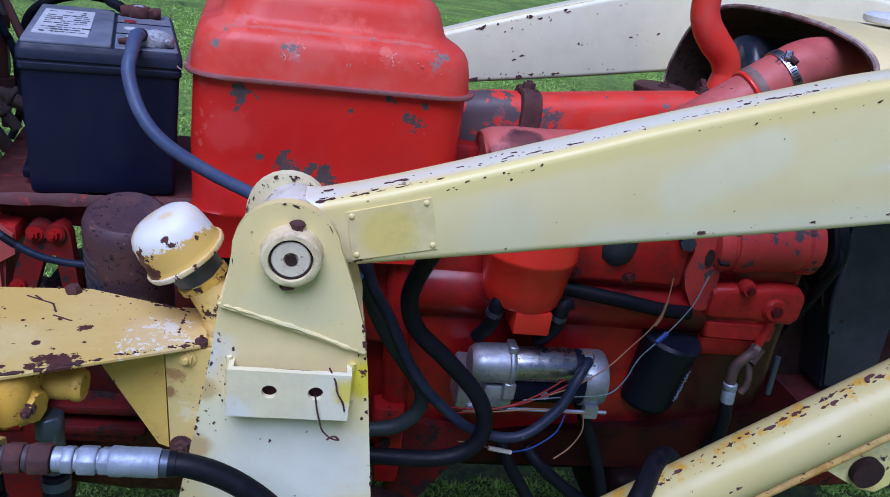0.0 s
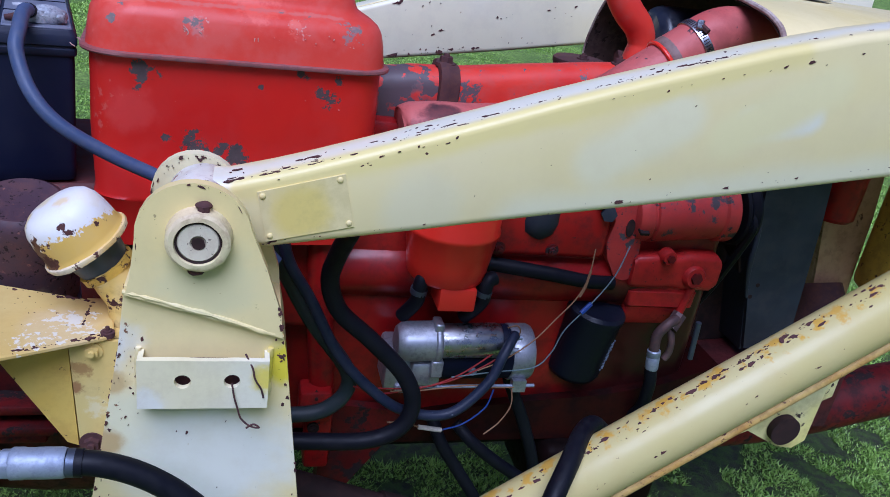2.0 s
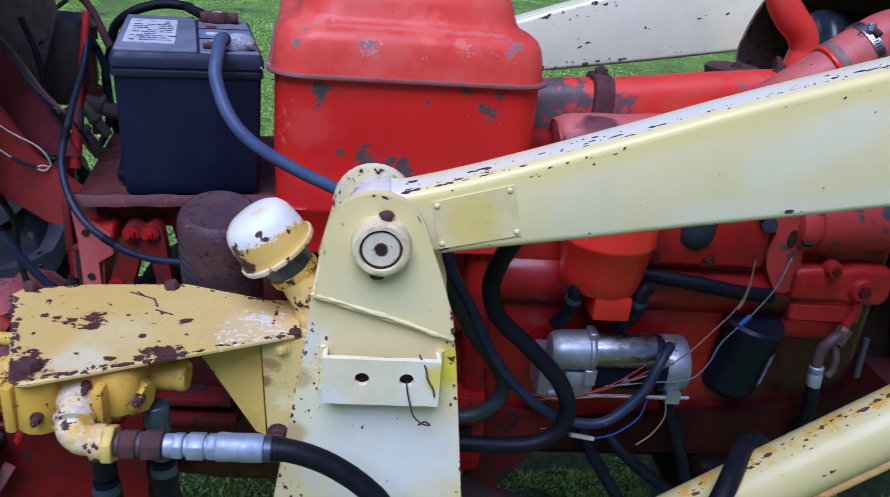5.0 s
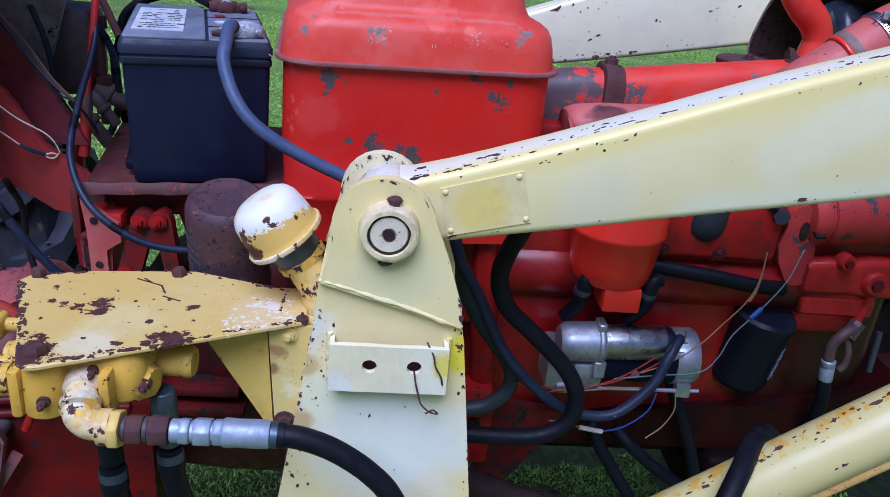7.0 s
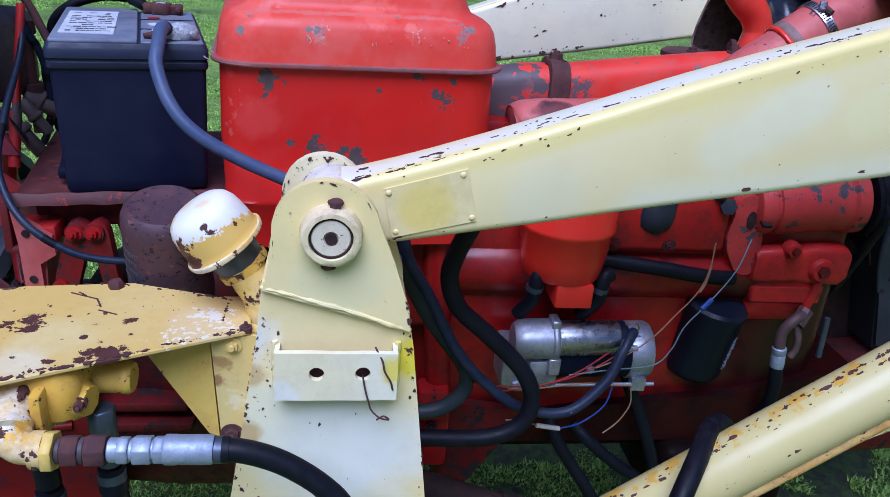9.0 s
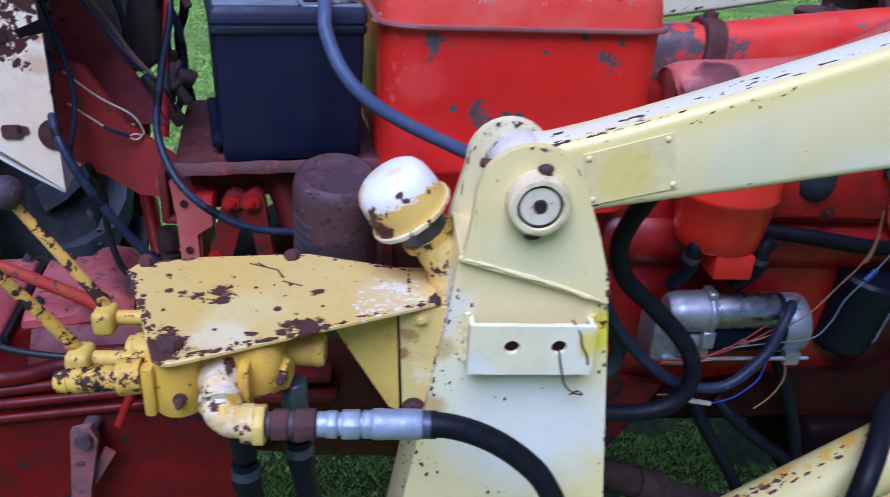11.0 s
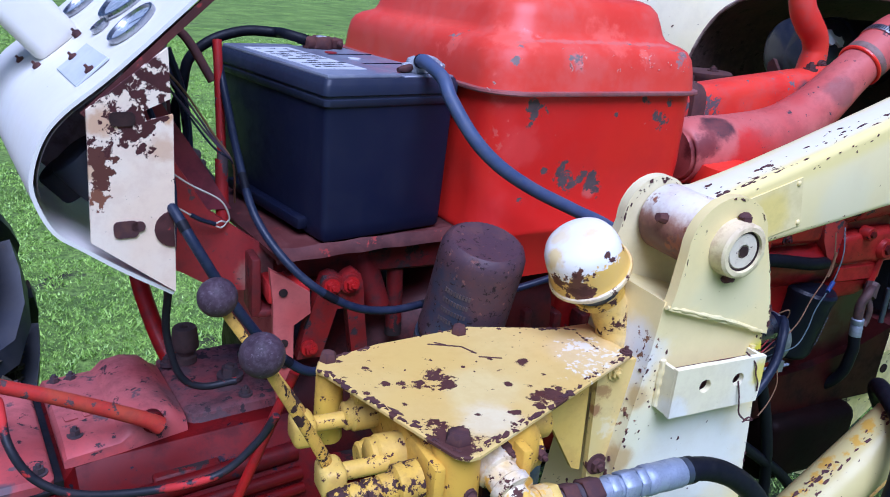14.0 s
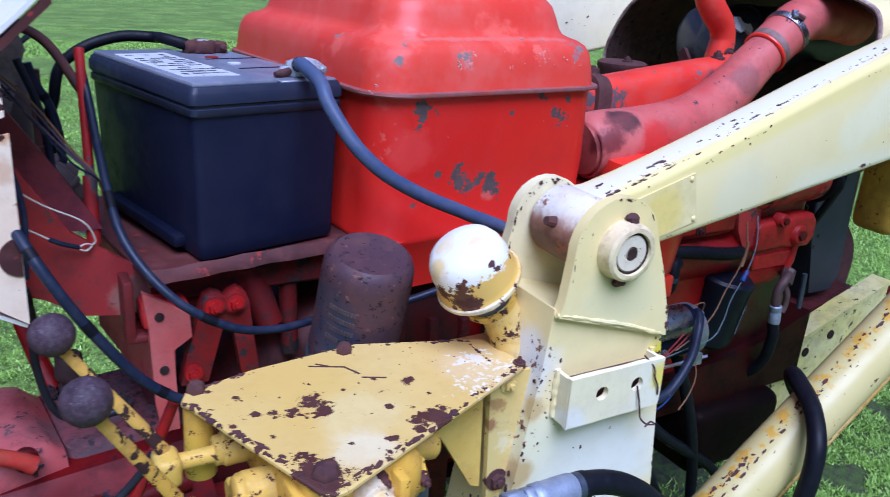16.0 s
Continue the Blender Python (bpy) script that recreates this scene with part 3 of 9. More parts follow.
# ---- ground ----
bm = bmesh.new()
ticks = [-900, -300, -100, -40, -15, -6] + [-4 + 0.4 * i for i in range(21)] + [6, 15, 40, 100, 300, 900]
grid = [[bm.verts.new((x, y + 2, 0.03 * noise.noise(Vector((x * 0.5, y * 0.5, 0))) if abs(x) < 15 and abs(y) < 15 else 0)) for x in ticks] for y in ticks]
for r in range(len(ticks) - 1):
    for c in range(len(ticks) - 1):
        bm.faces.new((grid[r][c], grid[r][c + 1], grid[r + 1][c + 1], grid[r + 1][c]))
ground = new("ground", mesh_of("ground", bm, M["ground"]))
tagged(ground, "short green lawn with worn earthy patches and shade tinted in by the tractor", "lawn", kind="structure")


def grass_blades(count):
    rnd = random.Random(4)
    verts, faces = [], []
    for _ in range(count):
        d = rnd.random()
        y = 1.0 + 15 * d ** 2.0
        x = rnd.uniform(-1.6 - 0.35 * y, 1.6 + 0.95 * y)
        # blades thin out over the soil and painted shade
        worn = max(0.0, 1.0 - math.hypot((x - 1.35) / 2.2, (y - 2.0) / 1.15))
        if noise.noise(Vector((x * 1.3, y * 1.3, 3.0))) < -0.26 + rnd.uniform(-0.2, 0.2) or noise.noise(Vector((x * 7, y * 7, 1.0))) < -0.55 + 0.70 * worn:
            continue
        z = 0.03 * noise.noise(Vector((x * 0.5, (y - 2) * 0.5, 0))) - 0.004
        tuft = 0.55 + 0.9 * max(0.0, noise.noise(Vector((x * 14, y * 14, 7.0))) + 0.35)
        h, w, a = rnd.uniform(0.009, 0.022) * tuft, rnd.uniform(0.0016, 0.0032) * (1 + 0.30 * y), rnd.uniform(0, 6.283)
        dx, dy = math.cos(a) * w, math.sin(a) * w
        lean, la = rnd.uniform(0.3, 1.4) * h, rnd.uniform(0, 6.283)
        i = len(verts)
        verts += [(x - dx, y - dy, z), (x + dx, y + dy, z), (x + lean * math.cos(la), y + lean * math.sin(la), z + h)]
        faces.append((i, i + 1, i + 2))
    me = bpy.data.meshes.new("grass")
    me.from_pydata(verts, [], faces)
    me.materials.append(M["blade"])
    return tagged(new("grass", me), "short green lawn grass blades growing in the ground", "grass", kind="stuff")


grass_blades(1250000)


# ---- loader: mast, arms, lift cylinder ----
PIN = V(0.001, 0.0, 1.190)


def loader_mast():
    mast = thing("loader_mast", (0.01, 0.86, 0.0), "cream painted steel loader mast with two ears and chipped edges", "loader mast")
    body = bmesh.new()
    low, high = 0.30, 1.118
    def ring(z, inset=0.0):
        k = (1.10 - z) / 0.24
        xl, xr = -0.072 - 0.038 * k, 0.090 + 0.030 * k
        return [V(xl + inset, 0.801, z), V(xr, 0.801, z), V(xr, 0.915, z), V(xl + inset, 0.915, z)]
    loft(body, [ring(low), ring(0.7), ring(0.9), ring(1.05), [V(-0.072, 0.801, 1.128), V(0.090, 0.801, 1.080), V(0.090, 0.915, 1.080), V(-0.072, 0.915, 1.128)]])
    soften(body, 0.010, 3)
    part("column", body, M["cream"], mast)
    # the two ears that hold the arm's pin
    for y0, y1 in ((0.793, 0.806), (0.908, 0.922)):
        bm = bmesh.new()
        k = 0 if y0 < 0.85 else 0.004
        top = arc(-0.009, 1.19, 0.0495, -18, 198, 16) if k else arc(-0.004, 1.19, 0.057, -18, 198, 16)
        prism(bm, [(-0.071 - k, 1.121), (0.0905, 1.072), (0.088, 1.10), (0.070, 1.155)] + top[2:-1] + [(-0.066 - k, 1.14)], y0, y1)
        soften(bm, 0.0035, 2)
        part("ear", bm, M["cream_edge"] if k else M["cream"], mast)
    # weld bead across the front
    bm = bmesh.new()
    tube(bm, [(-0.073, 0.796, 1.124), (-0.05, 0.794, 1.119), (-0.01, 0.793, 1.107), (0.03, 0.793, 1.095), (0.07, 0.794, 1.080), (0.092, 0.797, 1.073)], 0.0025, 8, 8)
    rough_up(bm, 0.0018, 110)
    part("weld_bead", bm, M["cream"], mast)
    # channel bracket with two holes
    br = bmesh.new()
    holes = [(-0.0120, 1.0275), (0.0390, 1.0280)]
    x0, x1, z0, z1 = -0.058, 0.0775, 0.993, 1.054
    ys = (0.775, 0.782)
    n = 24
    xm = (holes[0][0] + holes[1][0]) / 2
    for half in (0, 1):
        cx, cz = holes[half]
        a0, a1 = (x0, xm) if half == 0 else (xm, x1)
        sq = []
        corners = [math.atan2(b - cz, a - cx) % (2 * math.pi) for a in (a0, a1) for b in (z0, z1)]
        angles = [2 * math.pi * i / n for i in range(n)]
        for k in corners:
            angles[min(range(n), key=lambda i: abs(angles[i] - k))] = k
        angles.sort()
        for a in angles:
            dx, dz = math.cos(a), math.sin(a)
            t = min((a1 - cx) / dx if dx > 1e-6 else 9, (a0 - cx) / dx if dx < -1e-6 else 9, (z1 - cz) / dz if dz > 1e-6 else 9, (z0 - cz) / dz if dz < -1e-6 else 9)
            sq.append((cx + dx * t, cz + dz * t))
        circ = [(cx + 0.0085 * math.cos(a), cz + 0.0085 * math.sin(a)) for a in angles]
        loops = [[V(a, y, b) for a, b in ring] for y, ring in ((ys[0], sq), (ys[0], circ), (ys[1], circ), (ys[1], sq))]
        loft(br, loops + [loops[0]], cap=False)
    bmesh.ops.remove_doubles(br, verts=br.verts[:], dist=0.0004)
    for x in (x0, x1):
        s = 1 if x == x0 else -1
        box(br, (x + s * 0.0025, 0.7905, (z0 + z1) / 2), (0.0055, 0.024, z1 - z0 - 0.003))
    box(br, ((x0 + x1) / 2, 0.788, z0 + 0.003), (x1 - x0 - 0.010, 0.018, 0.005))
    part("bracket", rough_up(br, 0.0008, 45), M["bracket_cream"], mast)
    # weld at the bracket's ends
    for x in (x0 - 0.001, x1 + 0.001):
        bm = bmesh.new()
        tube(bm, [(x, 0.799, z) for z in np.linspace(z0 + 0.004, z1 + 0.002, 6)], 0.0036, 8, 5)
        part("weld_bead", rough_up(bm, 0.0018, 120), M["cream"], mast)
    # added dark plate that stands for the shade inside the bracket
    bm = bmesh.new()
    box(bm, (0.010, 0.7985, 1.022), (0.122, 0.006, 0.040))
    part("dark_backing", bm, M["rust"], mast, "dark plate added so the bracket's holes look shaded")
    # wire tied through the bracket
    bm = bmesh.new()
    tube(bm, [(0.052, 0.776, 1.058), (0.060, 0.766, 1.046), (0.063, 0.765, 1.033), (0.070, 0.765, 1.020), (0.073, 0.766, 1.008)], 0.0011, 6)
    tube(bm, [(0.039, 0.767, 1.026), (0.042, 0.764, 1.01), (0.046, 0.764, 0.995), (0.050, 0.764, 0.982), (0.060, 0.762, 0.973), (0.070, 0.760, 0.972), (0.064, 0.761, 0.976), (0.056, 0.761, 0.971)], 0.0011, 6)
    bmesh.ops.translate(bm, verts=bm.verts[:], vec=(0, 0.0075, 0))
    part("tie_wire", bm, M["rust"], mast, "thin rusty tie wire")
    # chipped paint on the mast
    bm = bmesh.new()
    flakes(bm, [(-0.075, 0.8008, 1.08), (-0.09, 0.8008, 1.0), (-0.105, 0.8008, 0.9), (-0.12, 0.8008, 0.8)], 60, 0.0019, 0.035, (1, 0, 0), (0, -1, 0), 21, 1.8)
    flakes(bm, [(0.092, 0.8008, 1.07), (0.10, 0.8008, 1.0), (0.116, 0.8008, 0.9), (0.128, 0.8008, 0.8)], 34, 0.0020, -0.008, (1, 0, 0), (0, -1, 0), 22, 2.2)
    flakes(bm, [(-0.060 + 0.0, 0.7928, 1.15), (-0.055, 0.7928, 1.21), (-0.02, 0.7928, 1.243), (0.02, 0.7928, 1.24), (0.047, 0.7928, 1.21), (0.07, 0.7928, 1.15), (0.085, 0.7928, 1.10)], 26, 0.0013, 0.002, (0.2, 0, -1), (0, -1, 0), 23, 2.4)
    flakes(bm, [(0.086, 0.7928, 1.115), (0.0895, 0.7928, 1.085)], 20, 0.0020, -0.005, (1, 0, 0), (0, -1, 0), 24, 2.2)
    flakes(bm, [(-0.063, 0.9075, 1.15), (-0.053, 0.9075, 1.208), (-0.024, 0.9075, 1.234), (0.008, 0.9075, 1.234), (0.034, 0.9075, 1.208)], 60, 0.0024, 0.007, (0.2, 0, -1), (0, -1, 0), 25, 2.2)
    flakes(bm, [(-0.02, 0.8008, 0.99), (-0.02, 0.8008, 0.8)], 14, 0.0020, 0.10, (1, 0, 0), (0, -1, 0), 26, 1.5)
    flakes(bm, [(-0.0745, 0.808, 1.09), (-0.0905, 0.808, 0.99), (-0.1065, 0.808, 0.89), (-0.121, 0.808, 0.80)], 90, 0.0020, 0.10, (0, 1, 0), (-0.987, 0, 0.156), 27, 1.8)
    tagged(part("chipped_paint", bm, M["rust"], mast), "rust-brown chips in the paint", kind="stuff")
    # pin and its boss
    bm = bmesh.new()
    lathe(bm, [(0.034, 0.008), (0.0325, 0.018), (0.0315, 0.030), (0.0285, 0.0325), (0.0235, 0.0325), (0.0225, 0.029), (0.0225, 0.010)], (PIN.x, 0.806, PIN.z), (0, -1, 0), 36)
    part("pin_boss", rough_up(bm, 0.0008, 90), M["boss_cream"], mast)
    bm = bmesh.new()
    lathe(bm, [(0.0205, 0.0), (0.0205, 0.028), (0.0192, 0.0295), (0.008, 0.0295), (0.0065, 0.025), (0.0, 0.025)], (PIN.x, 0.806, PIN.z), (0, -1, 0), 32)
    pin = part("pin", bm, M["pin_white"], mast, "white painted pin end with a rusty centre hole")
    bm = bmesh.new()
    lathe(bm, [(0.0, 0.0), (0.0058, 0.0), (0.0066, 0.0012), (0.0, 0.0012)], (PIN.x, 0.777, PIN.z), (0, -1, 0), 18)
    part("centre_hole", rough_up(bm, 0.0012, 200), M["soot"], pin)
    bm = bmesh.new()
    tube(bm, [(PIN.x + 0.0216 * math.cos(a), 0.777, PIN.z + 0.0216 * math.sin(a)) for a in np.linspace(0, 2 * math.pi, 25)], 0.0011, 6, 2)
    part("gap", bm, M["soot"], pin)
    for dz, dx in ((0.036, 0.004), (-0.036, -0.002)):
        bm = bmesh.new()
        d = 1 if dz > 0 else -1
        cyl(bm, (PIN.x + dx, 0.786, PIN.z + dz - 0.008 * d), (PIN.x + dx, 0.786, PIN.z + dz + 0.001 * d), 0.0065, seg=6)
        ball(bm, (PIN.x + dx, 0.788, PIN.z + dz), (0.0085, 0.006, 0.0045), seg=12)
        part("set_screw", rough_up(bm, 0.0012, 150), M["rust"], mast, "rusty set screw")
    return mast


def loader_arm(near=True):
    a = thing("loader_boom", (0.0, 0.884, 1.10) if near else (0.11, 1.89, 0.0), "long cream loader arm of folded steel with rust-chipped top edge" if near else "cream loader arm on the tractor's far side", "loader boom", "loader booms")
    y0, y1 = (0.843, 0.9075) if near else (1.845, 1.93)
    dz = 0.0 if near else -0.014
    stations = [(-0.004, 1.165, 1.229), (0.027, 1.158, 1.231), (0.072, 1.1565, 1.2435), (0.115, 1.164, 1.257), (0.18, 1.175, 1.279), (0.245, 1.186, 1.302), (0.31, 1.198, 1.325), (0.378, 1.210, 1.350), (0.445, 1.221, 1.373), (0.515, 1.233, 1.396), (0.631, 1.253, 1.434), (0.74, 1.273, 1.464), (0.86, 1.295, 1.490), (1.0, 1.32, 1.515), (1.25, 1.36, 1.53), (1.6, 1.40, 1.52)]
    bm = bmesh.new()
    rings = []
    for x, zb, zt in stations:
        sec = rrect((y0 + y1) / 2, (zb + zt) / 2 + dz, (y1 - y0) / 2, (zt - zb) / 2, 0.011, 4)
        rings.append([V(x, p, q) for p, q in sec])
    loft(bm, rings)
    part("beam", bm, M["cream_arm"] if near else M["cream_far"], a)
    if not near:
        bm = bmesh.new()
        box(bm, (0.11, 1.888, 0.60), (0.10, 0.07, 1.20))
        soften(bm, 0.008, 2)
        part("post", bm, M["cream"], a)
        bm = bmesh.new()
        tube(bm, [(x, y0 + 0.010, zt + dz) for x, zb, zt in stations[2:14]], 0.0024, 6, 4)
        part("weld_bead", rough_up(bm, 0.0015, 130), M["cream_edge"], a)
        bm = bmesh.new()
        for f, cnt, sz in ((0.95, 60, 0.0034), (0.06, 60, 0.0036), (0.5, 22, 0.0030)):
            flakes(bm, [(x, y0 - 0.0004, zb + (zt - zb) * f + dz) for x, zb, zt in stations[3:14]], cnt, sz, -0.03 if f > 0.3 else 0.012, (0.2, 0, 1), (0, -1, 0), 60 + cnt, 2.5)
        tagged(part("chipped_paint", bm, M["rust"], a), "rust-brown chips in the paint", kind="stuff")
        return a
    # tube that turns on the pin
    bm = bmesh.new()
    lathe(bm, [(0.026, 0.0), (0.039, 0.0), (0.041, 0.003), (0.041, 0.092), (0.039, 0.095), (0.026, 0.095)], (PIN.x, 0.810, PIN.z), (0, 1, 0), 40)
    part("pivot_tube", bm, M["white_worn"], a, "white pivot tube with rust at its lower side")
    bm = bmesh.new()
    cyl(bm, (PIN.x - 0.038, 0.862, PIN.z + 0.012), (PIN.x - 0.050, 0.862, PIN.z + 0.015), 0.007, 0.005, 8)
    part("grease_nipple", bm, M["rust"], a, "rusty grease nipple")
    # riveted name plate, painted over
    def on(x, f):
        zb = np.interp(x, [s[0] for s in stations], [s[1] for s in stations])
        zt = np.interp(x, [s[0] for s in stations], [s[2] for s in stations])
        return zb + (zt - zb) * f
    bm = bmesh.new()
    quad = [(0.068, 1.166), (0.163, 1.189), (0.148, 1.250), (0.056, 1.223)]
    prism(bm, quad, 0.8412, 0.845)
    soften(bm, 0.0008, 1)
    part("name_plate", bm, M["cream_plate"], a, "blank plate painted over in cream")
    for x, z in ((0.072, 1.173), (0.157, 1.193), (0.143, 1.243), (0.062, 1.219)):
        bm = bmesh.new()
        ball(bm, (x, 0.8412, z), (0.0036, 0.0022, 0.0036), seg=12)
        part("rivet", bm, M["cream"], a)
    # chipped paint along the beam's edges
    def edge(y, f, a=0.06, b=0.9):
        return [(x, y, on(x, f)) for x in np.linspace(a, b, 9)]
    bm = bmesh.new()
    flakes(bm, [(x, 0.855, on(x, 1.0)) for x in np.linspace(0.07, 0.9, 9)], 36, 0.0017, 0.036, (0, 1, 0), (-0.33, 0, 0.94), 11, 4.0)
    flakes(bm, [(x, 0.850, on(x, 1.0) - 0.0008) for x in np.linspace(0.025, 0.16, 5)], 80, 0.0026, 0.012, (0, 1, 0), (-0.33, 0, 0.94), 12, 4.0)
    flakes(bm, [(x, 0.855, on(x, 1.0)) for x in np.linspace(0.02, 0.30, 5)], 30, 0.0019, 0.03, (0, 1, 0), (-0.33, 0, 0.94), 17, 4.0)
    flakes(bm, [(x, 0.862, on(x, 1.0)) for x in np.linspace(0.2, 0.95, 9)], 120, 0.0009, 0.005, (0, 1, 0), (-0.33, 0, 0.94), 18, 5.0)
    flakes(bm, edge(0.8432, 0.93), 22, 0.0020, -0.012, (0.2, 0, 1), (0, -1, 0), 13, 3.5)
    flakes(bm, edge(0.8432, 0.9, 0.4, 0.9), 8, 0.0034, -0.012, (0.2, 0, 1), (0, -1, 0), 14, 3.0)
    flakes(bm, edge(0.8432, 0.09), 30, 0.0016, -0.004, (0.2, 0, 1), (0, -1, 0), 15, 3.5)
    flakes(bm, edge(0.8432, 0.75, 0.15, 0.9), 18, 0.0010, -0.12, (0.2, 0, 1), (0, -1, 0), 16, 1.6)
    tagged(part("chipped_paint", bm, M["rust"], a), "rust-brown chips in the paint", kind="stuff")
    return a


def lift_cylinder():
    c = thing("lift_cylinder", (0.30, 0.85, 0.60), "cream hydraulic lift cylinder with rusty top side and a side pipe", "hydraulic cylinder")
    d = V(1, 0.02, 0.682).normalized()
    up = V(-0.682, 0, 1).normalized()
    p = V(0.559, 0.865, 0.815)
    bm = bmesh.new()
    a, b = p - d * 0.45, p + d * 0.60
    cyl(bm, a, b, 0.044, seg=40)
    soften(bm, 0.003, 2)
    part("barrel", bm, M["cylinder"], c)
    bm = bmesh.new()
    for k, (ang, cnt, sz, mt) in enumerate(((76, 150, 0.0024, 0), (62, 40, 0.0016, 0), (90, 190, 0.0028, 0), (10, 14, 0.0026, 0), (-25, 16, 0.0022, 0), (-52, 50, 0.0022, 0))):
        nrm = (up * math.sin(radians(ang)) + V(0, -1, 0) * math.cos(radians(ang))).normalized()
        side = nrm.cross(d)
        flakes(bm, [a + d * 0.05 + nrm * 0.0440, p + nrm * 0.0440, b + nrm * 0.0440], cnt, sz, 0.009, side, nrm, 40 + k, 3.2)
    tagged(part("chipped_paint", bm, M["rust"], c), "rust-brown chips in the paint", kind="stuff")
    bm = bmesh.new()
    q = p - up * 0.042 + V(0, -0.024, 0)
    tube(bm, [q - d * 0.30, q, q + d * 0.3, q + d * 0.6], 0.0085, 12)
    part("pipe", bm, M["pipe_tan"], c, "mustard yellow steel pipe with chipped paint")
    # lug plate below, with an eye
    bm = bmesh.new()
    e = V(0.858, 0, 0.856)
    prism(bm, [(0.78, 0.90), (0.93, 1.0), (0.925, 0.84), (0.905, 0.826), (0.875, 0.830), (0.812, 0.862)], 0.885, 0.897)
    soften(bm, 0.002, 1)
    part("lug", bm, M["rail"], c)
    bm = bmesh.new()
    lathe(bm, [(0.010, 0.0), (0.025, 0.0), (0.025, 0.012), (0.010, 0.012)], (e.x + 0.012, 0.8835, e.z + 0.012), (0, -1, 0), 24)
    part("eye", bm, M["soot"], c)
    return c


def frame_rail():
    r = thing("loader_rail", (0.95, 1.17, 0.44), "dirty yellow-cream loader side rail with bolt holes and peeled paint", "loader frame")
    bm = bmesh.new()
    prism(bm, [(0.709, 0.482), (0.749, 0.53), (0.835, 0.60), (0.852, 0.683), (1.115, 0.771), (1.25, 0.815), (1.25, 0.72), (1.0, 0.60), (0.80, 0.442)], 1.170, 1.180)
    soften(bm, 0.002, 1)
    part("plate", bm, M["rail"], r)
    bm = bmesh.new()
    prism(bm, [(0.850, 0.684), (1.115, 0.772), (1.25, 0.816), (1.25, 0.825), (1.113, 0.781), (0.846, 0.693)], 1.166, 1.215)
    rough_up(bm, 0.002, 60, 3)
    part("flange", bm, M["rail"], r)
    for x, z in ((0.895, 0.646), (0.982, 0.687), (1.063, 0.717)):
        bm = bmesh.new()
        lathe(bm, [(0.0, 0.0), (0.011, 0.0), (0.011, 0.0025), (0.0, 0.0025)], (x, 1.170, z), (0, -1, 0), 16)
        part("bolt_hole", bm, M["soot"], r)
    # lumps of dried dirt and moss caught on the rail's lower end
    rnd = random.Random(17)
    bm = bmesh.new()
    for k in range(700):
        u = rnd.random()
        q = V(0.735 + 0.10 * u, rnd.uniform(1.135, 1.175), 0.535 + 0.075 * u + rnd.uniform(-0.02, 0.02))
        clod(bm, q, rnd.uniform(0.0015, 0.005), rnd)
    rough_up(bm, 0.003, 110)
    tagged(part("dirt", bm, M["moss"], r), "dried dirt and moss", kind="stuff")
    return r


M["rail"] = paint("dirty_yellow_cream", (0.74, 0.66, 0.20), (0.76, 0.70, 0.34), 6, 0.5, (0.26, 0.20, 0.09), 0.35, chips=(0.06, 0.04, 0.03), chip_at=0.70, chip_scale=40)
M["moss"] = paint("dirt_and_moss", (0.12, 0.10, 0.05), (0.26, 0.26, 0.12), 40, 0.85, (0.04, 0.03, 0.02), 0.5, bump=0.6)
M["pin_white"] = paint("pin_white", (0.72, 0.66, 0.50), (0.70, 0.62, 0.44), 20, 0.42, (0.4, 0.25, 0.15), 0.25, chips=RUST, chip_at=0.69, chip_scale=130)
M["pipe_tan"] = paint("mustard_pipe", (0.50, 0.28, 0.055), (0.58, 0.40, 0.12), 14, 0.45, (0.2, 0.09, 0.03), 0.4, chips=RUST, chip_at=0.69, chip_scale=80)
M["boss_cream"] = paint("boss_cream", (0.76, 0.66, 0.36), (0.70, 0.56, 0.34), 16, 0.45, (0.36, 0.22, 0.12), 0.45, chips=RUST, chip_at=0.75, chip_scale=80)
M["cream_plate"] = paint("plate_cream", (0.77, 0.62, 0.24), (0.77, 0.65, 0.31), 9, 0.45, (0.45, 0.36, 0.12), 0.25, tint_edge=0.5, tints=((0.105, 0.842, 1.205, 0.035, (0.75, 0.60, 0.17)),))
M["cylinder"] = paint("cylinder_paint", (0.52, 0.44, 0.15), (0.54, 0.47, 0.20), 3, 0.38, (0.5, 0.36, 0.12), 0.2, chips=RUST, chip_at=0.765, chip_scale=75, coat=0.2, tint_edge=2.0, tints=tuple((0.28 + 0.026 * k, 0.864 + 0.004 * (k % 3), 0.670 + 0.0177 * k, 0.008 + 0.004 * (k * 7 % 3), (0.55, 0.33, 0.04)) for k in range(26)) + tuple((0.45 + 0.09 * k, 0.83, 0.700 + 0.0614 * k, 0.013, (0.64, 0.44, 0.10)) for k in range(6)))
loader_mast()
loader_arm(True)
loader_arm(False)
lift_cylinder()
frame_rail()


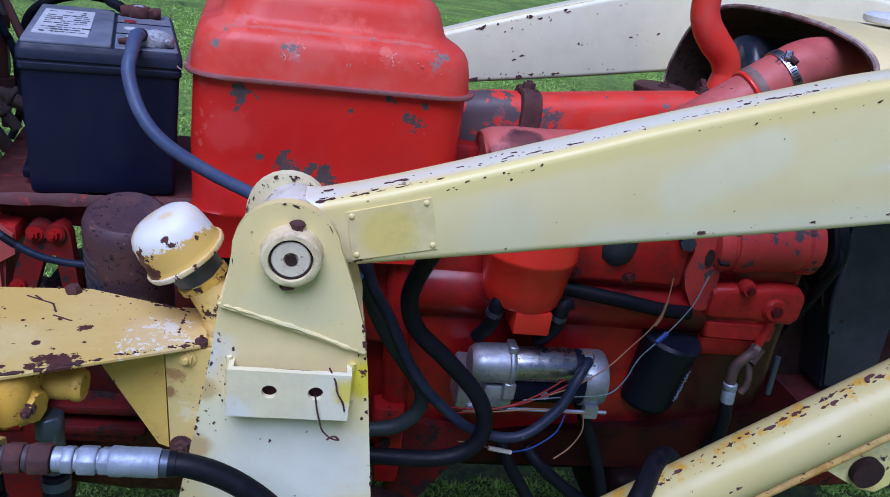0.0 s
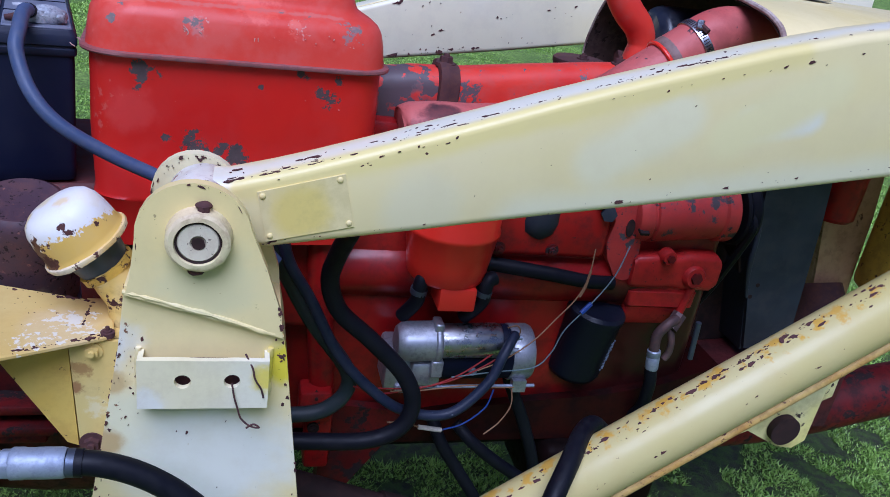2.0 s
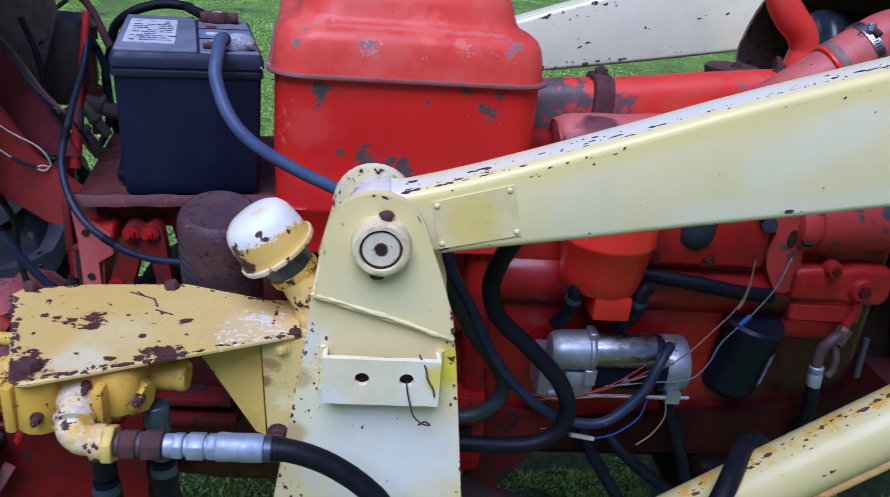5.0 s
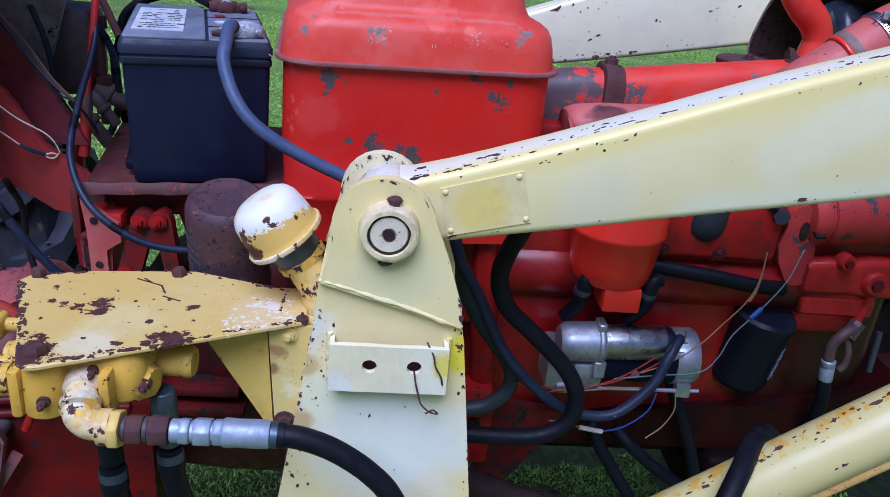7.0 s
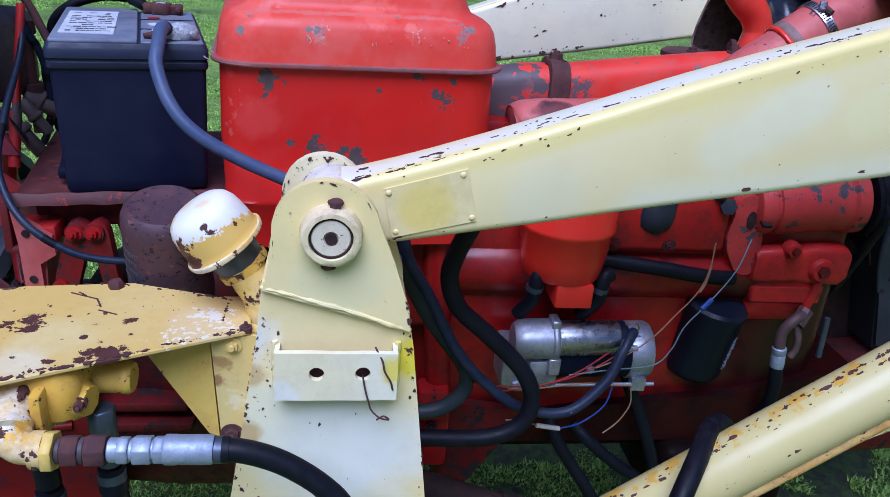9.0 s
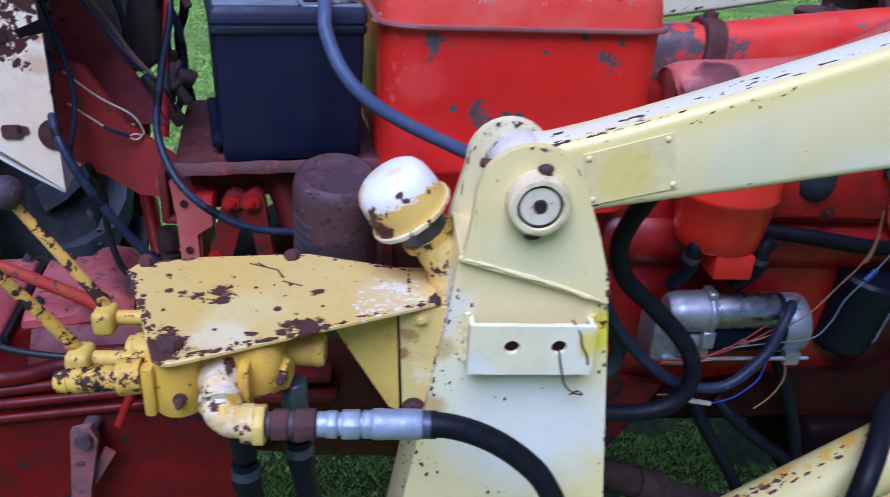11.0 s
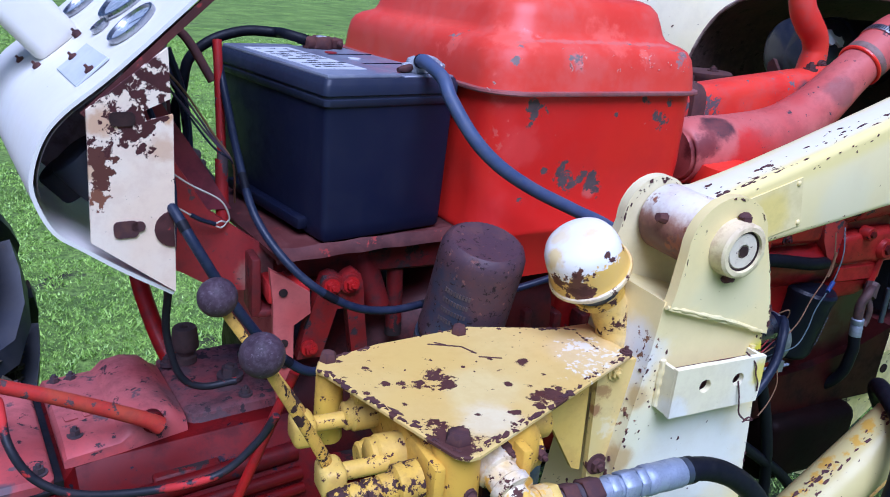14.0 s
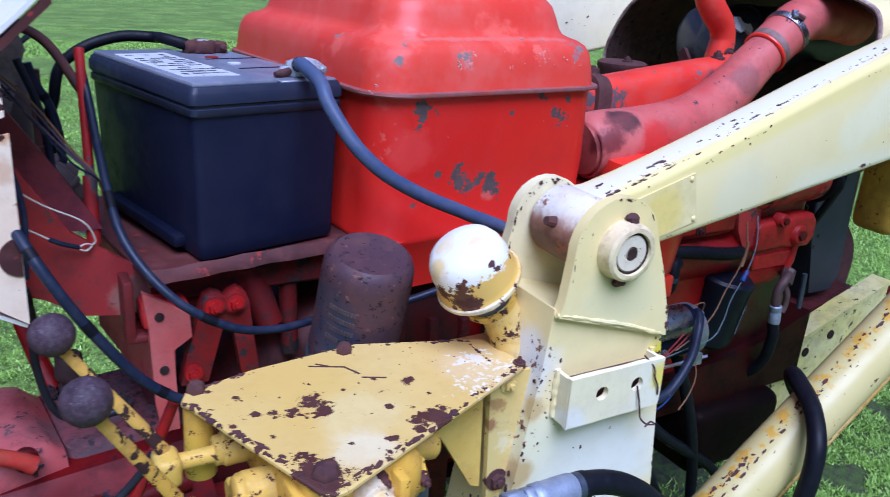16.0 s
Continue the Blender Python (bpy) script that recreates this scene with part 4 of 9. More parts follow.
# ---- fuel tank ----
def fuel_tank():
    t = thing("fuel_tank", (0.015, 1.28, 1.03), "bright red pressed steel fuel tank with scratches and a soldered seam", "fuel tank")
    cx, cy, hx, hy = 0.0400, 1.330, 0.192, 0.246
    def turn(bm):
        bmesh.ops.transform(bm, matrix=TANK, verts=bm.verts[:])
        return bm
    def ring(z, inset, r):
        return [V(x, y, z) for x, y in rrect(cx, cy, hx - inset, hy - inset, r, 7)]
    bm = bmesh.new()
    loft(bm, [ring(1.035, 0.02, 0.04), ring(1.04, 0.008, 0.045), ring(1.106, 0.002, 0.048), ring(1.110, 0.0, 0.048), ring(1.114, 0.0025, 0.048), ring(1.20, -0.001, 0.048), ring(1.27, 0.0, 0.048), ring(1.3035, 0.0, 0.048)])
    part("lower_shell", turn(bm), M["tank"], t, sharp=60)
    bm = bmesh.new()
    loft(bm, [ring(1.3025, -0.010, 0.055), ring(1.3045, -0.011, 0.055), ring(1.3075, -0.0105, 0.055), ring(1.3085, -0.006, 0.052)])
    part("seam_flange", turn(bm), M["seam"], t, "grey soldered seam rim")
    bm = bmesh.new()
    prof = [(1.308, -0.004, 0.052), (1.316, -0.003, 0.052), (1.335, -0.001, 0.052), (1.352, 0.002, 0.054), (1.362, 0.007, 0.056), (1.368, 0.014, 0.060), (1.3715, 0.023, 0.060), (1.3755, 0.030, 0.060), (1.383, 0.034, 0.060), (1.400, 0.039, 0.060), (1.413, 0.044, 0.058), (1.423, 0.053, 0.055), (1.4285, 0.068, 0.05), (1.431, 0.11, 0.03)]
    loft(bm, [ring(*p) for p in prof])
    part("upper_shell", turn(bm), M["tank_top"], t, sharp=70)
    # white scratches and scuffs in the paint
    bm = bmesh.new()
    rnd = random.Random(31)
    for x, z, n, tall in ((-0.006, 1.338, 3, 0.016), (-0.032, 1.345, 5, 0.008), (0.104, 1.356, 6, 0.012), (-0.091, 1.326, 5, 0.008), (0.02, 1.318, 2, 0.006), (0.06, 1.343, 2, 0.008), (-0.16, 1.318, 3, 0.005)):
        for _ in range(n):
            a, b = x + rnd.uniform(-0.012, 0.012), z + rnd.uniform(-0.006, 0.006)
            y = 1.0835 if b < 1.345 else 1.0835 + (b - 1.345) * 0.65
            s = tall * rnd.uniform(0.3, 1.0)
            tube(bm, [(a, y, b), (a + rnd.uniform(-0.001, 0.003), y, b - s * 0.5), (a + rnd.uniform(0.0, 0.006), y, b - s)], 0.0007, 5, 2)
    tagged(part("scratches", turn(bm), M["scratch"], t), "pale scratches in the red paint", kind="stuff")
    bm = bmesh.new()
    flakes(bm, [(-0.15, 1.0828, 1.335), (0.18, 1.0828, 1.335)], 26, 0.0011, 0.03, (0.12, 0, 1), (0, -1, 0), 81, 0.35)
    flakes(bm, [(-0.14, 1.0838, 1.27), (0.17, 1.0838, 1.27)], 14, 0.0009, -0.08, (0.1, 0, 1), (0, -1, 0), 82, 0.3)
    tagged(part("scratched_paint", turn(bm), M["scratch"], t), "fine pale scratches", kind="stuff")
    bm = bmesh.new()
    lathe(bm, [(0.03, 0.0), (0.03, 0.012), (0.038, 0.014), (0.040, 0.03), (0.036, 0.036), (0.0, 0.038)], (0.0, 1.36, 1.425), (0, 0, 1))
    part("filler_cap", turn(bm), M["tank"], t)
    return t


M["scratch"] = paint("pale_scratch", (0.62, 0.42, 0.36), (0.55, 0.32, 0.27), 60, 0.5)
M["seam"] = paint("worn_seam", (0.30, 0.13, 0.12), (0.34, 0.08, 0.07), 14, 0.45, (0.15, 0.10, 0.10), 0.6, metallic=0.2)
# faded red; pale shoulder bands and tints paint in highlights along with scuffs
M["tank_top"] = paint("faded_highlit_red", (0.64, 0.068, 0.040), (0.62, 0.045, 0.024), 5, 0.34, (0.58, 0.16, 0.13), 0.26, chips=(0.30, 0.16, 0.16), chip_at=0.79, chip_scale=40,
                      tint_edge=2.2, tints=tank_spots(((-0.116, 1.121, 1.370, 0.030, (0.71, 0.105, 0.070)), (-0.09, 1.118, 1.370, 0.014, (0.66, 0.15, 0.12)), (0.051, 1.121, 1.375, 0.030, (0.71, 0.100, 0.065)), (-0.167, 1.214, 1.357, 0.025, (0.71, 0.105, 0.070)), (-0.025, 1.086, 1.345, 0.010, (0.55, 0.16, 0.14)), (0.102, 1.092, 1.358, 0.010, (0.70, 0.12, 0.08)))),
                      bands=((TANK @ Vector((-0.15, 1.105, 1.372)), TANK @ Vector((0.17, 1.105, 1.372)), 0.005, (0.58, 0.13, 0.10)), (TANK @ Vector((-0.168, 1.12, 1.372)), TANK @ Vector((-0.168, 1.45, 1.372)), 0.006, (0.60, 0.12, 0.09))),
                      zones=tank_spots(((-0.02, 1.090, 1.350, 0.025, (0.60, 0.24, 0.20), 160, 0.22), (0.105, 1.090, 1.352, 0.025, (0.60, 0.24, 0.20), 160, 0.20), (0.175, 1.095, 1.355, 0.03, (0.30, 0.16, 0.15), 110, 0.24))),
                      spots=tank_spots(((-0.144, 1.204, 1.371, 0.008), (-0.132, 1.252, 1.386, 0.005), (-0.135, 1.180, 1.378, 0.004), (-0.129, 1.297, 1.397, 0.005), (-0.188, 1.125, 1.379, 0.006), (-0.023, 1.09, 1.348, 0.006), (-0.035, 1.09, 1.35, 0.004), (0.182, 1.09, 1.362, 0.007), (0.086, 1.10, 1.374, 0.004), (0.119, 1.10, 1.377, 0.005), (-0.125, 1.09, 1.348, 0.004), (-0.11, 1.10, 1.36, 0.003))), spot_colour=(0.20, 0.15, 0.14), spot_edge=1.6)
fuel_tank()


# ---- battery and its tray ----
BAT = pose(-0.306, 1.266, 1.109, 0, 0, 13)


def battery():
    b = thing("battery", BAT.translation, "black plastic car battery with a paper label and two corroded posts", "battery")
    def put(bm):
        for v in bm.verts:
            v.co.y = -0.148 + (v.co.y + 0.148) * 1.04
        bmesh.ops.transform(bm, matrix=BAT, verts=bm.verts[:])
        return bm
    bm = bmesh.new()
    loft(bm, [[V(x, y, z) for x, y in rrect(0, 0, hx, hy, 0.008, 3)] for z, hx, hy in ((0, 0.092, 0.142), (0.004, 0.094, 0.144), (0.02, 0.0945, 0.1445), (0.16, 0.098, 0.148), (0.176, 0.098, 0.148))])
    part("case", put(bm), M["case_black"], b)
    bm = bmesh.new()
    loft(bm, [[V(x, y, z) for x, y in rrect(0, 0, hx, hy, 0.008, 3)] for z, hx, hy in ((0.172, 0.0995, 0.1495), (0.174, 0.1010, 0.1510), (0.181, 0.1010, 0.1510), (0.1825, 0.0995, 0.1495), (0.1850, 0.0995, 0.1495), (0.1865, 0.1020, 0.1520), (0.198, 0.1020, 0.1520), (0.2005, 0.1005, 0.1505), (0.204, 0.0995, 0.1495), (0.206, 0.0980, 0.1480))])
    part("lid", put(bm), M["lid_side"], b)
    # raised cover on the label's half, with a groove beside it
    bm = bmesh.new()
    box(bm, (-0.042, 0.0, 0.2075), (0.108, 0.290, 0.007))
    soften(bm, 0.003, 2)
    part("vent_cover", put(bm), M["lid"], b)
    bm = bmesh.new()
    box(bm, (0.056, 0.0, 0.2062), (0.080, 0.290, 0.0044))
    soften(bm, 0.0015, 1)
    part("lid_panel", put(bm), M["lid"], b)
    bm = bmesh.new()
    prism(bm, [(-0.087, -0.104), (-0.018, -0.110), (-0.016, 0.098), (-0.086, 0.095)], 0.2105, 0.2118, axis="z")
    part("label", put(bm), M["label"], b, "white paper label with dark print")
    bm = bmesh.new()
    rnd = random.Random(7)
    for k in range(11):
        y = -0.088 + 0.0165 * k
        x = -0.080
        while x < -0.028:
            w = rnd.uniform(0.005, 0.014)
            if rnd.random() < 0.62:
                box(bm, (x + w / 2, y, 0.2119), (w * 0.86, rnd.choice((0.003, 0.006, 0.0085)), 0.0004))
            x += w
    tagged(part("print", put(bm), M["ink"], b), "dark print", kind="stuff")
    for y in (0.045, -0.045):
        bm = bmesh.new()
        box(bm, (0.055, y, 0.2080), (0.078, 0.0016, 0.003))
        part("lid_rib", put(bm), M["black"], b)
    for y, mt in ((0.062, "wire_red"), (0.0, "label")):
        bm = bmesh.new()
        lathe(bm, [(0.009, 0), (0.009, 0.002), (0.0, 0.0022)], (0.035, y, 0.2078), (0, 0, 1), 18)
        part("indicator", put(bm), M[mt], b, "small round indicator")
    # foot ledge along the side
    bm = bmesh.new()
    box(bm, (-0.099, 0.0, 0.014), (0.018, 0.21, 0.016))
    soften(bm, 0.004, 2)
    part("foot", put(bm), M["black"], b)
    for y, px, nm in ((-0.118, 0.058, "near"), (0.112, 0.048, "far")):
        bm = bmesh.new()
        lathe(bm, [(0.0095, 0), (0.0085, 0.020), (0.0075, 0.022), (0, 0.022)], (px, y, 0.205), (0, 0, 1), 16)
        post = part("post", put(bm), M["lead"], b)
        bm = bmesh.new()
        lathe(bm, [(0.0085, 0.003), (0.0165, 0.003), (0.0175, 0.010), (0.0170, 0.019), (0.0145, 0.022), (0.0085, 0.021)], (px, y, 0.205), (0, 0, 1), 20)
        box(bm, (px + 0.021, y + 0.002, 0.216), (0.024, 0.024, 0.015))
        cyl(bm, (px - 0.028, y, 0.216), (px - 0.012, y, 0.217), 0.0095 if nm == "far" else 0.0050, seg=14)
        cyl(bm, (px + 0.026, y - 0.018, 0.217), (px + 0.026, y + 0.018, 0.217), 0.0055, seg=6)
        soften(bm, 0.002, 1)
        if nm == "near":
            ball(bm, (px + 0.010, y, 0.217), (0.026, 0.017, 0.014), seg=18)
        rough_up(bm, 0.0026, 110)
        part("terminal_clamp", put(bm), M["lead"] if nm == "near" else M["rust"], post, "corroded terminal clamp")
    bm = bmesh.new()
    tube(bm, [(0.020, -0.124, 0.2125), (0.030, -0.122, 0.2135), (0.046, -0.120, 0.2160)], [0.0030, 0.0050, 0.0058], 10, 5)
    part("clamp_bolt", put(rough_up(bm, 0.001, 160)), M["rust"], b, "rusty clamp bolt")
    return b


def battery_tray():
    t = thing("battery_tray", (-0.31, 1.28, 1.08), "rusty red steel battery tray with a bent front lip", "battery tray")
    m = pose(-0.304, 1.264, 1.102, 0, 0, 9)
    bm = bmesh.new()
    box(bm, (-0.01, 0.012, 0.0), (0.285, 0.345, 0.006))
    bmesh.ops.transform(bm, matrix=m, verts=bm.verts[:])
    part("pan", bm, M["rust_red"], t)
    bm = bmesh.new()
    prism(bm, [(-0.160, 0.003), (-0.155, 0.008), (-0.158, 0.010), (-0.164, 0.003), (-0.166, -0.004), (-0.163, -0.004)], -0.152, 0.135, axis="x")
    bmesh.ops.transform(bm, matrix=m, verts=bm.verts[:])
    bmesh.ops.subdivide_edges(bm, edges=[e for e in bm.edges if e.calc_length() > 0.1], cuts=24)
    part("lip", rough_up(bm, 0.004, 22), M["rust_red"], t, "bent rusty lip")
    return t


M["rust_red"] = paint("rust_through_red", (0.085, 0.022, 0.020), (0.055, 0.020, 0.020), 9, 0.55, (0.15, 0.05, 0.045), 0.4, chips=(0.24, 0.035, 0.03), chip_at=0.70, chip_scale=30)
battery()
battery_tray()


# ---- control valve ----
def valve():
    v = thing("control_valve", (-0.30, 0.82, 0.94), "yellow cast hydraulic control valve with chipped paint under a plate", "hydraulic valve")
    bm = bmesh.new()
    loft(bm, [[V(x, y, z) for x, y in rrect(-0.315, 0.815, hx, hy, 0.02, 4)] for z, hx, hy in ((0.990, 0.05, 0.07), (0.995, 0.060, 0.080), (1.012, 0.064, 0.083), (1.035, 0.063, 0.082), (1.050, 0.055, 0.075))])
    part("body", bm, M["yellow_fresh"], v)
    # bolted columns under the plate
    for x, y, r in ((-0.420, 0.893, 0.014), (-0.350, 0.735, 0.022), (-0.262, 0.905, 0.016)):
        bm = bmesh.new()
        cyl(bm, (x, y, 0.985 if y < 0.8 else 0.968), (x, y, 1.0515), r * 1.12, r, 22)
        soften(bm, 0.003, 2)
        part("column", bm, M["yellow_fresh"], v)
    # spool bosses facing back
    for y, z, r, x1 in ((0.862, 1.012, 0.017, -0.405), (0.79, 1.012, 0.019, -0.405), (0.83, 0.985, 0.016, -0.40), (0.862, 1.035, 0.013, -0.395)):
        bm = bmesh.new()
        lathe(bm, [(r, 0), (r, x1 * -1 - 0.36), (r * 0.86, -x1 - 0.357), (r * 0.86, -x1 - 0.352), (r * 0.7, -x1 - 0.35)], (-0.36, y, z), (-1, 0, 0), 20)
        part("spool_boss", bm, M["yellow"], v)
    for y, z, x0, x1 in ((0.860, 1.010, -0.40, -0.452), (0.775, 1.012, -0.40, -0.450)):
        bm = bmesh.new()
        cyl(bm, (x0, y, z), (x1, y, z), 0.0085, seg=16)
        part("spool", bm, M["yellow"], v)
        bm = bmesh.new()
        box(bm, (x1 - 0.006, y - 0.004, z), (0.024, 0.034, 0.030))
        soften(bm, 0.007, 3)
        part("clevis", bm, M["yellow"], v)
    # relief valve with ribbed cap
    bm = bmesh.new()
    lathe(bm, [(0.018, 0.0), (0.018, 0.012), (0.019, 0.014), (0.019, 0.022), (0.0130, 0.025), (0.0130, 0.037), (0.0112, 0.038), (0.0112, 0.041), (0.0130, 0.042), (0.0130, 0.051), (0.0112, 0.052), (0.0112, 0.055), (0.0130, 0.056), (0.0130, 0.066), (0.0112, 0.067), (0.0112, 0.070), (0.0125, 0.071), (0.0105, 0.083), (0.0, 0.086)], (-0.385, 0.738, 1.017), (-1, -0.02, -0.08), 20)
    part("relief_valve", bm, M["yellow_chipped"], v, "chipped yellow relief valve with ribs")
    # front ports
    bm = bmesh.new()
    lathe(bm, [(0.030, 0.0), (0.030, 0.012), (0.0225, 0.016), (0.0225, 0.028), (0.018, 0.033), (0.0165, 0.038), (0.0, 0.038)], (-0.282, 0.765, 1.008), (0.97, -0.25, -0.02), 8)
    part("port", bm, M["yellow_fresh"], v)
    bm = bmesh.new()
    lathe(bm, [(0.024, 0.0), (0.024, 0.020), (0.0205, 0.023), (0.0180, 0.024), (0.0180, 0.052), (0.0188, 0.054), (0.0188, 0.060), (0.016, 0.064), (0.0, 0.064)], (-0.275, 0.80, 1.010), (1, -0.06, 0.0), 24)
    part("port", bm, M["yellow"], v)
    # rusty plug and bolt heads on the valve's side
    for x, y, z, r in ((-0.253, 0.745, 1.012, 0.0055), (-0.345, 0.711, 1.008, 0.0045), (-0.300, 0.731, 1.035, 0.0040)):
        hexbolt(v, (x, y, z), (0.1, -1, -0.05), r, 0.010, M["rust"], label="rusty hex plug")
    # cast ribs
    for x in (-0.375, -0.285):
        bm = bmesh.new()
        box(bm, (x, 0.800, 1.012), (0.012, 0.172, 0.056))
        soften(bm, 0.004, 2)
        part("rib", rough_up(bm, 0.001, 60), M["yellow_fresh"], v)
    # elbow and hose fittings
    bm = bmesh.new()
    lathe(bm, [(0.021, 0.0), (0.021, 0.018), (0.0175, 0.020), (0.0175, 0.032), (0.0205, 0.034), (0.0205, 0.044), (0.0, 0.046)], (-0.312, 0.742, 1.020), (0.15, -0.85, -0.25), 22)
    tube(bm, [(-0.308, 0.712, 1.012), (-0.306, 0.700, 1.004), (-0.296, 0.695, 0.996), (-0.278, 0.695, 0.992)], 0.0160, 18, 6)
    lathe(bm, [(0.019, 0.0), (0.019, 0.012), (0.0, 0.012)], (-0.284, 0.695, 0.992), (1, 0, 0), 22)
    part("elbow", bm, M["elbow"], v, "elbow fitting with flaking cream and yellow paint")
    for name, x0, x1, r, seg, mt in (("lock_nut", -0.273, -0.262, 0.0215, 6, "yellow"), ("lock_nut", -0.281, -0.275, 0.0205, 6, "rust"), ("collar", -0.262, -0.256, 0.0130, 18, "grime"), ("nut", -0.256, -0.240, 0.0165, 6, "rust"), ("collar", -0.240, -0.234, 0.0135, 18, "grime"), ("nut", -0.234, -0.214, 0.0170, 6, "rust"), ("swivel", -0.213, -0.200, 0.0125, 18, "zinc"), ("nut", -0.204, -0.193, 0.0148, 6, "zinc"), ("nut", -0.189, -0.171, 0.0158, 6, "zinc"), ("neck", -0.193, -0.165, 0.0115, 18, "zinc"), ("nut", -0.169, -0.158, 0.0150, 6, "zinc")):
        bm = bmesh.new()
        cyl(bm, (x0, 0.695, 0.9905), (x1, 0.695, 0.9905), r, seg=seg)
        soften(bm, 0.0012, 1)
        part(name, bm, M[mt], v, "rusty hex nut" if mt in ("rust", "grime") else "zinc plated fitting" if mt == "zinc" else "")
    bm = bmesh.new()
    lathe(bm, [(0.0140, 0.0), (0.0155, 0.002), (0.0155, 0.012), (0.0149, 0.014), (0.0153, 0.030), (0.0152, 0.046), (0.0142, 0.049), (0.0, 0.049)], (-0.160, 0.695, 0.9905), (1, 0, -0.01), 26)
    part("ferrule", bm, M["zinc"], v, "zinc plated crimped ferrule")
    # hose fittings that go down
    for x, y in ((-0.297, 0.74), (-0.243, 0.775)):
        bm = bmesh.new()
        cyl(bm, (x, y, 0.985), (x + 0.004, y, 0.91), 0.0130, seg=20)
        cyl(bm, (x, y, 0.985), (x, y, 0.955), 0.0155, seg=6)
        soften(bm, 0.0015, 1)
        part("ferrule", bm, M["rubber"] if x < -0.27 else M["zinc_dark"], v, "black rubber sleeve" if x < -0.27 else "grey crimped ferrule")
    return v


def valve_plate():
    p = thing("cover_plate", (-0.26, 0.82, 1.05), "yellow steel cover plate spotted with rust on the hydraulic valve", "cover plate")
    bm = bmesh.new()
    prism(bm, [(-0.438, 0.884), (-0.432, 0.876), (-0.366, 0.708), (-0.356, 0.700), (-0.345, 0.701), (-0.088, 0.819), (-0.086, 0.825), (-0.098, 0.888), (-0.102, 0.892), (-0.24, 0.934), (-0.36, 0.921), (-0.43, 0.902)], 1.0515, 1.0575, axis="z")
    bmesh.ops.triangulate(bm, faces=[f for f in bm.faces if len(f.verts) > 4])
    soften(bm, 0.0016, 1, 60)
    part("plate", bm, M["plate"], p)
    for x, y, r in ((-0.420, 0.900, 0.0085), (-0.258, 0.921, 0.0085), (-0.354, 0.727, 0.0115)):
        bm = bmesh.new()
        lathe(bm, [(r * 1.05, -0.001), (r * 1.12, 0.002), (r * 1.0, 0.0075), (r * 0.8, 0.0105), (r * 0.35, 0.0115), (0.0, 0.0115)], (x, y, 1.0565), (0.03, 0.02, 1), 6)
        soften(bm, 0.001, 1)
        part("bolt", rough_up(bm, 0.0008, 200), M["rust"], p, "rusty hex bolt")
    hexbolt(p, (-0.093, 0.824, 1.0575), (0, 0, 1), 0.005, 0.004, M["rust"], label="rusty hex bolt")
    # chipped rim and scratches in the paint
    bm = bmesh.new()
    rim = [(-0.436, 0.880), (-0.40, 0.795), (-0.362, 0.706), (-0.345, 0.703), (-0.22, 0.760), (-0.092, 0.8195)]
    flakes(bm, [(x, y, 1.0576) for x, y in rim[:3]], 70, 0.0026, 0.008, (0.9, 0.4, 0), (0, 0, 1), 31, 2.0)
    flakes(bm, [(x, y, 1.0576) for x, y in rim[3:]], 110, 0.0028, 0.007, (-0.4, 0.9, 0), (0, 0, 1), 32, 2.4)
    flakes(bm, [(-0.43, 0.90, 1.0576), (-0.36, 0.918, 1.0576), (-0.25, 0.930, 1.0576), (-0.10, 0.889, 1.0576)], 60, 0.0022, -0.006, (0, 1, 0), (0, 0, 1), 33, 2.4)
    flakes(bm, [(-0.40, 0.82, 1.0576), (-0.12, 0.84, 1.0576)], 60, 0.0015, 0.07, (0, 1, 0), (0, 0, 1), 34, 1.5)
    for a, b in (((-0.304, 0.904), (-0.271, 0.889)), ((-0.271, 0.889), (-0.262, 0.870)), ((-0.262, 0.862), (-0.240, 0.852)), ((-0.296, 0.906), (-0.286, 0.897))):
        m = V((a[0] + b[0]) / 2, (a[1] + b[1]) / 2, 1.0577)
        ln = math.hypot(b[0] - a[0], b[1] - a[1])
        box(bm, m, (ln * 1.05, 0.0022, 0.0006), pose(0, 0, 0, 0, 0, math.degrees(math.atan2(b[1] - a[1], b[0] - a[0]))))
    tagged(part("scratched_paint", bm, M["rust"], p), "rusty scratches through the paint", kind="stuff")
    return p


def valve_bracket():
    b = thing("valve_bracket", (-0.14, 0.83, 0.92), "cream angled bracket plates bolted to the loader mast", "bracket")
    bm = bmesh.new()
    prism(bm, [(-0.222, 1.050), (-0.135, 1.050), (-0.128, 0.905), (-0.140, 0.910)], 0.828, 0.836)
    part("wedge_plate", bm, M["yellow_wedge"], b)
    bm = bmesh.new()
    prism(bm, [(-0.132, 1.050), (-0.070, 1.050), (-0.080, 0.885), (-0.123, 0.885)], 0.819, 0.827)
    soften(bm, 0.0015, 1)
    part("flat_plate", bm, M["yellow_pale"], b)
    bm = bmesh.new()
    box(bm, (-0.100, 0.87, 1.03), (0.06, 0.09, 0.04))
    part("block", bm, M["yellow_pale"], b)
    hexbolt(b, (-0.108, 0.819, 1.038), (0, -1, 0), 0.0075, 0.006, M["yellow_pale"])
    hexbolt(b, (-0.112, 0.819, 0.916), (0, -1, 0), 0.0095, 0.008, M["rust"], label="rusty hex bolt")
    return b


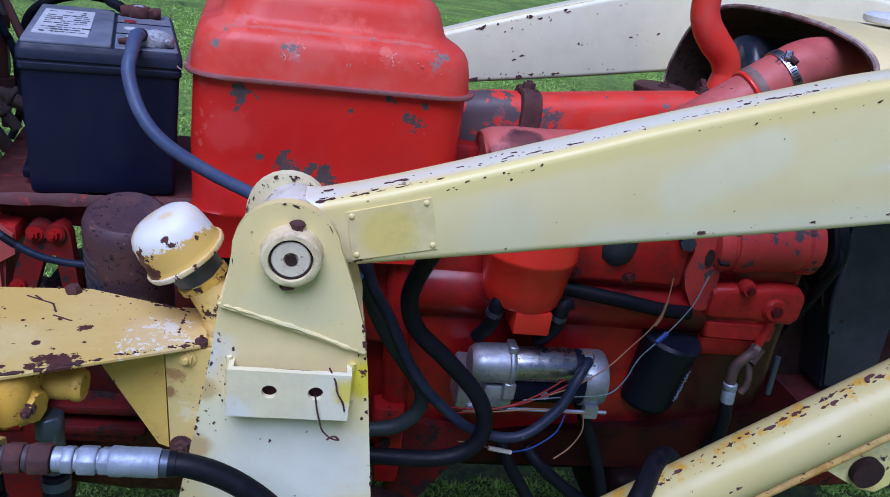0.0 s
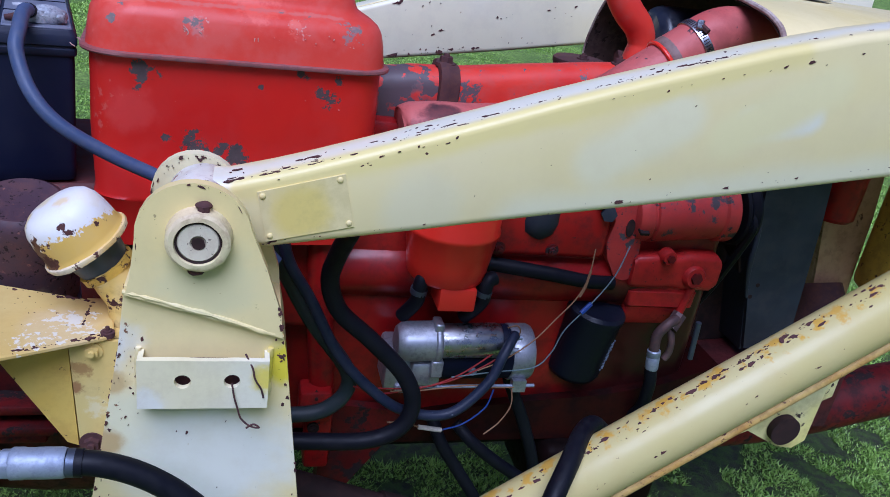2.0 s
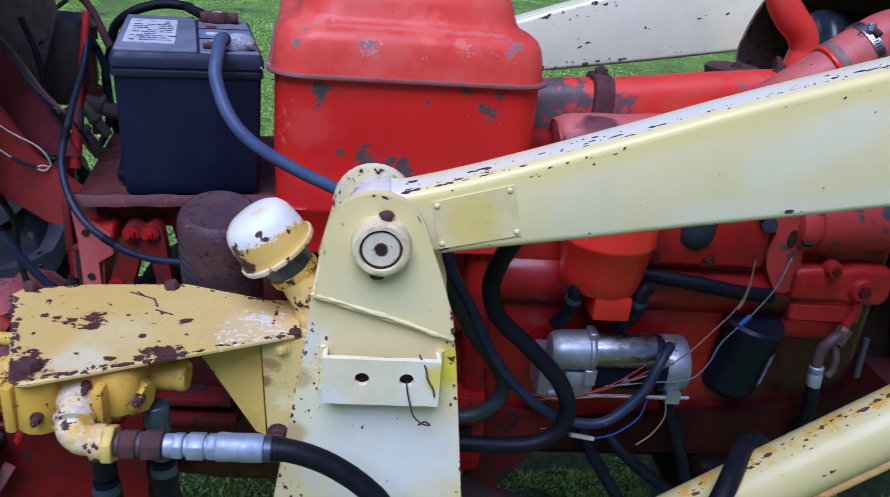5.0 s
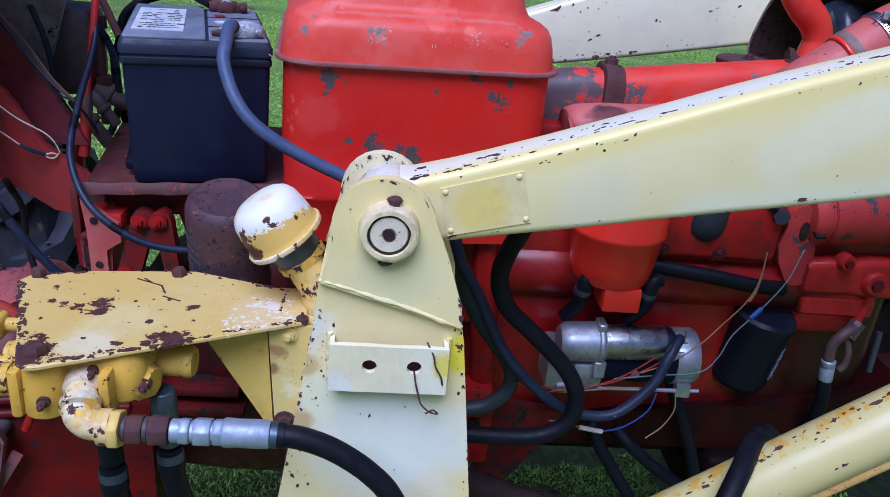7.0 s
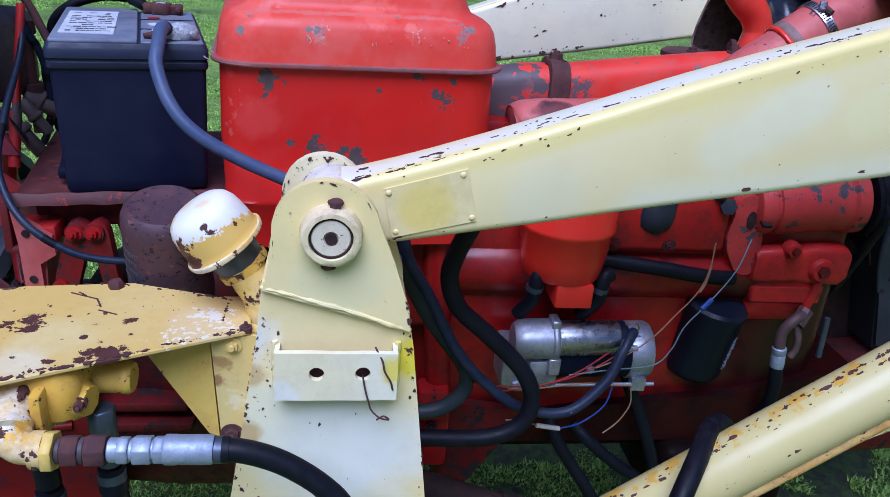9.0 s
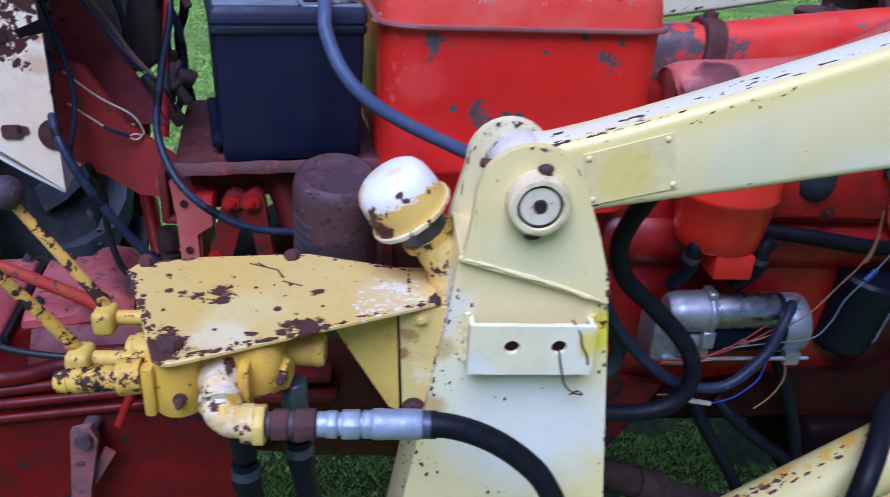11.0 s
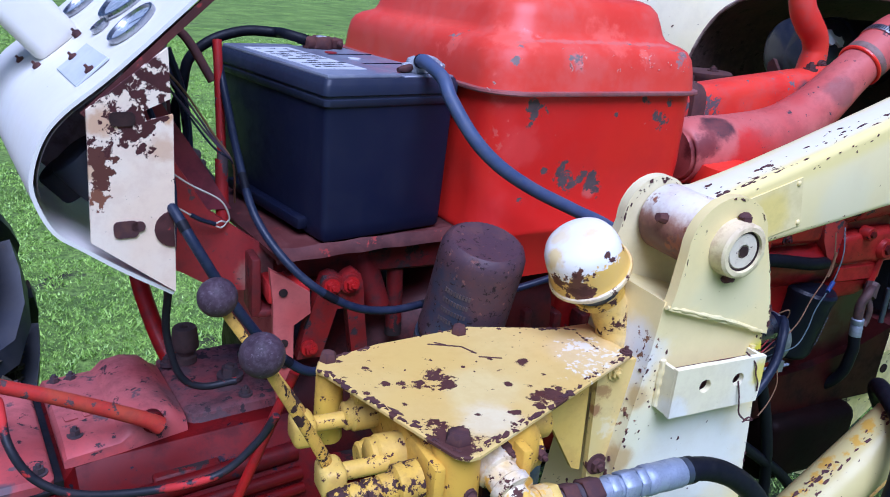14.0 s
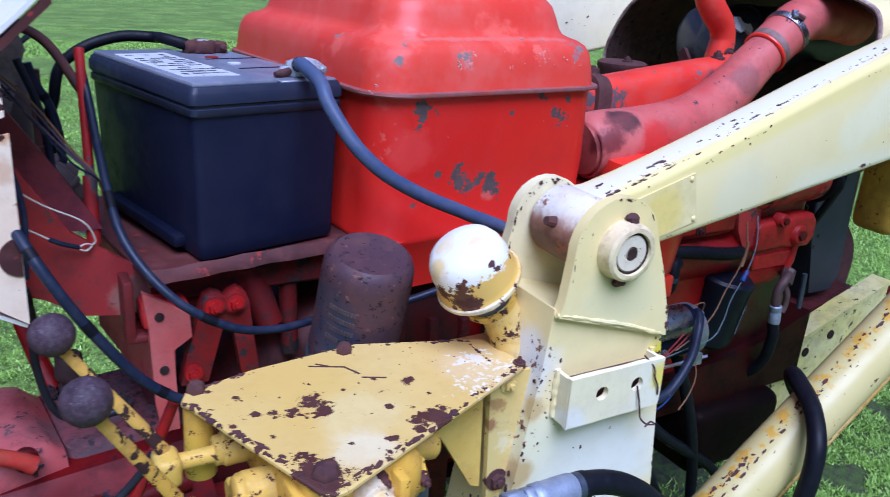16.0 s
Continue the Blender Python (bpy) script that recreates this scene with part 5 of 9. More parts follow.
M["yellow_wedge"] = paint("golden_yellow", (0.68, 0.44, 0.07), (0.70, 0.50, 0.11), 7, 0.42, (0.4, 0.22, 0.06), 0.3, chips=RUST, chip_at=0.75, chip_scale=60)
M["yellow_pale"] = paint("pale_yellow", (0.66, 0.48, 0.13), (0.68, 0.54, 0.20), 7, 0.42, (0.4, 0.26, 0.08), 0.3, chips=RUST, chip_at=0.735, chip_scale=55, tint_edge=1.6, tints=((-0.126, 0.819, 0.989, 0.010, (0.34, 0.18, 0.07)), (-0.123, 0.819, 1.015, 0.012, (0.40, 0.24, 0.08)), (-0.083, 0.848, 1.08, 0.022, (0.74, 0.70, 0.56)), (-0.085, 0.856, 1.115, 0.014, (0.30, 0.15, 0.07)), (-0.106, 0.819, 0.965, 0.012, (0.72, 0.62, 0.34))))
M["zinc_dark"] = paint("dull_zinc", (0.07, 0.085, 0.12), (0.10, 0.12, 0.16), 14, 0.42, (0.1, 0.1, 0.1), 0.4, metallic=0.7)
M["grime"] = paint("greasy_steel", (0.05, 0.04, 0.045), (0.07, 0.055, 0.06), 25, 0.5, (0.13, 0.05, 0.05), 0.5)
valve()
valve_plate()
valve_bracket()


def lever(name, pts, r, knob, kr, paint_mat, knob_mat, label, flat=0.55):
    t = thing(name, pts[0], label, "lever", "loader valve levers" if name == "valve_lever" else "")
    bm = bmesh.new()
    tube(bm, pts, r, 12, 8, flat)
    part("rod", bm, paint_mat, t)
    bm = bmesh.new()
    ball(bm, knob, kr, seg=28)
    part("knob", bm, knob_mat, t, "round worn knob")
    return t


M["lever_yellow"] = paint("lever_yellow", (0.70, 0.42, 0.05), (0.66, 0.40, 0.07), 12, 0.42, (0.2, 0.1, 0.04), 0.4, chips=(0.04, 0.018, 0.015), chip_at=0.60, chip_scale=60, stretch=(1, 1, 0.3))
M["knob"] = paint("scuffed_knob", (0.032, 0.018, 0.026), (0.055, 0.032, 0.044), 60, 0.55, (0.12, 0.09, 0.11), 0.5, chips=(0.12, 0.09, 0.11), chip_at=0.70, chip_scale=260, bump=0.4, bump_scale=320)
lever("valve_lever", [(-0.455, 0.775, 1.012), (-0.468, 0.768, 1.045), (-0.522, 0.742, 1.150)], [0.0080, 0.0066, 0.0052], (-0.525, 0.741, 1.160), (0.0178, 0.0178, 0.0178), M["lever_yellow"], M["knob"], "yellow valve lever with dark purple-brown ball knob, paint rubbed off")
lever("valve_lever", [(-0.452, 0.862, 1.010), (-0.470, 0.861, 1.045), (-0.535, 0.857, 1.150)], [0.0080, 0.0066, 0.0052], (-0.538, 0.856, 1.160), (0.0178, 0.0178, 0.0178), M["lever_yellow"], M["knob"], "yellow valve lever with dark purple-brown ball knob, paint rubbed off")


# ---- filler cap, filter can ----
def filler_cap():
    c = thing("filler_cap", (-0.10, 0.87, 1.05), "domed tank filler cap, white paint flaking to yellow and rust", "filler cap")
    ax = V(-0.56, -0.10, 0.83).normalized()
    o = V(-0.118, 0.877, 1.136)
    bm = bmesh.new()
    lathe(bm, [(0.043, 0.000), (0.0475, 0.002), (0.0480, 0.006), (0.0460, 0.0090), (0.0450, 0.014), (0.0440, 0.032), (0.0420, 0.044), (0.0375, 0.053), (0.030, 0.0585), (0.016, 0.0615), (0.0, 0.0620)], o, ax, 40)
    dome = part("dome", bm, M["cap"], c)
    bm = bmesh.new()
    lathe(bm, [(0.0470, 0.0010), (0.0488, 0.0015), (0.0496, 0.004), (0.0490, 0.0068), (0.0470, 0.0078)], o, ax, 40)
    part("rim", rough_up(bm, 0.0010, 70), M["cap_rim"], dome, "pale worn rim")
    bm = bmesh.new()
    lathe(bm, [(0.027, -0.030), (0.029, -0.022), (0.034, 0.004), (0.0, 0.004)], o, ax, 28)
    part("neck_ring", bm, M["zinc_dark"], c, "grey metal ring under the cap")
    bm = bmesh.new()
    tube(bm, [(-0.066, 0.868, 1.040), (-0.080, 0.870, 1.075), (-0.100, 0.874, 1.112)], [0.030, 0.022, 0.024], 18, 6)
    part("neck", rough_up(bm, 0.002, 60), M["neck"], c, "yellow neck flaked to rust")
    bm = bmesh.new()
    lathe(bm, [(0.0245, -0.036), (0.031, -0.034), (0.031, -0.026), (0.0245, -0.024)], o, ax, 24)
    part("collar", rough_up(bm, 0.0015, 80), M["yellow_chipped"], c, "flaked yellow collar")
    return c


def filter_can():
    f = thing("hydraulic_filter", (-0.212, 1.0, 0.90), "rusty brown spin-on filter can standing on its head", "filter")
    ax = V(0.03, -0.26, 0.96).normalized()
    o = V(-0.211, 1.006, 1.010)
    bm = bmesh.new()
    lathe(bm, [(0.0500, -0.005), (0.0530, 0.0), (0.0548, 0.006), (0.0548, 0.012), (0.0535, 0.018), (0.0530, 0.118), (0.0520, 0.130), (0.048, 0.140), (0.042, 0.144), (0.030, 0.142), (0.0, 0.141)], o, ax, 44)
    part("can", bm, M["filter"], f)
    bm = bmesh.new()
    for k in range(4):
        for i in range(9 if k < 3 else 5):
            a = radians(196 + 4.2 * i)
            p = Matrix.Translation(o) @ frame_to(ax) @ V(0.0534 * math.cos(a), 0.0534 * math.sin(a), 0.092 - 0.014 * k)
            box(bm, p, (0.0006, 0.0027, 0.006), frame_to(ax) @ pose(0, 0, 0, 0, 0, math.degrees(a)))
    tagged(part("print", bm, M["print_pale"], f), "pale worn print", kind="stuff")
    bm = bmesh.new()
    lathe(bm, [(0.0, -0.10), (0.045, -0.10), (0.050, -0.06), (0.056, -0.02), (0.056, -0.006), (0.0, -0.006)], o, ax, 28)
    part("head", bm, M["zinc_dark"], f)
    return f


M["print_pale"] = paint("pale_print", (0.12, 0.09, 0.085), (0.08, 0.058, 0.06), 60, 0.6)
M["neck"] = paint("neck_yellow", (0.66, 0.44, 0.08), (0.70, 0.56, 0.24), 14, 0.45, (0.2, 0.1, 0.04), 0.4, chips=(0.06, 0.022, 0.018), chip_at=0.66, chip_scale=45)
filler_cap()
filter_can()


# ---- engine and what is bolted to it ----
def engine():
    e = thing("engine", (0.40, 1.40, 0.60), "grimy dark red cast iron tractor engine block with side covers", "engine")
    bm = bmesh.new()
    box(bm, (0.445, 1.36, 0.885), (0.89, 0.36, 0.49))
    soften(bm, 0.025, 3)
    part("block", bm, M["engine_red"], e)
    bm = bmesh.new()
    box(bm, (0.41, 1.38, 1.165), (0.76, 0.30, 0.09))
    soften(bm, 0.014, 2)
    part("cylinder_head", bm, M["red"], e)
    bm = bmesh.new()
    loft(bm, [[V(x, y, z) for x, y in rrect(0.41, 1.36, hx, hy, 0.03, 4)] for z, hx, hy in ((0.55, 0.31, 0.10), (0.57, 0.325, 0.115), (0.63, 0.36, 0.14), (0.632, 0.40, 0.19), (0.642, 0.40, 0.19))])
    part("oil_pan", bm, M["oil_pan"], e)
    # added black block that fills in the deep shade under the engine
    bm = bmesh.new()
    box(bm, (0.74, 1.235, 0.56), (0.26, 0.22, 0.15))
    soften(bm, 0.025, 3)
    part("dark_filler", rough_up(bm, 0.004, 20), M["oil_pan"], e, "black block added for the darkness under the engine's front")
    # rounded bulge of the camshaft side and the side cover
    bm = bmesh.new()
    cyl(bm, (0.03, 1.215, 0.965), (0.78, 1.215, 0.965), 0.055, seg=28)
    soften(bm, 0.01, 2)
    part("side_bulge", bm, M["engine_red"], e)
    bm = bmesh.new()
    box(bm, (0.53, 1.175, 1.07), (0.24, 0.03, 0.11))
    soften(bm, 0.012, 3)
    part("side_cover", bm, M["red"], e)
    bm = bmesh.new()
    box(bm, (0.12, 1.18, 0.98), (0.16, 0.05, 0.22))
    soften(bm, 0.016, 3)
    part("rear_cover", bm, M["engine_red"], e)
    bm = bmesh.new()
    tube(bm, [(0.17, 1.165, 1.12), (0.165, 1.155, 1.0), (0.175, 1.16, 0.86), (0.19, 1.17, 0.72)], 0.022, 12)
    part("flange", bm, M["red"], e)
    for x, z in ((0.09, 1.03), (0.09, 0.9), (0.40, 1.115), (0.62, 1.12), (0.55, 1.03), (0.455, 1.03)):
        hexbolt(e, (x, 1.156 if x < 0.2 else 1.16, z), (0, -1, 0), 0.008, 0.007, M["red_dark"])
    # oily skirt above the oil pan, its near-black colour standing for shade
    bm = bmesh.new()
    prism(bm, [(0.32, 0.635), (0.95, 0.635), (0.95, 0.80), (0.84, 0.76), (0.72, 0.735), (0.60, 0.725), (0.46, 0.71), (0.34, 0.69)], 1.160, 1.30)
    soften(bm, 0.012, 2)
    part("skirt", rough_up(bm, 0.003, 25), M["skirt_red"], e, "oily dark red skirt of the crankcase, coloured as if in shade")
    # stepped castings of the clutch housing
    for z, w, dy in ((0.745, 0.15, 0.0), (0.715, 0.17, -0.012), (0.690, 0.13, 0.004)):
        bm = bmesh.new()
        box(bm, (-0.300, 1.135 + dy, z), (w, 0.05, 0.016))
        soften(bm, 0.005, 2)
        part("ledge", bm, M["red_dark"], e)
    # foot and bolt lugs low on the block
    bm = bmesh.new()
    box(bm, (0.175, 1.15, 0.735), (0.055, 0.05, 0.06))
    box(bm, (0.185, 1.16, 0.66), (0.045, 0.05, 0.12))
    soften(bm, 0.008, 2)
    part("lug", bm, M["red"], e)
    bm = bmesh.new()
    prism(bm, [(0.20, 0.72), (0.34, 0.70), (0.30, 0.62), (0.24, 0.53), (0.19, 0.53)], 1.16, 1.20)
    soften(bm, 0.01, 2)
    part("foot", bm, M["red_dark"], e)
    for z in (0.755, 0.69):
        hexbolt(e, (0.175, 1.133, z), (0, -1, 0), 0.007, 0.006, M["soot"])
    # housing and ribs get a near-black red that paints in the recess's shade
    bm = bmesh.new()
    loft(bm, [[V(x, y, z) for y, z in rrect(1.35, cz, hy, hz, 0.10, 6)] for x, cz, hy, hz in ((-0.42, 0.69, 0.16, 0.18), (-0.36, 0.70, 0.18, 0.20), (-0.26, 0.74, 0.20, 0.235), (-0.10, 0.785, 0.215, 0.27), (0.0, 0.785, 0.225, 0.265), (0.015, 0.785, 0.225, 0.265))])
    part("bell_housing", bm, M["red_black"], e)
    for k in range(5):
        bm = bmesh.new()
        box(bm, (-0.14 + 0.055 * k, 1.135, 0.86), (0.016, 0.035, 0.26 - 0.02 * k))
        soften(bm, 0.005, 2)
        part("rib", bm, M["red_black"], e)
    return e


# skirt colour holds the shade below the engine as well as oil
M["skirt_red"] = paint("shaded_skirt", (0.016, 0.0018, 0.0018), (0.028, 0.0025, 0.002), 5, 0.5, (0.004, 0.002, 0.002), 0.8, specular=0.15)
M["red_black"] = paint("near_black_red", (0.045, 0.003, 0.003), (0.080, 0.0045, 0.004), 8, 0.5, (0.006, 0.004, 0.004), 0.75, specular=0.35)
# dark tints paint shade onto the block's lower front end
M["engine_red"] = paint("oily_red_shaded", (0.20, 0.004, 0.004), (0.28, 0.007, 0.005), 6, 0.30, (0.05, 0.004, 0.004), 0.5, chips=(0.02, 0.010, 0.010), chip_at=0.76, chip_scale=22, specular=0.4, tint_edge=0.9, tints=((0.74, 1.18, 0.70, 0.11, (0.020, 0.003, 0.003)), (0.62, 1.18, 0.66, 0.10, (0.020, 0.003, 0.003)), (0.86, 1.18, 0.80, 0.10, (0.020, 0.003, 0.003)), (0.82, 1.18, 0.90, 0.08, (0.030, 0.004, 0.004)), (0.45, 1.18, 0.64, 0.06, (0.03, 0.004, 0.004)), (0.30, 1.18, 0.68, 0.06, (0.05, 0.005, 0.005)), (0.70, 1.18, 0.93, 0.06, (0.05, 0.005, 0.005)), (0.70, 1.18, 0.83, 0.10, (0.035, 0.0035, 0.0035)), (0.80, 1.18, 0.80, 0.09, (0.02, 0.003, 0.003))))
engine()


def starter():
    s = thing("starter_motor", (0.40, 1.12, 0.80), "new silver starter motor with solenoid bolted to the engine", "starter motor")
    bm = bmesh.new()
    lathe(bm, [(0.0, 0.0), (0.012, 0.0), (0.025, 0.004), (0.031, 0.013), (0.0325, 0.025), (0.0325, 0.075), (0.0, 0.075)], (0.283, 1.085, 0.893), (1, 0, 0.03), 32)
    sol = part("drive_nose", bm, M["alloy"], s)
    bm = bmesh.new()
    lathe(bm, [(0.0, 0.0), (0.028, 0.0), (0.0285, 0.003), (0.0285, 0.098), (0.027, 0.101), (0.0, 0.101)], (0.357, 1.085, 0.895), (1, 0, 0.03), 32)
    sol = part("solenoid", bm, M["steel"], s, "bright steel solenoid")
    bm = bmesh.new()
    lathe(bm, [(0.027, 0.0), (0.027, 0.010), (0.018, 0.014), (0.0, 0.014)], (0.458, 1.085, 0.898), (1, 0, 0.03), 24)
    part("solenoid_cap", bm, M["black"], sol)
    for dz, dy in ((0.012, -0.012), (-0.014, -0.010)):
        bm = bmesh.new()
        cyl(bm, (0.470, 1.085 + dy, 0.898 + dz), (0.492, 1.085 + dy, 0.898 + dz), 0.0042, seg=10)
        cyl(bm, (0.474, 1.085 + dy, 0.898 + dz), (0.481, 1.085 + dy, 0.898 + dz), 0.0075, seg=6)
        part("terminal", bm, M["zinc"], sol, "threaded terminal with nut")
    # collar between nose and solenoid
    bm = bmesh.new()
    lathe(bm, [(0.030, 0.0), (0.035, 0.002), (0.035, 0.011), (0.030, 0.013)], (0.345, 1.085, 0.8945), (1, 0, 0.03), 32)
    box(bm, (0.354, 1.075, 0.855), (0.020, 0.03, 0.030))
    box(bm, (0.350, 1.08, 0.928), (0.014, 0.03, 0.014))
    soften(bm, 0.002, 1)
    part("collar", bm, M["alloy"], s)
    bm = bmesh.new()
    box(bm, (0.305, 1.12, 0.835), (0.060, 0.07, 0.075))
    box(bm, (0.340, 1.085, 0.838), (0.05, 0.03, 0.045))
    box(bm, (0.315, 1.09, 0.805), (0.045, 0.025, 0.018))
    soften(bm, 0.007, 2)
    part("drive_housing", bm, M["alloy"], s)
    bm = bmesh.new()
    cyl(bm, (0.340, 1.125, 0.850), (0.495, 1.125, 0.852), 0.046, seg=40)
    part("motor_body", bm, M["black"], s, "black motor body")
    bm = bmesh.new()
    lathe(bm, [(0.0475, 0.0), (0.0485, 0.002), (0.0485, 0.034), (0.046, 0.039), (0.0, 0.041)], (0.490, 1.125, 0.852), (1, 0, 0.01), 40)
    box(bm, (0.507, 1.083, 0.812), (0.024, 0.014, 0.022))
    part("end_cap", bm, M["alloy"], s)
    bm = bmesh.new()
    cyl(bm, (0.31, 1.082, 0.808), (0.535, 1.080, 0.812), 0.0032, seg=10)
    part("through_bolt", bm, M["zinc"], s, "long bright through bolt")
    bm = bmesh.new()
    cyl(bm, (0.420, 1.082, 0.842), (0.420, 1.074, 0.842), 0.0065, seg=16)
    part("terminal", bm, M["zinc"], s, "round terminal screw")
    return s


starter()


def oil_filter():
    f = thing("oil_filter", (0.66, 1.19, 0.77), "black spin-on oil filter with worn white print", "oil filter")
    ax, o = V(0.10, -0.12, 1).normalized(), V(0.652, 1.190, 0.775)
    bm = bmesh.new()
    lathe(bm, [(0.0, -0.004), (0.038, -0.004), (0.048, 0.002), (0.053, 0.014), (0.053, 0.130), (0.055, 0.134), (0.055, 0.142), (0.050, 0.148), (0.0, 0.150)], o, ax, 40)
    part("can", bm, M["can_black"], f)
    bm = bmesh.new()
    m = Matrix.Translation(o) @ frame_to(ax)
    for k in range(9):
        for i in range(3):
            a = radians(268 + 8 * i)
            q = m @ V(0.0533 * math.cos(a), 0.0533 * math.sin(a), 0.035 + 0.0075 * k)
            box(bm, q, (0.0005, 0.0062 if (k + i) % 3 else 0.0035, 0.0026), pose(0, 0, 0, 0, 0, 268 + 8 * i))
    tagged(part("print", bm, M["print_blue"], f), "pale blue print", kind="stuff")
    bm = bmesh.new()
    cyl(bm, o + ax * 0.06 + V(0, 0.03, 0), o + ax * 0.06 + V(0, 0.12, 0.01), 0.03, seg=20)
    part("mount", bm, M["red_black"], f)
    return f


M["can_black"] = paint("satin_black_can", (0.0055, 0.0065, 0.014), (0.008, 0.0095, 0.019), 6, 0.34, (0.016, 0.016, 0.024), 0.25, specular=0.2)
M["print_blue"] = paint("blue_white_print", (0.20, 0.24, 0.34), (0.14, 0.17, 0.25), 60, 0.5)
oil_filter()


def fuel_bowl():
    f = thing("fuel_bowl", (0.36, 1.13, 0.97), "glossy red round filter bowl with a square foot on the engine", "filter bowl")
    bm = bmesh.new()
    lathe(bm, [(0.050, 0.0), (0.0595, 0.002), (0.0635, 0.008), (0.0665, 0.030), (0.0735, 0.080), (0.0765, 0.084), (0.0765, 0.090), (0.074, 0.094), (0.078, 0.16), (0.07, 0.19), (0.0, 0.2)], (0.362, 1.130, 0.992), (0, 0, 1), 44)
    part("bowl", bm, M["red_fresh"], f)
    bm = bmesh.new()
    box(bm, (0.372, 1.100, 0.976), (0.060, 0.06, 0.040))
    soften(bm, 0.004, 2)
    part("foot", bm, M["red_fresh"], f)
    for x0, x1 in ((0.318, 0.300), (0.424, 0.402)):
        bm = bmesh.new()
        tube(bm, [(x0 + 0.012, 1.10, 1.004), (x0, 1.095, 1.0), (x0 - 0.004, 1.092, 0.985), (x0 - 0.006, 1.095, 0.96), (x1 - 0.004, 1.11, 0.925)], 0.012, 14)
        part("hose_elbow", bm, M["rubber"], f, "short black rubber elbow hose")
        bm = bmesh.new()
        cyl(bm, (x0 - 0.004, 1.093, 0.985), (x0 - 0.005, 1.094, 0.976), 0.0138, seg=16)
        part("hose_clip", bm, M["zinc_dark"], f)
    return f


M["red_fresh"] = paint("glossy_red", (0.78, 0.034, 0.012), (0.72, 0.028, 0.012), 5, 0.28, (0.4, 0.02, 0.02), 0.12, coat=0.3)
fuel_bowl()


def generator():
    g = thing("generator", (0.78, 1.19, 1.03), "faded red generator with scraped paint and black pulley", "generator")
    bm = bmesh.new()
    lathe(bm, [(0.0, 0.0), (0.040, 0.0), (0.050, 0.004), (0.053, 0.010), (0.053, 0.028), (0.051, 0.030), (0.051, 0.034), (0.055, 0.036), (0.055, 0.160), (0.060, 0.164), (0.061, 0.185), (0.052, 0.19), (0.0, 0.19)], (0.690, 1.195, 1.095), (1, 0, 0.10), 40)
    body = part("housing", bm, M["generator"], g)
    for k in range(4):
        bm = bmesh.new()
        a = radians(200 + 42 * k)
        box(bm, (0.702, 1.195 + 0.0525 * math.cos(a), 1.097 + 0.0525 * math.sin(a)), (0.016, 0.005, 0.016), pose(0, 0, 0, math.degrees(a) - 90, 0, 0))
        part("vent_slot", bm, M["soot"], body)
    bm = bmesh.new()
    lathe(bm, [(0.0, 0.0), (0.064, 0.0), (0.068, 0.004), (0.060, 0.013), (0.068, 0.022), (0.066, 0.027), (0.0, 0.027)], (0.885, 1.195, 1.114), (1, 0, 0.10), 40)
    part("pulley", bm, M["rubber"], g)
    # cast ear with an oval hole, bolted to the engine
    bm = bmesh.new()
    prism(bm, arc(0.678, 1.095, 0.026, 20, 200, 10) + [(0.648, 1.05), (0.655, 1.02)] + arc(0.692, 1.00, 0.022, 200, 360, 10) + [(0.712, 1.05)], 1.160, 1.182)
    soften(bm, 0.008, 3)
    part("ear", rough_up(bm, 0.002, 45), M["generator"], g)
    bm = bmesh.new()
    prism(bm, [(0.684 + 0.0075 * math.cos(a), 1.078 + 0.016 * math.sin(a)) for a in np.linspace(0, 2 * math.pi, 17)[:-1]], 1.1575, 1.161)
    part("oval_hole", bm, M["soot"], g)
    bm = bmesh.new()
    lathe(bm, [(0.0, 0.0), (0.018, 0.0), (0.020, 0.006), (0.014, 0.012), (0.014, 0.035), (0.0, 0.036)], (0.640, 1.185, 1.10), (-0.15, -1, 0.1), 6)
    part("adjuster_bolt", bm, M["dark_metal"], g)
    bm = bmesh.new()
    lathe(bm, [(0.0, 0.0), (0.018, 0.0), (0.032, 0.012), (0.037, 0.030), (0.037, 0.060), (0.0, 0.062)], (0.520, 1.178, 1.047), (0.05, 0.1, 1), 18)
    part("breather_cup", rough_up(bm, 0.003, 30), M["dark_metal"], g, "dark grey breather cup")
    return g


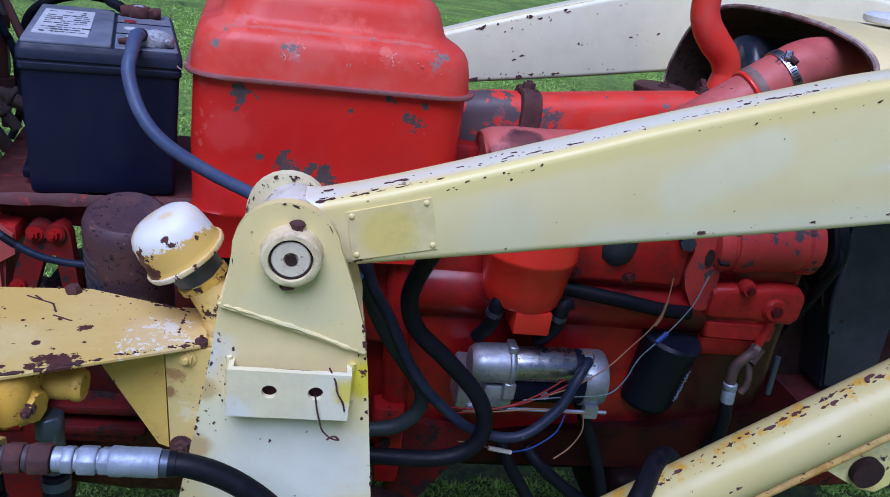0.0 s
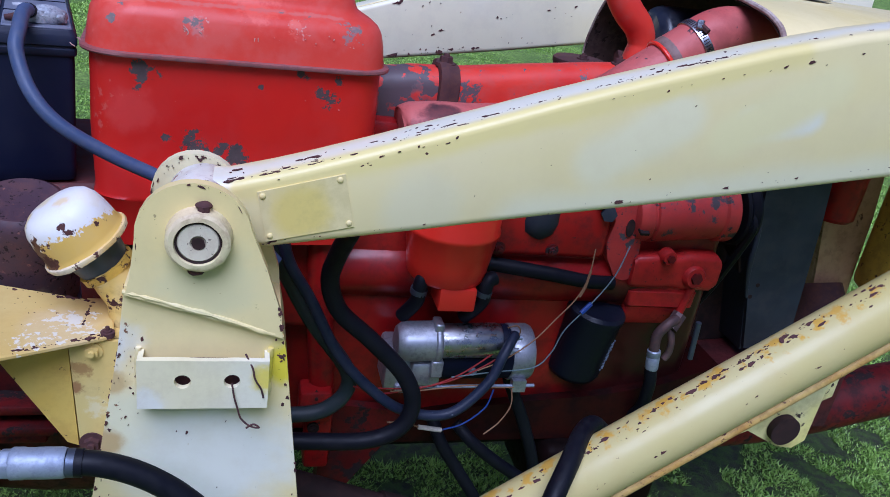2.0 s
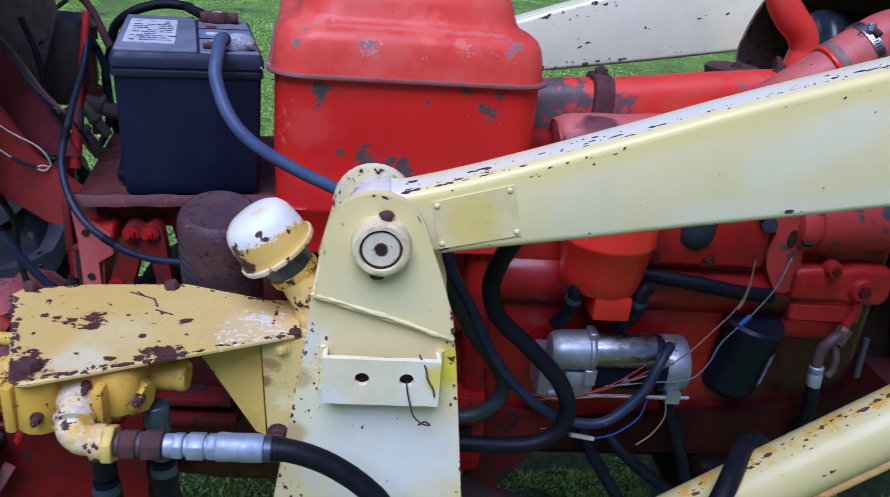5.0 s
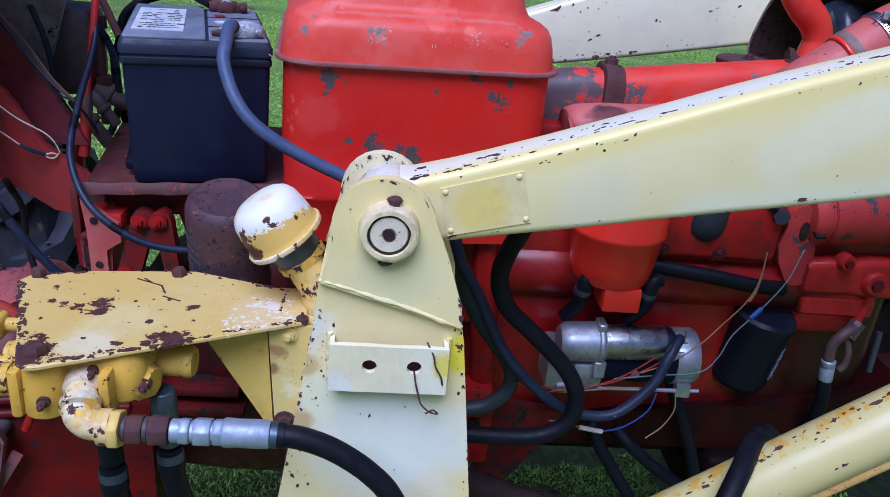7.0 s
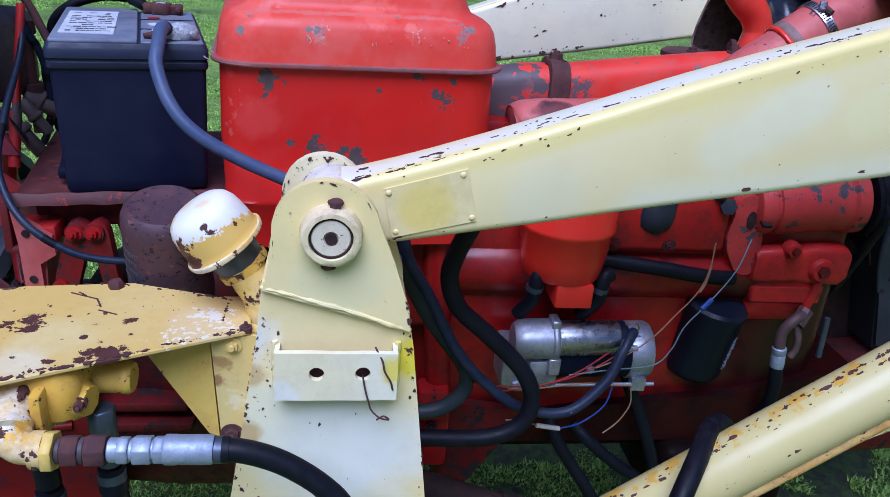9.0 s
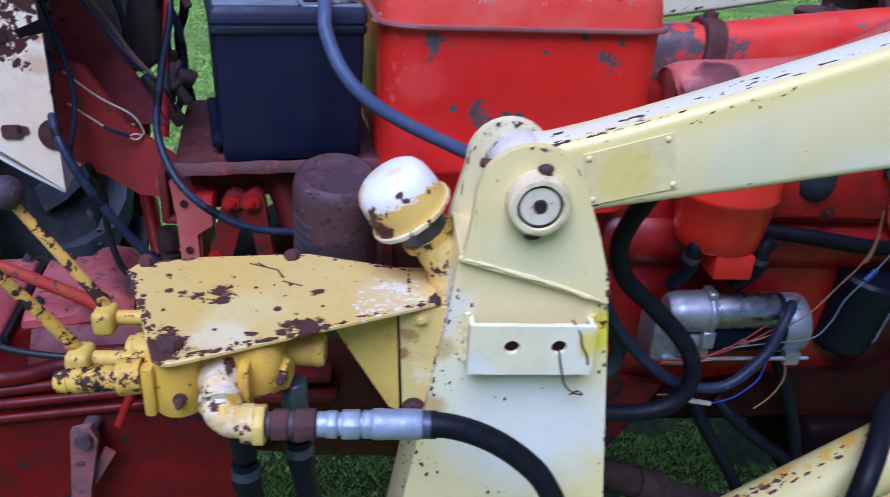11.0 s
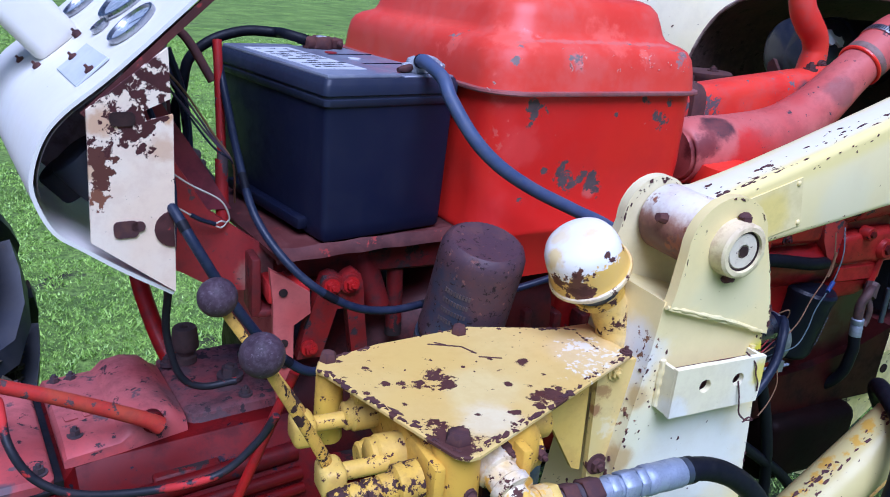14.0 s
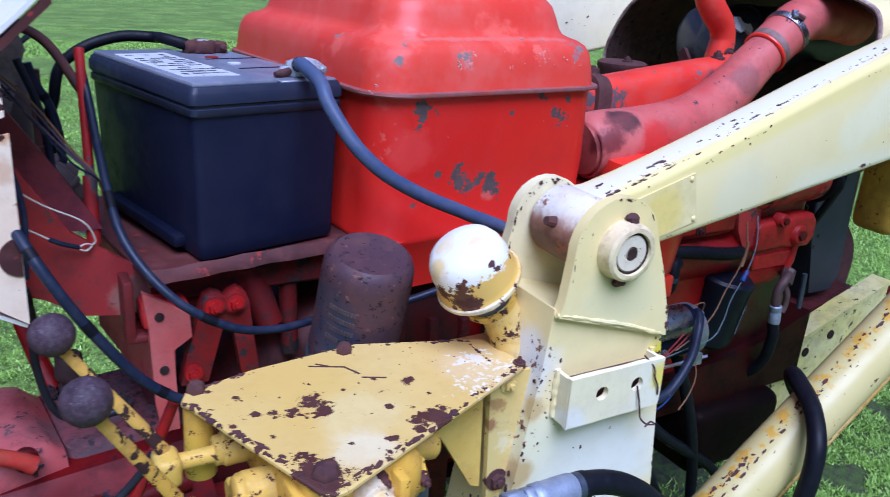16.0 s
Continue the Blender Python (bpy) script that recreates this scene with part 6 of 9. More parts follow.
def water_pump():
    p = thing("pump_casting", (0.80, 1.22, 0.85), "red cast pump housing with bolt bosses and pipe elbow", "pump")
    bm = bmesh.new()
    loft(bm, [[V(x, y, z + dz) for y, z in rrect(1.195, 0.0, 0.045, s, 0.012, 4)] for x, dz, s in ((0.706, 0.996, 0.026), (0.712, 0.997, 0.032), (0.76, 0.999, 0.034), (0.79, 1.000, 0.031), (0.81, 1.000, 0.036), (0.868, 1.000, 0.036), (0.878, 1.000, 0.026))])
    part("upper_casting", rough_up(bm, 0.002, 40), M["pump_red"], p)
    bm = bmesh.new()
    loft(bm, [[V(x, y, z) for x, y in rrect(0.780 + dx, 1.205, hx, hy, 0.008, 3)] for z, dx, hx, hy in ((0.885, -0.012, 0.050, 0.030), (0.900, -0.010, 0.056, 0.040), (0.925, -0.004, 0.058, 0.044), (0.930, 0.0, 0.066, 0.050), (0.958, 0.0, 0.068, 0.050), (0.962, 0.0, 0.060, 0.045), (0.985, 0.0, 0.058, 0.042))])
    part("lower_casting", rough_up(bm, 0.0015, 50), M["pump_red"], p)
    bm = bmesh.new()
    tube(bm, [(0.835, 1.158, 0.985), (0.828, 1.155, 0.95), (0.822, 1.158, 0.915)], [0.010, 0.007, 0.009], 10)
    part("web", bm, M["pump_red"], p)
    for x, z, r in ((0.826, 0.994, 0.021), (0.765, 1.030, 0.014)):
        bm = bmesh.new()
        lathe(bm, [(r * 1.15, 0.0), (r, 0.016), (r * 0.85, 0.020), (0.0, 0.020)], (x, 1.160, z), (0, -1, 0.1), 20)
        boss = part("boss", bm, M["pump_red"], p)
        bm = bmesh.new()
        lathe(bm, [(0.0, 0.0), (r * 0.55, 0.0), (r * 0.5, 0.005), (0.0, 0.005)], (x, 1.140, z + 0.002), (0, -1, 0.1), 6)
        part("bolt", bm, M["red_dark"], boss)
    bm = bmesh.new()
    tube(bm, [(0.830, 1.165, 0.905), (0.812, 1.140, 0.914), (0.790, 1.13, 0.908), (0.775, 1.13, 0.885), (0.775, 1.128, 0.855)], 0.0095, 14)
    part("pipe_elbow", bm, M["soot_metal"], p, "dull grey pipe elbow")
    bm = bmesh.new()
    cyl(bm, (0.818, 1.145, 0.921), (0.800, 1.135, 0.897), 0.0135, seg=8)
    part("union_nut", bm, M["soot_metal"], p)
    bm = bmesh.new()
    tube(bm, [(0.800, 1.14, 0.90), (0.806, 1.13, 0.875), (0.808, 1.13, 0.85), (0.802, 1.13, 0.835)], 0.0065, 12)
    part("pipe", bm, M["soot_metal"], p)
    bm = bmesh.new()
    lathe(bm, [(0.0105, 0.0), (0.0125, 0.002), (0.0125, 0.012), (0.0112, 0.014), (0.0122, 0.016), (0.0122, 0.038), (0.0105, 0.042), (0.0, 0.042)], (0.776, 1.128, 0.856), (0.10, -0.03, -1), 18)
    part("hose_fitting", bm, M["zinc"], p, "bright zinc hose fitting")
    bm = bmesh.new()
    tube(bm, [(0.779, 1.127, 0.818), (0.786, 1.127, 0.775), (0.790, 1.15, 0.70), (0.78, 1.25, 0.60)], 0.0115, 14)
    part("hose", bm, M["rubber"], p)
    bm = bmesh.new()
    cyl(bm, (0.851, 1.13, 0.913), (0.856, 1.13, 0.836), 0.0052, seg=14)
    part("stud", bm, M["zinc_dark"], p, "loose grey steel rod")
    bm = bmesh.new()
    prism(bm, [(0.93, 0.73), (1.0, 0.757), (1.2, 0.775), (1.32, 0.75), (1.32, 0.60), (0.94, 0.60)], 1.225, 1.33)
    soften(bm, 0.02, 3)
    part("front_cover", rough_up(bm, 0.004, 18), M["deck_dark"], p)
    return p


M["generator"] = paint("scraped_generator_red", (0.46, 0.045, 0.035), (0.38, 0.030, 0.026), 9, 0.46, (0.20, 0.04, 0.04), 0.35, chips=(0.05, 0.03, 0.035), chip_at=0.70, chip_scale=55, chips2=(0.060, 0.050, 0.056), chip2_at=0.65, chip2_scale=22)
M["pump_red"] = paint("pump_red", (0.44, 0.020, 0.014), (0.32, 0.012, 0.010), 8, 0.40, (0.09, 0.012, 0.012), 0.55, chips=(0.03, 0.015, 0.015), chip_at=0.71, chip_scale=45)
M["deck_dark"] = paint("grimy_pink", (0.10, 0.018, 0.018), (0.06, 0.015, 0.015), 9, 0.55, (0.03, 0.015, 0.015), 0.6)
M["soot_metal"] = paint("greasy_metal", (0.09, 0.06, 0.06), (0.12, 0.08, 0.075), 20, 0.5, (0.2, 0.1, 0.08), 0.5, metallic=0.4)
generator()
water_pump()


M["manifold"] = paint("heat_faded_red", (0.66, 0.050, 0.025), (0.58, 0.032, 0.018), 7, 0.42, (0.45, 0.10, 0.08), 0.35, chips=(0.12, 0.10, 0.11), chip_at=0.74, chip_scale=50, tint_edge=1.3,
                      bands=(((0.250, 1.262, 1.20), (0.262, 1.262, 1.17), 0.028, (0.060, 0.042, 0.046)), ((0.25, 1.24, 1.235), (0.33, 1.24, 1.235), 0.020, (0.09, 0.065, 0.07)), ((0.26, 1.26, 1.262), (0.33, 1.26, 1.262), 0.012, (0.12, 0.09, 0.095)), ((0.33, 1.255, 1.22), (0.40, 1.255, 1.222), 0.022, (0.10, 0.075, 0.08)), ((0.62, 1.26, 1.29), (0.66, 1.26, 1.25), 0.022, (0.10, 0.06, 0.065))),
                      zones=((0.28, 1.26, 1.245, 0.09, (0.10, 0.075, 0.08), 40, 0.46), (0.38, 1.26, 1.25, 0.05, (0.11, 0.085, 0.09), 45, 0.44), (0.56, 1.26, 1.29, 0.10, (0.16, 0.12, 0.125), 55, 0.10)))


def manifold():
    m = thing("exhaust_manifold", (0.45, 1.29, 1.20), "red exhaust manifold with rusty joint and flange", "manifold")
    bm = bmesh.new()
    rings = []
    for x, z, hy, hz in ((0.215, 1.225, 0.035, 0.052), (0.30, 1.236, 0.037, 0.054), (0.345, 1.242, 0.038, 0.050), (0.36, 1.245, 0.038, 0.047), (0.50, 1.266, 0.036, 0.045), (0.62, 1.284, 0.035, 0.042), (0.74, 1.298, 0.035, 0.040)):
        rings.append([V(x, y, q) for y, q in rrect(1.292, z, hy, hz, 0.030, 5)])
    loft(bm, rings)
    part("log", bm, M["manifold"], m)
    bm = bmesh.new()
    loft(bm, [[V(x, y, q) for y, q in rrect(1.292, 1.2435, 0.038 + d, 0.050 + d, 0.030, 5)] for x, d in ((0.338, 0.0), (0.340, 0.007), (0.349, 0.009), (0.357, 0.007), (0.372, 0.004), (0.374, 0.0))])
    part("joint_ring", bm, M["rust"], m, "rusty joint ring")
    hexbolt(m, (0.352, 1.285, 1.298), (0, 0, 1), 0.0115, 0.012, M["rust"], label="rusty hex bolt")
    bm = bmesh.new()
    lathe(bm, [(0.0, -0.05), (0.05, -0.05), (0.056, 0.0), (0.058, 0.003), (0.058, 0.012), (0.052, 0.016), (0.0, 0.016)], (0.733, 1.632, 1.262), (0, 0, 1), 32)
    part("flange", bm, M["rust"], m, "rusty round flange")
    hexbolt(m, (0.733, 1.615, 1.279), (0, 0, 1), 0.009, 0.008, M["rust"], label="rusty hex bolt")
    hexbolt(m, (0.655, 1.285, 1.328), (0, 0, 1), 0.0095, 0.010, M["rust"], label="rusty hex bolt")
    bm = bmesh.new()
    tube(bm, [(0.702, 1.33, 1.300), (0.708, 1.33, 1.335), (0.710, 1.33, 1.362), (0.698, 1.33, 1.388), (0.672, 1.33, 1.412), (0.650, 1.332, 1.44), (0.642, 1.335, 1.48), (0.642, 1.335, 1.60)], [0.027, 0.026, 0.024, 0.025, 0.026, 0.025, 0.024, 0.024], 18, 8)
    part("exhaust_pipe", bm, M["manifold"], m, "orange-red bent exhaust pipe")
    hexbolt(m, (0.705, 1.302, 1.335), (0, -1, 0), 0.007, 0.006, M["rust"])
    return m


def intake():
    t = thing("intake_pipe", (0.45, 1.21, 1.15), "faded red intake elbow with steel hose clamp", "intake pipe")
    bm = bmesh.new()
    tube(bm, [(0.278, 1.210, 1.190), (0.290, 1.21, 1.192), (0.33, 1.205, 1.195), (0.42, 1.205, 1.200), (0.52, 1.207, 1.222), (0.60, 1.21, 1.268), (0.66, 1.212, 1.318), (0.706, 1.215, 1.354)], [0.046, 0.055, 0.058, 0.058, 0.053, 0.045, 0.040, 0.037], 28, 8)
    part("elbow", bm, M["red_pink"], t)
    bm = bmesh.new()
    d = V(0.79, 0.04, 0.56).normalized()
    o = V(0.700, 1.215, 1.349)
    lathe(bm, [(0.040, 0.0), (0.042, 0.003), (0.042, 0.014), (0.040, 0.016)], o, d, 32)
    part("rubber_band", bm, M["tan_grey"], t, "worn grey hose edge")
    bm = bmesh.new()
    tube(bm, [Matrix.Translation(o - d * 0.004) @ frame_to(d) @ V(0.040 * math.cos(a), 0.040 * math.sin(a), 0) for a in np.linspace(0, 2 * math.pi, 29)], 0.0036, 8, 2)
    part("end_bead", bm, M["red_fresh"], t)
    bm = bmesh.new()
    tube(bm, [o + d * 0.012, o + d * 0.05, o + d * 0.095, (0.83, 1.226, 1.412), (0.90, 1.235, 1.412), (1.0, 1.25, 1.400)], [0.0415, 0.042, 0.041, 0.042, 0.042, 0.042], 28, 8)
    part("hose", bm, M["red_pink"], t)
    q = o + d * 0.052
    bm = bmesh.new()
    lathe(bm, [(0.0415, 0.0), (0.0445, 0.0005), (0.0445, 0.0135), (0.0415, 0.014)], q, d, 40)
    cl = part("hose_clamp", bm, M["steel"], t, "bright slotted steel hose clamp")
    bm = bmesh.new()
    up = V(-0.35, -0.55, 0.76).normalized()
    c = q + d * 0.007 + up * 0.047
    box(bm, c - up * 0.0015, (0.012, 0.019, 0.009), (frame_to(up)))
    soften(bm, 0.002, 1)
    part("screw_housing", bm, M["steel"], cl)
    bm = bmesh.new()
    cyl(bm, c + V(0.002, -0.004, -0.002), c + V(0.008, -0.015, -0.008), 0.0048, seg=6)
    part("clamp_screw", bm, M["rust"], cl, "rusty clamp screw")
    bm = bmesh.new()
    m = Matrix.Translation(q) @ frame_to(d)
    for k in range(60):
        a = 2 * math.pi * k / 60
        box(bm, m @ V(0.0446 * math.cos(a), 0.0446 * math.sin(a), 0.007), (0.0006, 0.0014, 0.0085), frame_to(d) @ pose(0, 0, 0, 0, 0, math.degrees(a)))
    part("slots", bm, M["soot"], cl, "dark slots")
    return t


M["tan_grey"] = paint("aged_rubber", (0.20, 0.12, 0.10), (0.26, 0.17, 0.15), 20, 0.6, (0.1, 0.06, 0.05), 0.4)
manifold()
intake()


def hood():
    h = thing("engine_hood", (1.2, 1.40, 1.28), "cream sheet metal engine hood with open rear end and rusty rim", "hood")
    prof = [(1.065, 1.36), (1.070, 1.405), (1.082, 1.432), (1.11, 1.447), (1.15, 1.457), (1.25, 1.468), (1.41, 1.470), (1.55, 1.462), (1.645, 1.440), (1.702, 1.406), (1.744, 1.356), (1.774, 1.292), (1.776, 1.22)]
    c = V(0, 1.39, 1.35)
    def ring(x, k, lift=0.0):
        return [V(x, c.y + (y - c.y) * k, c.z + (z - c.z) * k + lift) for y, z in prof]
    bm = bmesh.new()
    out = [ring(0.800, 1.0), ring(0.808, 1.006), ring(0.9, 1.01, 0.002), ring(1.3, 1.02, 0.0), ring(1.9, 1.0, -0.03)]
    loft(bm, out, cap=False, closed=False)
    part("skin", bm, M["cream"], h)
    bm = bmesh.new()
    loft(bm, [[V(p.x, c.y + (p.y - c.y) * 0.985, c.z + (p.z - c.z) * 0.965) for p in r] for r in out], cap=False, closed=False)
    part("lining", bm, M["hood_rust"], h, "rusty brown inside of the hood")
    bm = bmesh.new()
    tube(bm, [V(0.803, y, z) for y, z in prof], 0.0045, 8, 6)
    part("rim", bm, M["rust_pink"], h, "rust-stained rolled rim")
    bm = bmesh.new()
    lathe(bm, [(0.0, 0.0), (0.05, 0.0), (0.056, 0.004), (0.057, 0.012), (0.050, 0.018), (0.03, 0.021), (0.0, 0.022)], (1.02, 1.36, 1.476), (0.02, -0.02, 1), 36)
    part("radiator_lid", bm, M["post"], h, "white round plastic lid")
    return h


M["hood_rust"] = paint("hood_inside_rust", (0.085, 0.045, 0.038), (0.055, 0.032, 0.030), 14, 0.8, (0.16, 0.10, 0.08), 0.5, chips=(0.03, 0.018, 0.016), chip_at=0.68, chip_scale=40, bump=0.5)
M["rust_pink"] = paint("rusty_rim", (0.20, 0.11, 0.10), (0.55, 0.45, 0.38), 18, 0.6, (0.1, 0.04, 0.03), 0.5)
hood()


def radiator():
    r = thing("radiator", (1.15, 1.40, 0.70), "dark radiator with sheet metal fan shroud behind the belt", "radiator")
    bm = bmesh.new()
    prism(bm, [(0.985, 1.20), (1.125, 1.20), (1.141, 1.072), (1.160, 0.828), (1.14, 0.79), (1.06, 0.79), (1.041, 0.865), (1.01, 0.98)], 1.245, 1.255)
    panel = part("side_panel", bm, M["panel_blue"], r, "dusty blue-black side panel")
    bm = bmesh.new()
    tube(bm, [(1.001, 1.243, 1.075), (1.003, 1.241, 1.039), (1.004, 1.240, 0.991), (1.012, 1.242, 0.951), (1.024, 1.243, 0.91)], [0.003, 0.005, 0.006, 0.005, 0.003], 10, 6)
    part("folded_edge", bm, M["panel_blue"], panel)
    bm = bmesh.new()
    prism(bm, [(1.0, 1.20), (1.04, 1.205), (1.07, 0.98), (1.10, 0.80), (1.06, 0.78), (1.02, 0.95)], 1.255, 1.35)
    soften(bm, 0.008, 2)
    part("shroud", bm, M["dark_metal"], r)
    bm = bmesh.new()
    prism(bm, [(0.88, 1.19), (1.05, 1.21), (1.10, 0.78), (1.06, 0.60), (0.86, 0.60), (0.90, 0.90)], 1.335, 1.345)
    part("inner_shroud", bm, M["soot"], r, "dark inner fan shroud")
    bm = bmesh.new()
    box(bm, (1.09, 1.46, 1.06), (0.05, 0.24, 0.50))
    part("core", bm, M["soot"], r)
    for x, z in ((1.043, 0.936), (1.034, 0.910)):
        bm = bmesh.new()
        lathe(bm, [(0.0, 0.0), (0.0045, 0.0), (0.0045, 0.0012), (0.0, 0.0012)], (x, 1.2455, z), (0, -1, 0), 12)
        part("hole", bm, M["soot"], r)
    # fan blades and belt
    bm = bmesh.new()
    for k in range(4):
        a = radians(20 + 90 * k)
        m = Matrix.Translation((0.985, 1.42 + 0.10 * math.cos(a), 1.05 + 0.10 * math.sin(a))) @ pose(0, 0, 0, math.degrees(a), 0, 0) @ pose(0, 0, 0, 0, 28, 0)
        box(bm, (0, 0, 0), (0.004, 0.17, 0.07), None)
        bmesh.ops.transform(bm, matrix=m, verts=bm.verts[-8:])
    cyl(bm, (0.93, 1.42, 1.05), (1.0, 1.42, 1.05), 0.03, seg=20)
    part("fan", bm, M["soot"], r)
    bm = bmesh.new()
    tube(bm, [(0.899, 1.262, 1.12), (0.902, 1.21, 1.185), (0.902, 1.14, 1.12), (0.905, 1.15, 1.06), (0.912, 1.25, 0.88), (0.915, 1.36, 0.82), (0.912, 1.44, 0.9), (0.904, 1.33, 1.05), (0.899, 1.262, 1.12)], 0.008, 8)
    part("fan_belt", bm, M["rubber"], r)
    return r


M["panel_blue"] = paint("dusty_blue_black", (0.020, 0.024, 0.038), (0.034, 0.040, 0.058), 6, 0.45, (0.075, 0.07, 0.07), 0.4, bump=0.2)
radiator()


def air_cleaner():
    h = thing("air_cleaner", (0.90, 1.47, 1.29), "glossy black air cleaner under the hood with torn white patch", "air cleaner")
    bm = bmesh.new()
    lathe(bm, [(0.0, 0.0), (0.060, 0.0), (0.072, 0.008), (0.076, 0.02), (0.074, 0.12), (0.079, 0.125), (0.079, 0.14), (0.074, 0.145), (0.076, 0.46), (0.0, 0.47)], (0.80, 1.48, 1.342), (1, -0.06, 0.02), 36)
    rough_up(bm, 0.004, 30)
    body = part("body", bm, M["black_gloss"], h)
    bm = bmesh.new()
    m = Matrix.Translation((0.80, 1.48, 1.342)) @ frame_to((1, -0.06, 0.02))
    rnd = random.Random(5)
    for z0, a0, r in ((0.05, 0, 0.018), (0.075, 8, 0.014), (0.10, 42, 0.012)):
        ring = []
        for k in range(12):
            a = 2 * math.pi * k / 12
            q = r * rnd.uniform(0.6, 1.1)
            ring.append((z0 + q * math.cos(a), radians(a0) + q * math.sin(a) / 0.078))
        best = max(range(360), key=lambda g: (m.to_3x3() @ V(math.cos(radians(g)), math.sin(radians(g)), 0)).dot(V(-0.3, -0.8, 0.5)))
        vs = [bm.verts.new(m @ V(0.0800 * math.cos(b + radians(best)), 0.0800 * math.sin(b + radians(best)), z)) for z, b in ring]
        bm.faces.new(vs)
        lo = [bm.verts.new(m @ V(0.072 * math.cos(b + radians(best)), 0.072 * math.sin(b + radians(best)), z)) for z, b in ring]
        for k in range(12):
            bm.faces.new((lo[k], lo[(k + 1) % 12], vs[(k + 1) % 12], vs[k]))
    part("torn_patch", bm, M["label"], body, "torn white patch")
    bm = bmesh.new()
    prism(bm, [(1.415, 1.265), (1.420, 1.31), (1.438, 1.33), (1.45, 1.32), (1.445, 1.265)], 0.722, 0.732, axis="x")
    soften(bm, 0.003, 1)
    part("bracket", rough_up(bm, 0.003, 60), M["rust"], h, "rusty bracket")
    return h


M["black_gloss"] = paint("glossy_black", (0.012, 0.015, 0.028), (0.020, 0.024, 0.042), 8, 0.28, (0.07, 0.07, 0.08), 0.4, bump=0.3, bump_scale=25, specular=0.5)
air_cleaner()


def front_frame():
    f = thing("front_post", (1.38, 1.42, 0.62), "tan painted steel post with rust at its foot", "post")
    bm = bmesh.new()
    prism(bm, [(1.338, 0.78), (1.435, 0.78), (1.427, 0.86), (1.420, 1.034), (1.40, 1.20), (1.249, 1.20), (1.286, 1.026), (1.317, 0.879)], 1.41, 1.49)
    soften(bm, 0.006, 2)
    part("column", bm, M["tan"], f)
    bm = bmesh.new()
    prism(bm, [(1.338, 0.78), (1.375, 0.79), (1.355, 0.879), (1.326, 1.008), (1.285, 1.19), (1.252, 1.19), (1.287, 1.026), (1.318, 0.879)], 1.402, 1.411)
    soften(bm, 0.003, 1)
    part("flange", bm, M["tan"], f)
    bm = bmesh.new()
    lathe(bm, [(0.0, 0.0), (0.040, 0.0), (0.047, 0.008), (0.048, 0.10), (0.050, 0.104), (0.050, 0.13), (0.0, 0.132)], (1.264, 1.366, 1.045), (0, 0, 1), 28)
    part("red_pot", bm, M["red"], f, "red painted round pot")
    bm = bmesh.new()
    tube(bm, [(1.30, 1.38, 0.62), (1.345, 1.39, 0.80), (1.345, 1.42, 0.86)], 0.055, 16)
    part("foot", bm, M["rust"], f)
    a = thing("front_axle_beam", (1.45, 1.30, 0.55), "dark red round axle beam", "axle")
    bm = bmesh.new()
    tube(bm, [(0.95, 1.30, 0.56), (1.25, 1.30, 0.585), (1.6, 1.30, 0.66), (2.0, 1.30, 0.70)], 0.062, 20)
    part("beam", bm, M["red_dark"], a)
    y = thing("loader_frame_part", (1.55, 1.40, 0.95), "bright yellow steel frame member with hydraulic hose", "loader frame")
    bm = bmesh.new()
    box(bm, (1.56, 1.35, 1.02), (0.30, 0.12, 0.30))
    soften(bm, 0.03, 3)
    part("member", bm, M["yellow_fresh"], y)
    bm = bmesh.new()
    tube(bm, [(1.45, 1.34, 0.96), (1.6, 1.27, 1.0), (1.75, 1.25, 0.98)], 0.02, 14)
    part("hose", bm, M["rubber"], y)
    return f


front_frame()


# ---- gearbox ----
GB = pose(-0.69, 1.062, 0.862, 0, 0, 8)


def gb(*p):
    return GB @ Vector(p)


